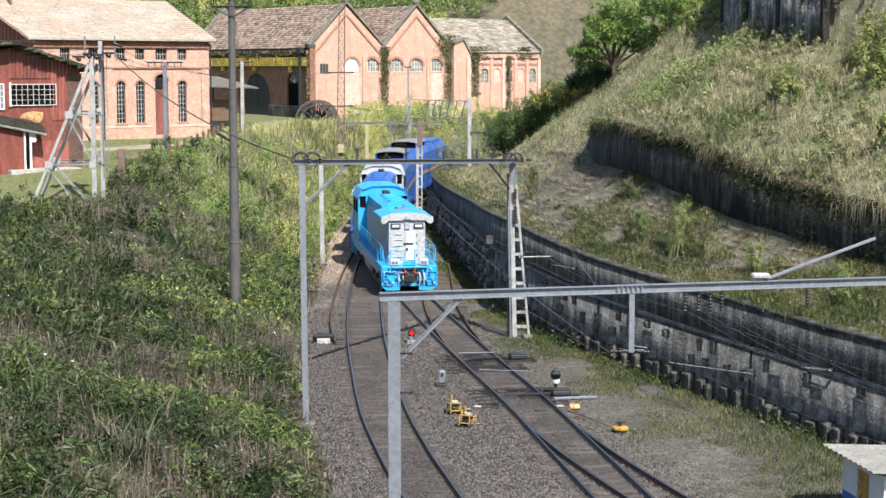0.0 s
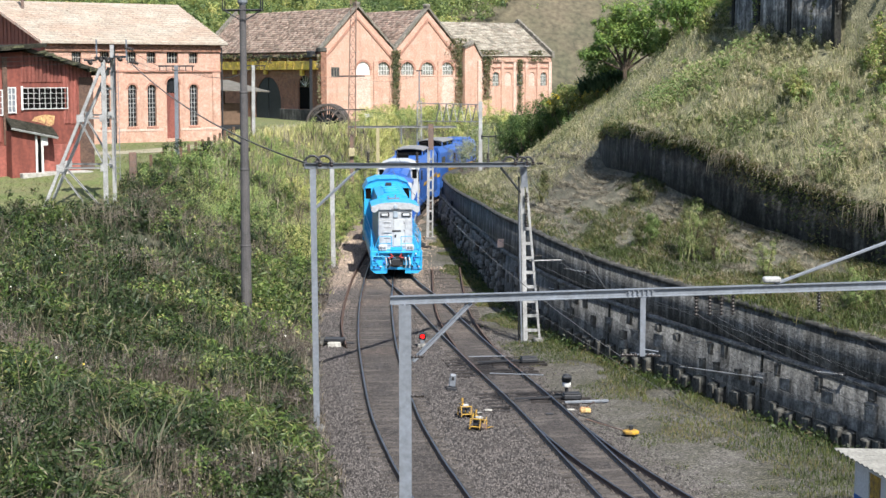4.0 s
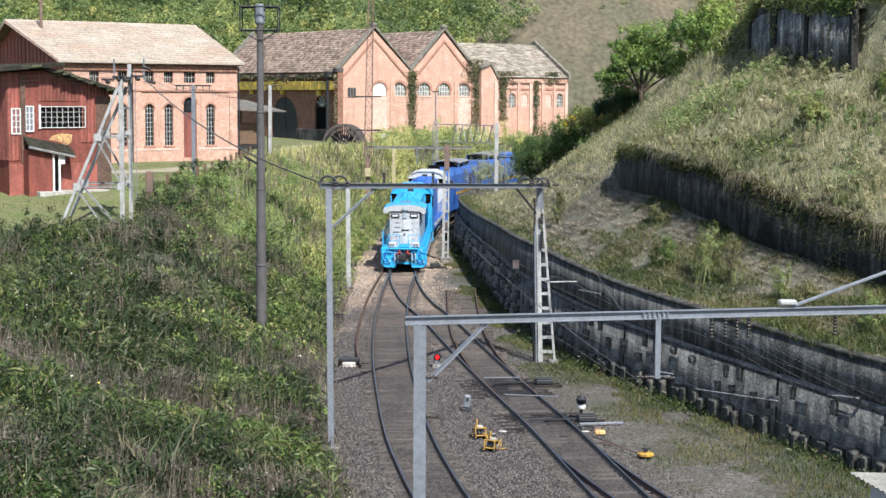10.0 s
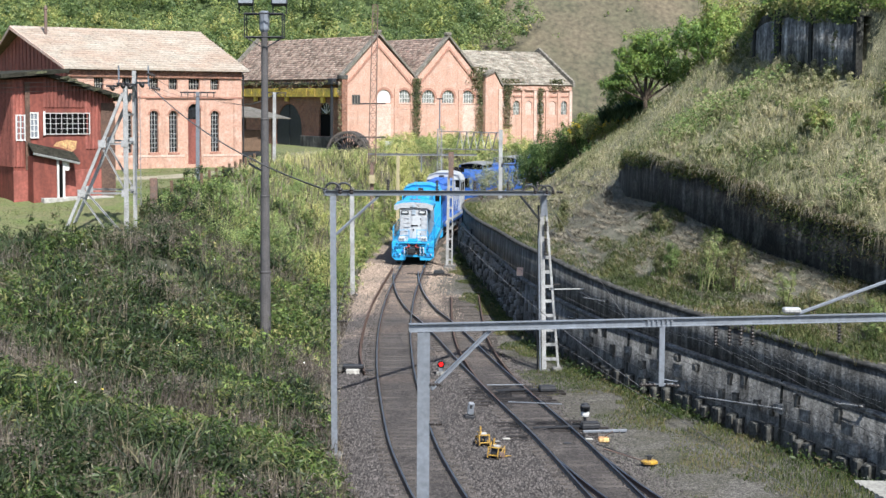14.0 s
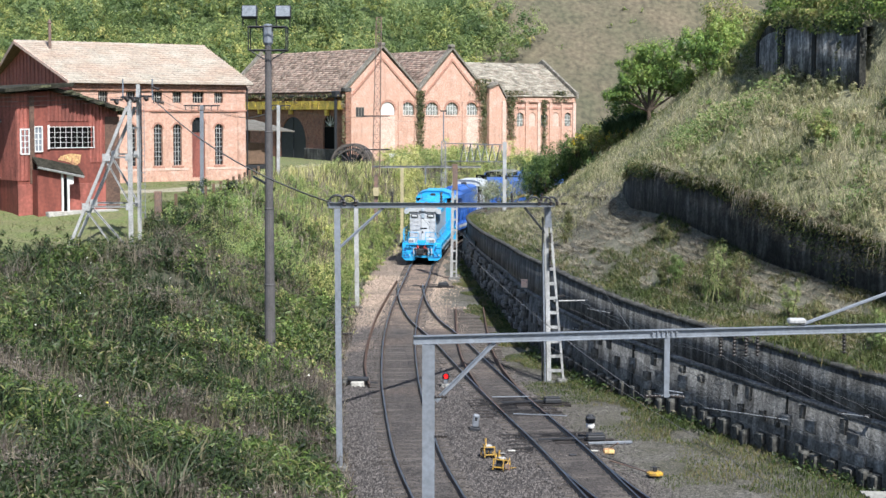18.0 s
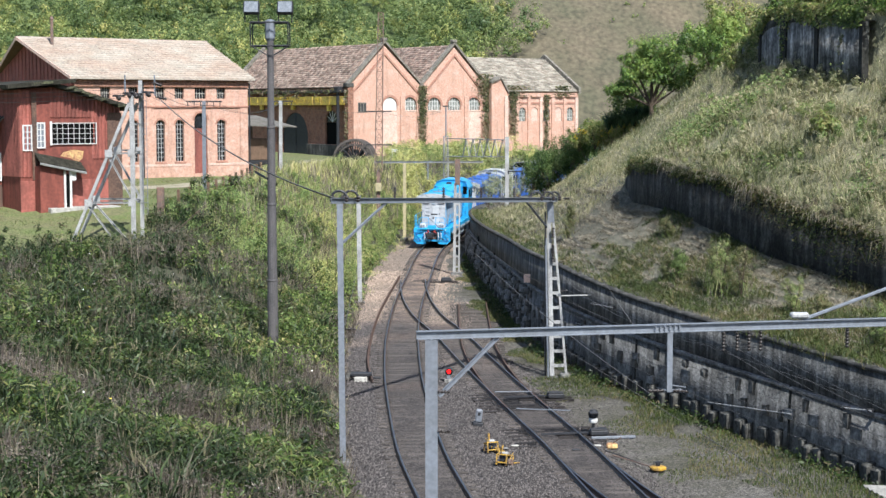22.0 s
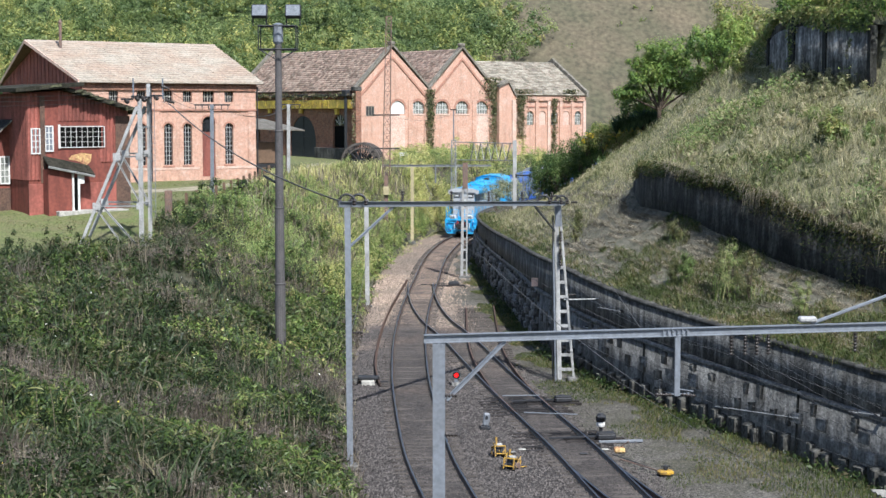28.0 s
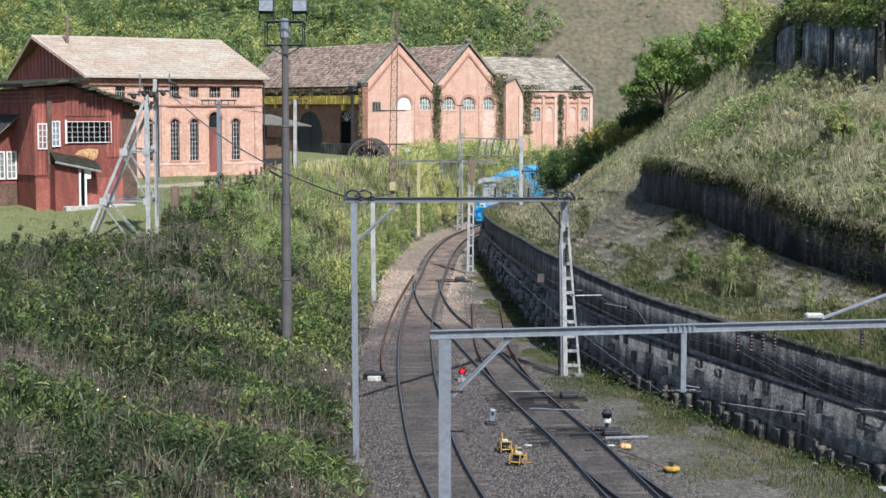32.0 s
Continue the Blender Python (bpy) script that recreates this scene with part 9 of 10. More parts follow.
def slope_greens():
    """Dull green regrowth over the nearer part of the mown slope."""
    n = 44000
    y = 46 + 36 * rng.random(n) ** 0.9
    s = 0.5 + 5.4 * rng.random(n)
    # denser towards the near end; its dull green also stands in for shade
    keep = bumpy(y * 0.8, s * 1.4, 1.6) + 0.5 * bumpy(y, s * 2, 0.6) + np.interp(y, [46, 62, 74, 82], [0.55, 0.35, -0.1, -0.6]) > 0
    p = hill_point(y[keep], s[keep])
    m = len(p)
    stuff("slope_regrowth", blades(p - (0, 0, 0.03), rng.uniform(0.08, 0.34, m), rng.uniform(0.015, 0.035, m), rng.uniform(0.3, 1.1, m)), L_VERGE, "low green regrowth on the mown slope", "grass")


def top_wall():
    root = thing("hilltop_wall", "weathered pale and black concrete wall near the hilltop", "wall", kind="structure")
    y = np.arange(73, 93.1, 1.0)
    line = hill_point(y, np.full(len(y), 13.85))[:, :2]
    zb, zt = hill_height(np.full(len(y), 13.7), y) - 0.6, hill_height(np.full(len(y), 14.25), y) + 0.15
    zm = zb + 0.80 * (zt - zb) + 0.25 * bumpy(y, y * 0 + 6, 2.2)
    sweep("lower_face", line, lambda i: [(0.42, zm[i]), (0.45, zb[i]), (-0.6, zb[i]), (-0.6, zm[i])], M_CONC_HILL, root)
    sweep("upper_face", line, lambda i: [(0.38, zt[i] - 0.3), (0.40, zm[i] + 0.003), (-0.6, zm[i] + 0.003), (-0.6, zt[i] - 0.3)], M_CONC_BLACK, root)
    nn = normals2(line)
    for i in range(0, len(y), 5):
        w = random.uniform(0.1, 0.5)
        bm = box(bmesh.new(), (-w, -random.uniform(0.28, 0.36), zb[i]), (w, 0.0, zt[i] - random.uniform(0.1, 0.5)))
        ob = part("rib", bm, M_CONC_BLACK, root)
        nx, ny = nn[i]
        ob.matrix_local = Matrix.Translation((line[i][0] + nx * 0.2, line[i][1] + ny * 0.2, 0)) @ Matrix.Rotation(math.atan2(nx, -ny), 4, 'Z')


def hill_trees():
    def at(y, s):
        p = hill_point(np.array(y, float), np.array(s, float))
        return Vector(p)
    layered_tree("broad_tree", "spreading bright green tree with layered crown on the hill shoulder", (15.2, 113, 10.4),
                 (((0.0, 0, 7.2), (1.9, 1.7, 0.75)), ((1.2, 0.3, 6.3), (1.5, 1.4, 0.7)), ((-2.0, 0, 4.2), (1.1, 1.0, 0.55)), ((0.5, -0.3, 5.0), (1.3, 1.2, 0.55)), ((-1.1, 0.4, 6.2), (1.3, 1.2, 0.6)), ((1.9, 0, 4.6), (1.2, 1.2, 0.7)), ((0.3, 0.5, 6.4), (1.8, 1.5, 0.6)), ((0.1, -0.4, 5.7), (1.8, 1.5, 0.8)), ((-1.3, -0.2, 5.2), (1.1, 1.0, 0.6)), ((1.6, -0.3, 5.6), (1.4, 1.2, 0.8))), 2700, 0.07, L_TREE)
    tree("broad_tree", "leafy green tree behind the hill shoulder", (14.7, 117, 9.6), 6.0, (1.9, 1.9, 1.6), 4200, 0.095, L_TREE)
    tree("broad_tree", "leafy tree beside the hilltop wall", (18.3, 105, 14.0), 4.8, (1.8, 1.8, 1.9), 4600, 0.085, L_TREE)
    tree("broad_tree", "tall green tree beyond the hilltop", (19.9, 108, 14.5), 6.6, (2.4, 2.4, 2.4), 5200, 0.095, L_BUSH)
    for k, (y, s, h, r) in enumerate(((89.5, 14.6, 1.9, 1.5), (86, 14.7, 2.1, 1.6), (82.5, 14.8, 2.0, 1.7), (79, 14.8, 2.2, 1.7), (75.5, 15.0, 2.3, 1.8), (72, 15.0, 2.8, 2.0),
                                     (87, 18.5, 5.2, 2.2), (81, 19, 5.4, 2.4), (75, 19, 5.6, 2.4), (69, 17, 4.2, 2.2))):
        tree("hilltop_tree", "leafy tree overhanging the hilltop wall", at(y, s) - Vector((0, 0, 0.1)), h, (r, r, r * 0.75), 3000, 0.085, L_TREE if k % 3 else L_BUSH, "tree")
    for y, s, r, h in ((91.5, 12.5, 0.9, 0.8), (67.5, 13.0, 1.3, 1.2), (66, 11.6, 1.2, 1.1), (70, 9.6, 0.8, 0.6), (61, 9, 0.9, 0.7), (64, 13.6, 1.5, 1.4), (58, 12, 1.4, 1.2)):
        shrub("hill_bush", "rounded green bush on the hillside", at(y, s), (r, r, h), 1700, 0.07, L_BUSH)
    # leafy mass down the skyline beside the hilltop wall
    for x, y, z, r in ((16.4, 103, 17.6, 1.2), (17.5, 102, 16.9, 1.2), (18.7, 103, 17.8, 1.2), (16.6, 104, 15.4, 0.9), (15.7, 106, 16.9, 1.2), (18.6, 104, 18.6, 1.2), (17.3, 105, 17.6, 1.1), (17.9, 100, 15.9, 0.9)):
        shrub("hill_bush", "leafy bright green bush on the hill's skyline", (x, y, z - r), (r, r, r), 1900, 0.075, L_TREE)
    # hedge along the hill's foot
    for k in range(13):
        f = k / 12
        x, y = 8.0 + 8.2 * f + random.uniform(-0.4, 0.4), 126.5 - 8 * f + random.uniform(-0.8, 0.8)
        z = 10.0 + 4.3 * f + random.uniform(-0.3, 0.2)
        r = random.uniform(1.0, 1.4)
        shrub("hedge_bush", "leafy green hedge bush at the hill's foot", (x, y, z - 2.3 * r), (r * 1.05, r * 1.05, r * 1.25), 2500, 0.06, L_DARKTREE if k < 7 else L_BUSH)
    # spiky dark row under the skyline
    for k in range(7):
        x, y = 12.7 + 0.4 * k, 116.0 - 0.2 * k
        n = 70
        a = rng.random(n) * 6.283
        ob = thing("agave", "spiky dark green agave on the hill shoulder", "agave", Matrix.Translation((x, y, 11.7 + 0.09 * k)), "agaves")
        lv = new("leaf_rosette", arrays_mesh("leaf_rosette", *blades(np.zeros((n, 3)), rng.uniform(0.7, 1.6, n), rng.uniform(0.09, 0.15, n), rng.uniform(0.2, 1.1, n), a), L_AGAVE))
        lv.parent = ob
    # creeper over the top of the hilltop wall
    n = 5200
    y = 73 + 19.5 * rng.random(n)
    p = hill_point(y, np.full(n, 13.75)) + np.c_[rng.normal(-0.35, 0.12, n), rng.normal(-0.15, 0.1, n), np.zeros(n)]
    hang = np.clip(0.65 + 0.9 * bumpy(y, y * 0 + 4, 2.0) + 2.6 * np.exp(-((y - 83.2) / 0.7) ** 2) + 1.2 * np.exp(-((y - 71) / 1.0) ** 2), 0.1, 3.0)
    p[:, 2] = hill_height(np.full(n, 14.25), y) + 0.4 - hang * rng.random(n) ** 1.3
    stuff("wall_creeper", leaf_quads(p, rng.normal(0, 0.5, p.shape) + (-0.7, -0.5, 0.5), rng.uniform(0.06, 0.13, n), 0.5), L_BUSH, "leafy creeper over the hilltop wall", "creeper")
    # dark clump where the hill meets the bend
    tree("dark_tree", "dense dark green tree at the hill's foot", (9.9, 129, 5.6), 4.3, (2.2, 2.2, 2.3), 8500, 0.09, L_DARKTREE)
    tree("dark_tree", "dense dark green tree at the hill's foot", (11.9, 126, 7.2), 3.8, (1.7, 1.7, 2.0), 6000, 0.09, L_DARKTREE)
    for x, y, r in ((13.2, 119, 1.1), (14.2, 117.5, 0.9), (12.2, 120.5, 1.1), (15.2, 117, 0.8), (11.2, 122, 1.0)):
        z = 11.7 + 0.22 * (x - 12.6)
        shrub("blossoming_bush", "green bush dotted with yellow blossom", (x, y, z - 1.2), (r, r, r * 1.05), 1500, 0.08, L_BUSH)
        c, nr, s = crown((x, y, z - 0.35), (r, r, r * 0.9), 90, 0.055)
        stuff("blossom", leaf_quads(c, nr, s, 0.8), L_YFLOWER, "small yellow blossoms on the bushes", "flowers")
    # thin shrubs in front of the bend
    for x, y, r, n in ((5.2, 146, 1.1, 620), (6.6, 147, 1.3, 760), (8.0, 146, 1.3, 720), (9.2, 145, 1.2, 600), (7.2, 141, 0.9, 420), (5.0, 139, 0.6, 260), (9.0, 139, 0.9, 440), (6.0, 143, 0.8, 380), (10.4, 143, 1.1, 560)):
        i = hill_point(np.array(y, float), np.array(max(0.3, x - float(np.interp(y, WALL_LINE[:, 1], WALL_LINE[:, 0])))))
        shrub("thin_shrub", "thin grey-green shrub above the cutting", Vector(i), (r * 1.15, r * 1.15, r * 1.6), int(n * 2.6), 0.06, L_THINSHRUB)
    # shrubs on the mown slope
    slope_tones = []
    for y, s, r, h in ((66.8, 2.3, 0.8, 1.1), (65.9, 2.7, 0.75, 0.95), (67.8, 2.5, 0.5, 0.8), (70.3, 2.3, 0.5, 0.65), (71.0, 2.0, 0.4, 0.5), (87.5, 2.2, 0.55, 0.55), (62, 2.6, 0.6, 0.6), (59.5, 2.0, 0.7, 0.5), (93, 3.2, 0.4, 0.35), (56, 2.2, 0.8, 0.6), (76, 4.4, 0.5, 0.4)):
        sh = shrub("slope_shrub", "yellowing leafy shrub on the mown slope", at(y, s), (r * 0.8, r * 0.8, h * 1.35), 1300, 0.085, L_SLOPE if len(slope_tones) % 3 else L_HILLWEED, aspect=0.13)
        slope_tones.append(sh.name)
        n = 30
        a = rng.random(n) * 6.283
        rr = r * 0.9 * np.sqrt(rng.random(n))
        b = np.stack([rr * np.cos(a), rr * np.sin(a), np.full(n, -0.05)], 1)
        tuft = new("grass_tuft", arrays_mesh("grass_tuft", *blades(b, h * rng.uniform(0.4, 1.4, n), rng.uniform(0.012, 0.03, n), rng.uniform(0.2, 0.9, n)), L_HILLWEED))
        tuft.parent = sh


def forest():
    tones, sparse = ([], [], []), []
    n = 0
    while n < 1750:
        y = 246 + 78 * random.random() ** 1.1
        x = random.uniform(-0.31 * y - 8, 0.29 * y + 8)
        bare = x > 0.045 * y + 6 * math.sin(y * 0.11)
        n += 1
        if bare and (random.random() < 0.75 or float(bumpy(x, y, 13.0)) < 0.25):
            continue
        z = gz(x, y)
        if -0.25 < x / y < 0.075 and (z - 8.5) / y < 0.022:
            continue
        r = random.uniform(1.6, 4.6) * (0.3 if bare else 1)
        h = r * random.uniform(0.8, 1.2)
        c, nr, s = crown((x, y, z + (0.4 * h if bare else 0.8 * h + random.uniform(0, 1.5))), (r, r, h), int(120 + 26 * r * r) if not bare else 90, 0.185 if not bare else 0.14, hollow=0.45)
        (sparse if bare else tones[random.choice((0, 0, 1, 1, 2))]).append(leaf_quads(c, nr, s, 0.6))
    stuff("forest", join(tones[0]), L_FOREST, "dense green forest covering the far hill", "forest")
    stuff("forest", join(tones[1]), L_FOREST_DARK, "darker green trees in the far forest", "forest")
    stuff("forest", join(tones[2]), L_FOREST_PALE, "lighter yellow-green trees in the far forest", "forest")
    stuff("far_scrub", join(sparse), L_FOREST, "low scrub scattered over the bare far hill", "bushes")
    for k in range(8):
        y = 250 + 14 * random.random()
        x = -34 + 5.6 * k + random.uniform(-2, 2)
        tree("forest_tree", "tall dark forest tree behind the workshops", (x, y, gz(x, y) - 2.0), random.uniform(8, 10), (3.2, 3.2, 3.2), 900, 0.34, L_DARKTREE if k % 2 else L_FOREST)


def far_hill():
    """Bare brown slope on the right of the valley, laid just over the ground sheet."""
    xs = np.linspace(6, 160, 70)
    ys = np.linspace(238, 520, 80)
    X, Y = np.meshgrid(xs, ys)
    X = X + 0.035 * (Y - 238)
    Z = ground_z(X, Y) + 0.25
    n, k = X.shape
    idx = np.arange(n * k).reshape(n, k)
    F = np.stack([idx[:-1, :-1], idx[:-1, 1:], idx[1:, 1:], idx[1:, :-1]], -1).reshape(-1, 4)
    tagged(new("bare_slope", arrays_mesh("bare_slope", np.stack([X, Y, Z], -1), F, M_HILL, True)), "brown grassy bare hillside in the distance", "hillside", kind="structure")


def forest_floor():
    xs, ys = np.linspace(-150, 10, 60), np.linspace(243, 420, 60)
    X, Y = np.meshgrid(xs, ys)
    X = X + 0.045 * (Y - 243)
    Z = ground_z(X, Y) + 0.2
    n, k = X.shape
    idx = np.arange(n * k).reshape(n, k)
    F = np.stack([idx[:-1, :-1], idx[:-1, 1:], idx[1:, 1:], idx[1:, :-1]], -1).reshape(-1, 4)
    tagged(new("forest_floor", arrays_mesh("forest_floor", np.stack([X, Y, Z], -1), F, M_FLOOR, True)), "dark green forest floor on the far hill", "hillside", kind="structure")


def lawn():
    xs, ys = np.arange(-80, 22, 1.0), np.arange(84, 240, 1.0)
    X, Y = np.meshgrid(xs, ys)
    q = side_of(X, Y)
    rise = np.interp(Y, [70, 100, 140, 170], [0.31, 0.42, 0.85, 1.0])
    over = (q - foot(Y)) - (plateau(X, Y) - bed(Y)) / rise
    ok = over > 0.4
    Z = plateau(X, Y) + 0.035
    n, k = X.shape
    idx = np.arange(n * k).reshape(n, k)
    F = np.stack([idx[:-1, :-1], idx[:-1, 1:], idx[1:, 1:], idx[1:, :-1]], -1).reshape(-1, 4)
    F = F[ok.ravel()[F].all(1)]
    tagged(new("lawn", arrays_mesh("lawn", np.stack([X, Y, Z], -1), F, M_LAWN, True)), "short mown lawn in front of the old works", "lawn", kind="structure")
    line = spline([(-36, 116), (-25, 119.5), (-18, 123.5), (-13.5, 131), (-11.5, 143), (-12, 160), (-13, 185)], 1.0)
    nn = normals2(line)
    V = np.zeros((len(line), 4, 3))
    for j, o in enumerate((-1.3, -0.5, 0.5, 1.3)):
        V[:, j, :2] = line + nn * (o + 0.25 * bumpy(line[:, 1], line[:, 0] + j, 3))[:, None]
        V[:, j, 2] = plateau(V[:, j, 0], V[:, j, 1]) + 0.06
    idx = np.arange(len(line) * 4).reshape(len(line), 4)
    F = np.stack([idx[:-1, 1:], idx[1:, 1:], idx[1:, :-1], idx[:-1, :-1]], -1).reshape(-1, 4)
    tagged(new("path", arrays_mesh("path", V, F[:, ::-1], M_PATH, True)), "pale trodden gravel path past the brick building", "path", kind="structure")
    n = 90000
    x, y = rng.uniform(-40, -9, n), 86 + 100 * rng.random(n) ** 1.6
    q = side_of(x, y)
    rise = np.interp(y, [70, 100, 140, 170], [0.31, 0.42, 0.85, 1.0])
    keep = ((q - foot(y)) - (plateau(x, y) - bed(y)) / rise > 0.6) & (bumpy(x, y, 2.0) > -0.3)
    # none inside the buildings
    for (ox, oy, ll, dd) in ((-27.8, 126, 15.8, 16), (-26.1, 105, 6.9, 9), (-30, 105, 4.2, 8)):
        u = (x - ox) * E1.x + (y - oy) * E1.y
        v = (x - ox) * E2.x + (y - oy) * E2.y
        keep &= ~((u > -0.3) & (u < ll + 0.3) & (v > -0.3) & (v < dd))
    x, y = x[keep], y[keep]
    n = len(x)
    stuff("lawn_tufts", blades(np.stack([x, y, plateau(x, y)], 1), rng.uniform(0.04, 0.13, n) * (1 + 0.6 * bumpy(x, y, 1.7)), rng.uniform(0.015, 0.04, n), rng.uniform(0.1, 0.9, n)), L_VERGE, "short grass tufts on the lawn", "grass")


def ivy():
    """Creeper on the workshop piers and eaves."""
    def strip(ox, oy, u, w, z0, z1, n, deep=0.2):
        a = u + w * 0.7 * rng.normal(0, 0.35, n)
        z = z1 - (z1 - z0) * rng.random(n) ** 1.2
        p = np.stack([ox + E1.x * a + E1.y * 0.3 * 0, oy + E1.y * a, z], 1)
        out = np.array([-E2.x, -E2.y, 0.0])
        p = p + out * (0.2 + deep * rng.random((n, 1)))
        return leaf_quads(p, out + rng.normal(0, 0.5, p.shape) + (0, 0, 0.4), rng.uniform(0.09, 0.19, n), 0.6)
    A = (-9.72, 200.0)
    B = (-9.72 + 0.819 * 22.8 - 1.2, 200 + 0.574 * 22.8 + 1.5)
    parts_v = [strip(*A, 10.7, 1.3, 8.2, 16.0, 900), strip(*A, 21.0, 2.1, 8.2, 16.8, 1500), strip(*A, 20.6, 3.0, 15.0, 17.6, 420),
               strip(*B, 4.0, 1.3, 10.0, 15.6, 620), strip(*B, 9.6, 0.9, 8.2, 15.0, 420), strip(*B, 4.0, 5.0, 14.8, 16.2, 420), strip(*B, 12.5, 3.0, 14.8, 16.2, 300),
               strip(*A, -0.6, 0.5, 8.5, 15.5, 160)]
    # vines hanging from the side eaves over the beam
    n = 480
    u = 24 * rng.random(n) ** 0.8
    droop = np.clip(0.5 + 1.1 * bumpy(u, u * 0 + 5, 1.8), 0.1, 2.2)
    p = np.stack([-9.72 + E2.x * u - E1.x * (0.6 + 0.5 * rng.random(n)), 200 + E2.y * u - E1.y * (0.6 + 0.5 * rng.random(n)), 8.2 + 7.4 - droop * rng.random(n)], 1)
    parts_v.append(leaf_quads(p, rng.normal(0, 0.5, p.shape) + (-E1.x, -E1.y, 0.4), rng.uniform(0.1, 0.24, n), 0.55))
    stuff("ivy", join(parts_v), L_IVY, "green and brown creeper on the brick walls", "creeper")


tall_weeds()
weed_clumps()
thickets()
strip_grass()
hill_grass()
slope_greens()
top_wall()
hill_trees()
forest()
far_hill()
forest_floor()
lawn()
ivy()

# ---- small things by the track ----
def dwarf_signal():
    x, y = 0.88, 73.0
    z = float(bed(y)) + 0.03
    s = thing("dwarf_signal", "small ground signal glowing red beside the track", "signal", Matrix.Translation((x, y, z)))
    part("base_block", cbox((-0.22, -0.2, -0.05), (0.22, 0.2, 0.12), 0.02), M_CONC, s)
    part("stem", cbox((-0.09, -0.08, 0.12), (0.09, 0.08, 0.3), 0.015), M_STEEL, s)
    part("lamp_case", cbox((-0.15, -0.1, 0.3), (0.15, 0.14, 0.6), 0.03), M_STEEL_DARK, s)
    m = Matrix.Translation((0, -0.1, 0.45)) @ Matrix.Rotation(math.pi / 2, 4, 'X')
    part("red_lens", lathe(bmesh.new(), [(0.1, 0.0), (0.095, 0.03), (0.05, 0.05)], (0, 0, 0), 14, m), M_GLOW, s, "glowing red lens")
    bm = bmesh.new()
    for k in range(9):
        a0, a1 = math.pi * k / 9, math.pi * (k + 1) / 9
        prism(bm, [(r * math.cos(a), 0.45 + r * math.sin(a)) for r, a in ((0.15, a0), (0.17, a0), (0.17, a1), (0.15, a1))], -0.28, -0.09)
    part("hood", bm, M_STEEL_DARK, s)


def grey_indicator():
    y = 63.5
    s = thing("point_indicator", "small leaning grey metal marker on the ballast", "marker", Matrix.Translation((1.9, y, float(bed(y)) + 0.02)) @ Matrix.Rotation(radians(7), 4, 'Y'))
    part("case", cbox((-0.13, -0.1, 0.1), (0.13, 0.1, 0.62), 0.05), M_STEEL, s)
    part("foot", cbox((-0.2, -0.15, -0.06), (0.2, 0.15, 0.1), 0.02), M_STEEL_DARK, s)
    part("window", box(bmesh.new(), (-0.05, -0.112, 0.38), (0.05, -0.102, 0.52)), M_STEEL_DARK, s)


def track_machine(x, y, turn, label):
    """A yellow-framed rail tool with a small engine."""
    s = thing("track_machine", label, "machine", Matrix.Translation((x, y, float(bed(y)) + 0.02)) @ Matrix.Rotation(radians(turn), 4, 'Z') @ Matrix.Rotation(radians(14), 4, 'Y') @ Matrix.Scale(0.72, 4), "track machines")
    bm = bmesh.new()
    for z in (0.12, 0.5):
        c = [(-0.42, -0.26), (0.42, -0.26), (0.42, 0.26), (-0.42, 0.26)]
        for (ax, ay), (bx, by) in zip(c, c[1:] + c[:1]):
            rod(bm, (ax, ay, z), (bx, by, z), 0.035, 6)
    part("frame", bm, M_YELLOW_NEW, s, "yellow tube frame")
    for ax in (-0.42, 0.42):
        for ay in (-0.26, 0.26):
            part("upright", rod(bmesh.new(), (ax, ay, 0), (ax, ay, 0.52), 0.035, 6), M_YELLOW_NEW, s)
    part("mast", rod(bmesh.new(), (-0.1, 0.1, 0.1), (-0.14, 0.12, 0.98), 0.05, 7), M_YELLOW_NEW, s)
    part("engine", cbox((-0.28, -0.2, 0.16), (0.12, 0.18, 0.52), 0.04), M_STEEL_DARK, s)
    part("tank", cbox((-0.2, -0.18, 0.5), (0.16, 0.14, 0.66), 0.05), M_STEEL_PALE, s)
    part("flywheel", lathe(bmesh.new(), [(0.17, 0), (0.18, 0.05), (0.05, 0.09)], (0, 0, 0), 12, Matrix.Translation((0.2, -0.05, 0.35)) @ Matrix.Rotation(math.pi / 2, 4, 'Y')), M_STEEL_DARK, s)
    for k, (p, q) in enumerate((((-0.5, -0.3, 0.05), (0.3, 0.2, 0.72)), ((-0.2, 0.35, 0.1), (0.5, -0.3, 0.4)), ((0.1, -0.4, 0.02), (0.65, -0.1, 0.35)))):
        part("tool_rod", rod(bmesh.new(), p, q, 0.028, 5), M_RUST if k else M_YELLOW_NEW, s)
    for k in range(7):
        p = Vector((random.uniform(-0.5, 0.5), random.uniform(-0.35, 0.35), random.uniform(0.0, 0.35)))
        q = p + Vector((random.uniform(-0.5, 0.5), random.uniform(-0.4, 0.4), random.uniform(0.05, 0.55)))
        part("lever", rod(bmesh.new(), p, q, 0.026, 5), M_YELLOW_NEW if k % 3 else M_STEEL_DARK, s)
    part("cowl", cbox((-0.1, -0.32, 0.05), (0.38, -0.06, 0.34), 0.05), M_RUST, s)
    part("handle", rod(bmesh.new(), (0.42, 0, 0.5), (0.72, 0.05, 0.62), 0.025, 5), M_YELLOW_NEW, s)
    for ay in (-0.26, 0.26):
        part("roller", lathe(bmesh.new(), [(0.09, -0.05), (0.1, 0), (0.09, 0.05)], (0, 0, 0), 10, Matrix.Translation((-0.3, ay, 0.08)) @ Matrix.Rotation(math.pi / 2, 4, 'X')), M_STEEL_DARK, s)


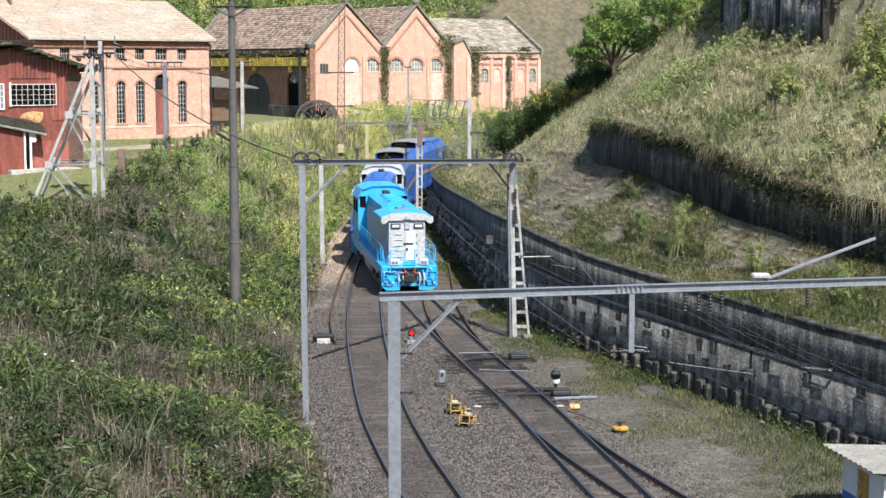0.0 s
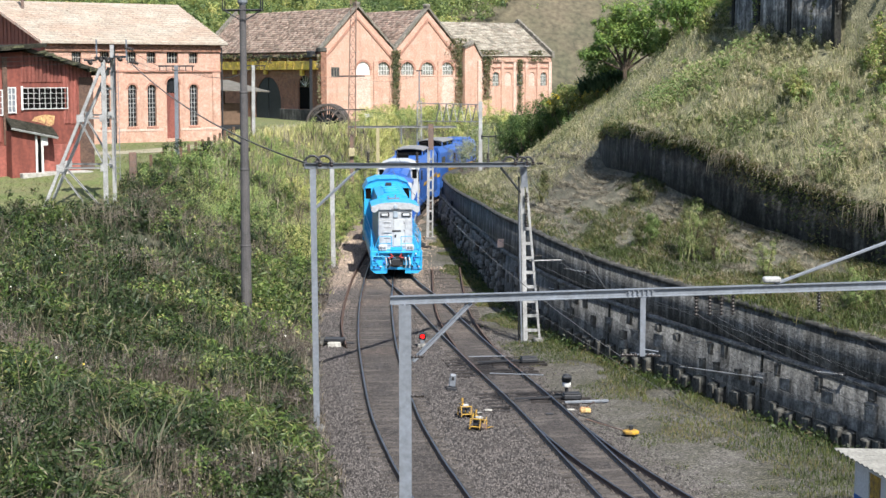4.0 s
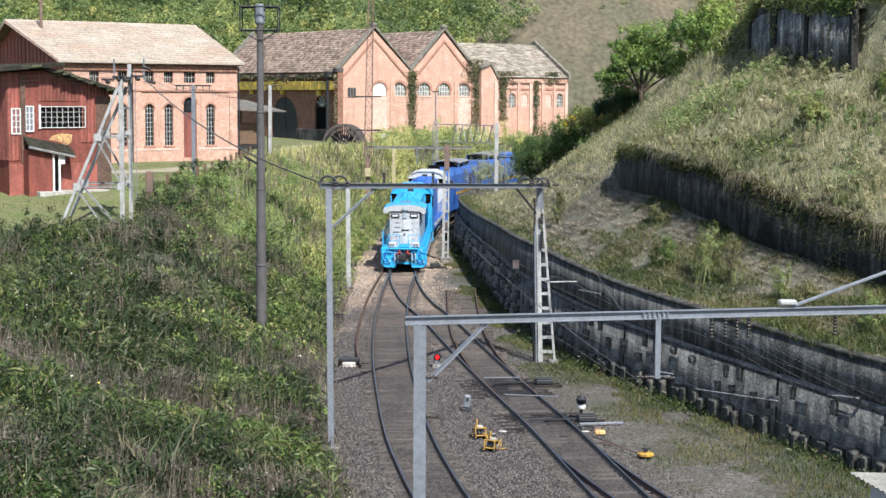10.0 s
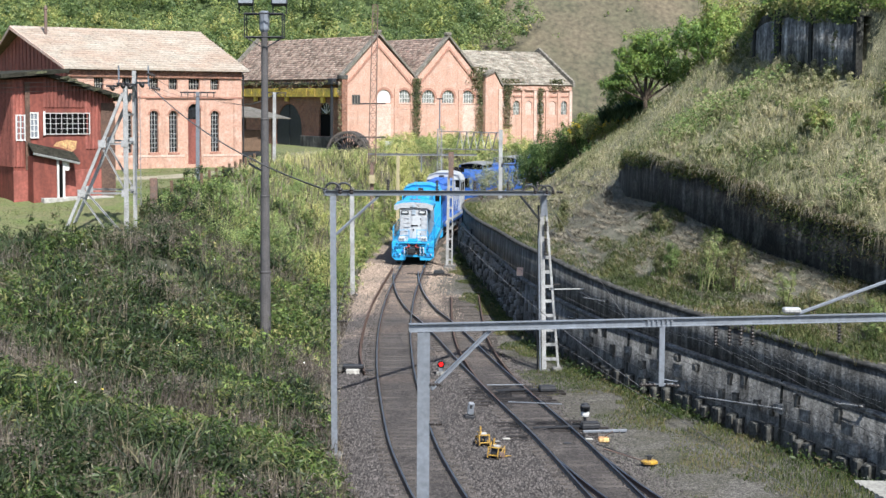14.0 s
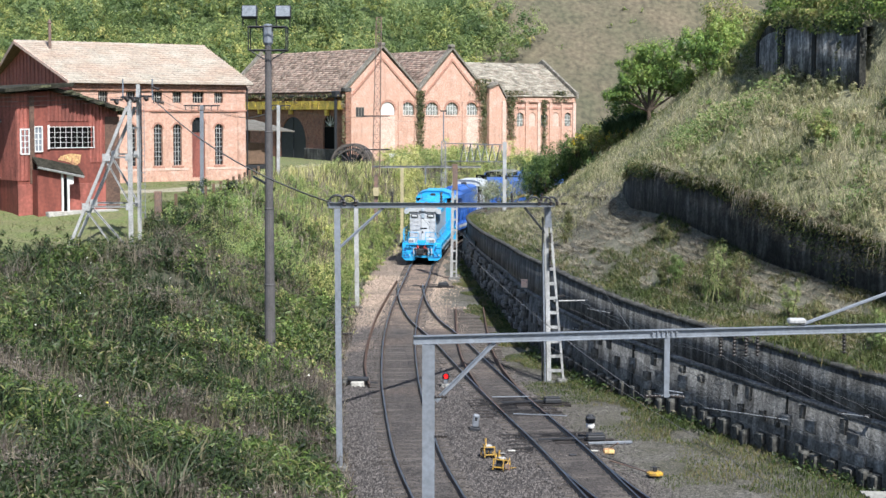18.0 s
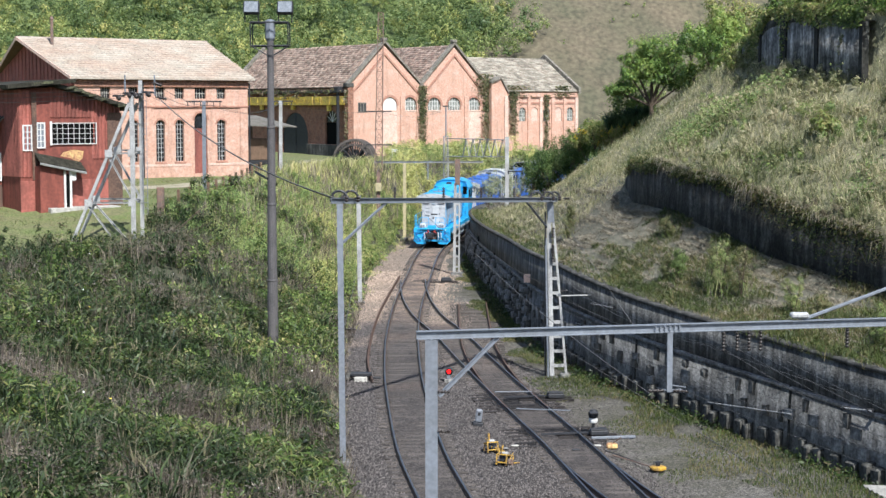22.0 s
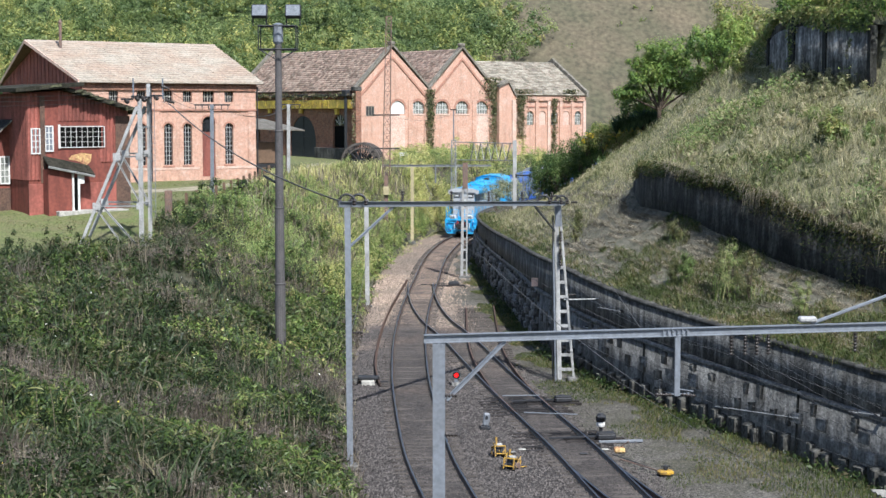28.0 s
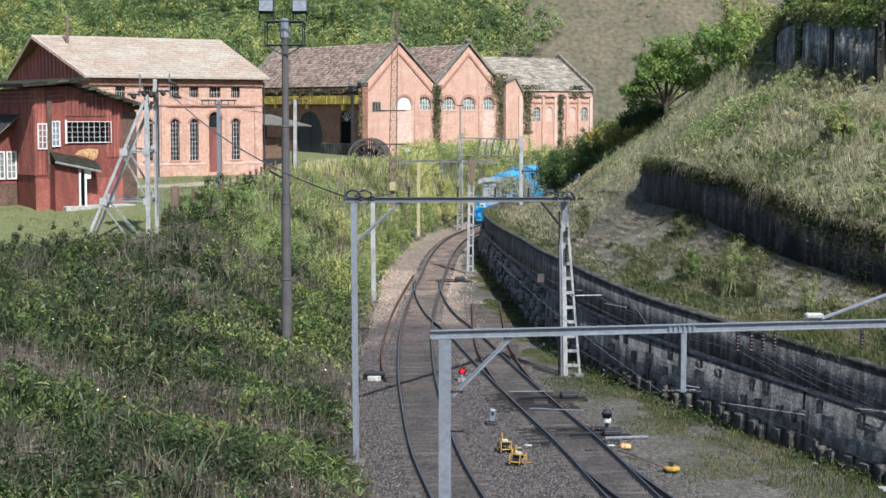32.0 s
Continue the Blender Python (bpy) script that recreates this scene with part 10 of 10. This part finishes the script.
def point_machine(x, y, turn, rods, label, group="point machines"):
    s = thing("point_machine", label, "point machine", Matrix.Translation((x, y, float(bed(y)) + 0.03)) @ Matrix.Rotation(radians(turn), 4, 'Z'), group)
    part("case", cbox((-0.36, -0.22, 0.05), (0.36, 0.22, 0.26), 0.05), M_STEEL_DARK, s)
    part("lid", cbox((-0.33, -0.2, 0.264), (0.33, 0.2, 0.31), 0.02), M_STEEL_DARK, s)
    part("base_timber", cbox((-1.6, -0.34, -0.06), (0.75, -0.14, 0.05), 0.015), M_SLEEPER_DARK, s)
    part("base_timber", cbox((-1.6, 0.14, -0.06), (0.75, 0.34, 0.05), 0.015), M_SLEEPER_DARK, s)
    for k in range(rods):
        part("throw_rod", rod(bmesh.new(), (-0.4, -0.08 + 0.16 * k, 0.16), (-2.2, -0.08 + 0.16 * k, 0.12), 0.025, 6), M_STEEL_DARK, s)
    return s


def shunt_signal():
    x, y = 6.28, 61.9
    s = thing("shunt_signal", "black-hooded ground signal with a white band", "signal", Matrix.Translation((x, y, float(bed(y)) + 0.02)))
    part("stem", rod(bmesh.new(), (0, 0, -0.05), (0, 0, 0.45), 0.07, 8), M_STEEL_DARK, s)
    part("white_band", lathe(bmesh.new(), [(0.15, 0.42), (0.17, 0.5), (0.15, 0.6)], (0, 0, 0), 12), M_WHITE, s)
    part("lamp_case", lathe(bmesh.new(), [(0.16, 0.6), (0.2, 0.68), (0.19, 0.82), (0.1, 0.92)], (0, 0, 0), 12), M_STEEL_DARK, s)
    part("hood", cbox((-0.16, -0.34, 0.78), (0.16, -0.1, 0.86), 0.02), M_STEEL_DARK, s)


def point_weight():
    x, y = 7.9, 55.7
    z = float(bed(y)) + 0.05
    s = thing("point_lever_weight", "flat yellow round counterweight on a hand lever", "point lever", Matrix.Translation((x, y, z)))
    part("weight", lathe(bmesh.new(), [(0.22, 0.0), (0.29, 0.04), (0.29, 0.11), (0.2, 0.15)], (0, 0, 0), 18), M_YELLOW_NEW, s)
    part("spindle", cbox((-0.07, -0.07, 0.15), (0.07, 0.07, 0.32), 0.02), M_STEEL_DARK, s)
    part("cross_handle", rod(bmesh.new(), (-0.16, 0, 0.28), (0.16, 0.03, 0.28), 0.025, 6), M_STEEL_DARK, s)
    part("lever", rod(bmesh.new(), (-0.2, 0.05, 0.1), (-1.35, 1.9, 0.12), 0.028, 6), M_RUST, s)
    part("pull_rod", rod(bmesh.new(), (-0.5, 0.7, 0.1), (-1.5, 3.0, 0.06), 0.02, 6), M_STEEL_DARK, s)
    b = thing("rusty_lever_box", "small rusty yellow point lever box", "point lever", Matrix.Translation((6.72, 59.4, float(bed(59.4)) + 0.02)))
    part("case", cbox((-0.2, -0.16, -0.04), (0.2, 0.16, 0.16), 0.05), M_OCHRE, b)
    part("lever", rod(bmesh.new(), (0.05, 0, 0.18), (0.3, -0.25, 0.42), 0.025, 6), M_RUST, b)
    t = thing("fallen_post", "pale concrete post lying by the point machine", "post", Matrix.Translation((6.95, 61.0, float(bed(61)) + 0.03)) @ Matrix.Rotation(radians(8), 4, 'Z'))
    part("bar", cbox((-0.85, -0.05, -0.03), (0.85, 0.05, 0.07), 0.015), M_STEEL, t)
    for x, y, c in ((3.15, 59.6, M_CONC_PALE), (2.75, 59.2, M_CONC), (5.35, 58.9, M_STEEL_DARK), (6.2, 59.6, M_CONC_PALE)):
        o = thing("litter", "crumpled pale scrap lying on the ballast", "litter", Matrix.Translation((x, y, float(bed(y)) + 0.03)), "track litter")
        part("scrap", cbox((-0.14, -0.09, 0), (0.14, 0.09, 0.05), 0.02), c, o)


def derailer_box():
    y = 73.3
    s = thing("point_box", "black-lidded white concrete point box", "box", Matrix.Translation((-3.05, y, float(bed(y)))))
    part("base_block", cbox((-0.35, -0.3, -0.05), (0.25, 0.25, 0.2), 0.04), M_CONC_PALE, s)
    part("lid", cbox((-0.5, -0.1, 0.204), (0.45, 0.32, 0.36), 0.03), M_STEEL_DARK, s)
    part("throw_rod", rod(bmesh.new(), (0.3, 0.1, 0.12), (0.85, 0.1, 0.1), 0.03, 6), M_STEEL_DARK, s)
    for k, (x, yy) in enumerate(((-3.55, 74.5), (-3.75, 73.6))):
        o = thing("rubble_stone", "dark broken lump beside the point box", "stone", Matrix.Translation((x, yy, float(bed(yy)))), "rubble stones")
        part("lump", cbox((-0.3, -0.2, -0.05), (0.3, 0.2, 0.2), 0.08), M_CONC_DARK, o)


def hut():
    z = float(bed(44))
    h = thing("crossing_hut", "small white and blue hut with yellow door and corrugated roof", "hut", Matrix.Translation((13.3, 43.0, z)) @ Matrix.Rotation(radians(8), 4, 'Z'))
    D, L, H = 2.7, 2.6, 1.72
    wall_with_openings("left_wall", [(0, -0.1), (D, -0.1), (D, H - 0.1), (0, H)], [(1.35, 0.0, [(-0.4, 0), (0.4, 0), (0.4, 1.55), (-0.4, 1.55)])], -0.12, 0.0, M_WHITE, h).matrix_local = Matrix.Rotation(math.pi / 2, 4, 'Z') @ Matrix.Translation((0, 0, 0))
    part("front_wall", box(bmesh.new(), (0.12, 0, -0.1), (L, 0.12, H)), M_WHITE, h)
    part("right_wall", box(bmesh.new(), (L - 0.12, 0.12, -0.1), (L, D, H)), M_WHITE, h)
    part("back_wall", box(bmesh.new(), (0.12, D - 0.12, -0.1), (L - 0.12, D, H - 0.1)), M_WHITE, h)
    part("blue_dado", box(bmesh.new(), (-0.006, -0.006, -0.1), (L, -0.0025, 0.7)), M_BLUE_PAINT, h)
    for a, b in ((-0.006, 0.93), (1.77, D)):
        part("blue_dado", box(bmesh.new(), (-0.008, max(a, -0.006), -0.1), (-0.003, b, 0.7)), M_BLUE_PAINT, h)
    part("door", cbox((0.03, 0.97, 0.0), (0.07, 1.73, 1.52), 0.005), M_YELLOW_NEW, h, "ochre yellow door")
    n = 44
    bm = bmesh.new()
    rows = []
    for k in range(n + 1):
        y = -0.45 + (D + 0.9) * k / n
        b = 0.025 * (1, 0.2, -1, 0.2)[k % 4]
        rows.append([bm.verts.new((x, y, H + 0.16 + b - 0.06 * x)) for x in (-0.45, L + 0.4)] + [bm.verts.new((x, y, H + 0.14 + b - 0.06 * x)) for x in (-0.45, L + 0.4)])
    for a, c in zip(rows, rows[1:]):
        bm.faces.new((a[0], a[1], c[1], c[0]))
        bm.faces.new((a[2], c[2], c[3], a[3]))
        bm.faces.new((a[0], c[0], c[2], a[2]))
        bm.faces.new((a[1], a[3], c[3], c[1]))
    part("roof", bm, mat("fibre_cement", (0.20, 0.197, 0.18), 0.9, vary=0.25, scale=1.5, fine=10, bump=0.2), h, "pale corrugated roof")


def wall_fittings():
    s = thing("trackside_sign", "faded orange square sign on a stake by the wall", "sign", Matrix.Translation((4.95, 87.3, float(bed(87.3)))))
    part("stake", rod(bmesh.new(), (0.1, 0, -0.1), (0.36, 0, 3.0), 0.03, 6), M_STEEL, s)
    part("board", cbox((0.12, -0.05, 2.76), (0.66, -0.02, 3.22), 0.01), M_ORANGE, s)
    for a, b in (((10.95, 63.6, 1.75), (13.0, 58.2, 2.3)), ((14.1, 55.35, 3.06), (14.7, 53.75, 3.24)), ((8.1, 71.9, 4.5), (7.35, 74.2, 4.4)), ((9.4, 68.0, 1.6), (10.4, 65.4, 1.8)), ((6.9, 76.5, 3.2), (7.6, 73.8, 3.3))):
        t = thing("wall_pipe", "thin pale pipe fixed along the concrete wall", "pipe", None, "wall pipes")
        part("pipe", rod(bmesh.new(), a, b, 0.022, 7), M_STEEL_PALE, t)
        for f in (0.1, 0.9):
            p = Vector(a).lerp(Vector(b), f)
            part("clip", box(bmesh.new(), (p.x - 0.03, p.y - 0.03, p.z - 0.06), (p.x + 0.22, p.y + 0.06, p.z + 0.06)), M_STEEL_DARK, t)
    for k, (x, y) in enumerate(((-16.86, 103.0),)):
        p = thing("gate_post", "short thick rusty brown gate post", "post", Matrix.Translation((x, y, gz(x, y))))
        part("post", cbox((-0.22, -0.18, -0.3), (0.22, 0.18, 2.0), 0.04), M_RUST, p)
    line = spline([(-16.2, 106), (-15.2, 111), (-14.4, 117), (-13.7, 124), (-13.2, 131)], 2.0)
    f = thing("post_fence", "low fence of dark wooden posts and wire", "fence")
    last = None
    for x, y in line:
        z = gz(x, y)
        part("post", cbox((x - 0.09, y - 0.09, z - 0.3), (x + 0.09, y + 0.09, z + 1.3), 0.015), M_WOOD, f)
        if last:
            for h in (0.45, 0.9):
                part("fence_wire", rod(bmesh.new(), last + Vector((0, 0, h)), Vector((x, y, z + h)), 0.015, 4), M_WIRE, f)
        last = Vector((x, y, z))
    b = thing("broken_branch", "leaning bare branches by the pylon", "branch", Matrix.Translation((-15.6, 95, gz(-15.6, 95))))
    for k, (q, r) in enumerate((((2.4, 1.0, 2.1), 0.06), ((1.2, 0.2, 1.3), 0.05), ((2.9, 0.5, 1.2), 0.05))):
        part("branch", rod(bmesh.new(), (0, 0, -0.1), q, r, 5, 0.02), M_TRUNK, b)


dwarf_signal()
grey_indicator()
track_machine(2.25, 58.6, 100, "yellow rail tool with small engine on the ballast")
track_machine(2.62, 56.6, 65, "yellow rail tool with white tank on the ballast")
point_machine(5.35, 68.7, 6, 2, "black point machine beside the greasy switch")
point_machine(6.42, 61.3, 6, 2, "black point machine beside the bright rails")
point_machine(1.15, 110.2, 4, 1, "dark point machine near the far switch")
shunt_signal()
point_weight()
derailer_box()
hut()
wall_fittings()

# ---- overhead wires ----
G1 = lambda s: Vector((-0.3, 38.0, 7.45)) + Vector((13.7, 2.45, 0.03)).normalized() * s
for k, s in enumerate((7.55, 7.9, 8.2, 8.5)):
    if k % 3 == 0:
        wire(G1(s), (6.0 + 0.1 * k, 74.0, 5.7 - 0.35 * k), 0.5, 0.006)
    wire(G1(s), (10.2 + 0.9 * k, 30.0, 6.3 - 0.2 * k), 0.1, 0.005)
wire(G1(10.75), (13.6, 28, 5.2), 0.1, 0.005)
for k in range(5):
    wire((15.8 + 0.2 * k, 44.0, 2.2 + 0.45 * k), (6.1, 74.2, 3.1 + 0.5 * k), 0.35, 0.009, "dark cable strung along the wall")
wire((5.3, 38.9, 6.45), (1.9, 66, 7.4), 0.2, 0.012)
wire((1.9, 66, 7.4), (-0.6, 100, 7.3), 0.25, 0.012)
wire((-0.6, 100, 7.3), (-0.3, 147, 7.0), 0.3, 0.012)
wire((0.6, 62, 9.85), (-0.9, 115, 8.9), 0.8, 0.012)
wire((3.6, 70.5, 9.35), (2.0, 115, 9.4), 0.7, 0.012)
wire((2.0, 115, 9.4), (5.2, 158, 8.3), 0.6, 0.012)
wire((5.95, 74.3, 8.8), (2.1, 115, 8.7), 0.5, 0.012)
wire((6.1, 74.3, 4.9), (2.2, 115, 5.1), 0.5, 0.012)
wire((-3.0, 57, 5.6), (-4.2, 100, 4.8), 0.3, 0.012)
wire((-4.2, 100, 7.6), (-4.2, 138, 8.4), 0.5, 0.012)
wire((5.7, 74.4, 2.6), (12.0, 50, 1.0), 0.0, 0.014, "taut stay wire running to the ground")
wire((5.6, 74.4, 8.9), (8.5, 66, 4.2), 0.0, 0.012, "taut stay wire from the mast")
wire((11.3, 95, 8.6), (21, 50, 8.2), 0.25, 0.012)
wire((11.0, 95, 8.3), (20.5, 50, 7.7), 0.25, 0.012)
wire((-15.5, 95, 13.8), (-3.4, 57, 10.2), 0.6, 0.035, "thick black feeder cable")
for k, dz in enumerate((0, 0.25, 0.5)):
    wire((-15.9 + 0.3 * k, 95, 13.9 + dz), (-15.6 + 0.4 * k, 114.7, 13.5), 0.35, 0.014)
    wire((-15.2 + 0.4 * k, 114.7, 13.5), (-12.2, 135, 13.7), 0.7, 0.014)
    wire((-17.4, 95, 13.9 + dz), (-45, 88, 14.2 + dz), 0.5, 0.014)
wire((-12.1, 135, 13.8), (-4.2, 138, 13.0), 0.4, 0.014)
wire((-4.1, 138, 13.0), (1.1, 168, 12.9), 0.5, 0.014)
wire((-4.1, 138, 10.2), (9.2, 195, 9.6), 0.8, 0.014)
cable = thing("cable_joint", "black cable joint on the feeder cable", "cable joint")
part("sleeve", rod(bmesh.new(), (-7.3, 69.2, 10.6), (-6.6, 67.0, 10.42), 0.05, 7), M_STEEL_DARK, cable)
# plank crossing and stub arms in the switch
for x, y, a, ln in ((4.6, 65.4, -12, 2.2), (3.6, 69.3, 4, 1.6)):
    t = thing("throw_bar", "pale steel bar across the switch", "bar", Matrix.Translation((x, y, float(bed(y)) + 0.24)) @ Matrix.Rotation(radians(a), 4, 'Z'))
    part("bar", cbox((-ln / 2, -0.02, -0.02), (ln / 2, 0.02, 0.02), 0.008), M_STEEL, t)

# ---- tracks, piece by piece ----
track("main_track", MAIN, "curving railway track with worn rails and old sleepers", sleepers=(38, 200))
track("diverging_track", THROUGH, "railway track with bright rails and greasy sleepers", sleepers=(40, 88.5), dark=((66.0, 70.2), (59.4, 63.0)), side=M_RAIL_BRIGHT)
track("siding_track", SIDING, "rusty overgrown siding track", polished=False, sleepers=(76, 99))
track("branch_track", BRANCH, "branching railway track with dark rails", sleepers=(38, 50.5))
spare = thing("spare_rail", "single rusty stub rail beside the track", "rail")
rail("rail_bar", spline([(-2.05, 113), (-2.5, 104), (-2.9, 95), (-3.05, 86), (-2.95, 78), (-2.55, 72.4)], 0.75), spare, False)


def motions():
    for ob, gap, length in VEHICLES:
        walk(ob, [(t, riding(front_s(t) + gap, length)) for t in TIMES])


motions()
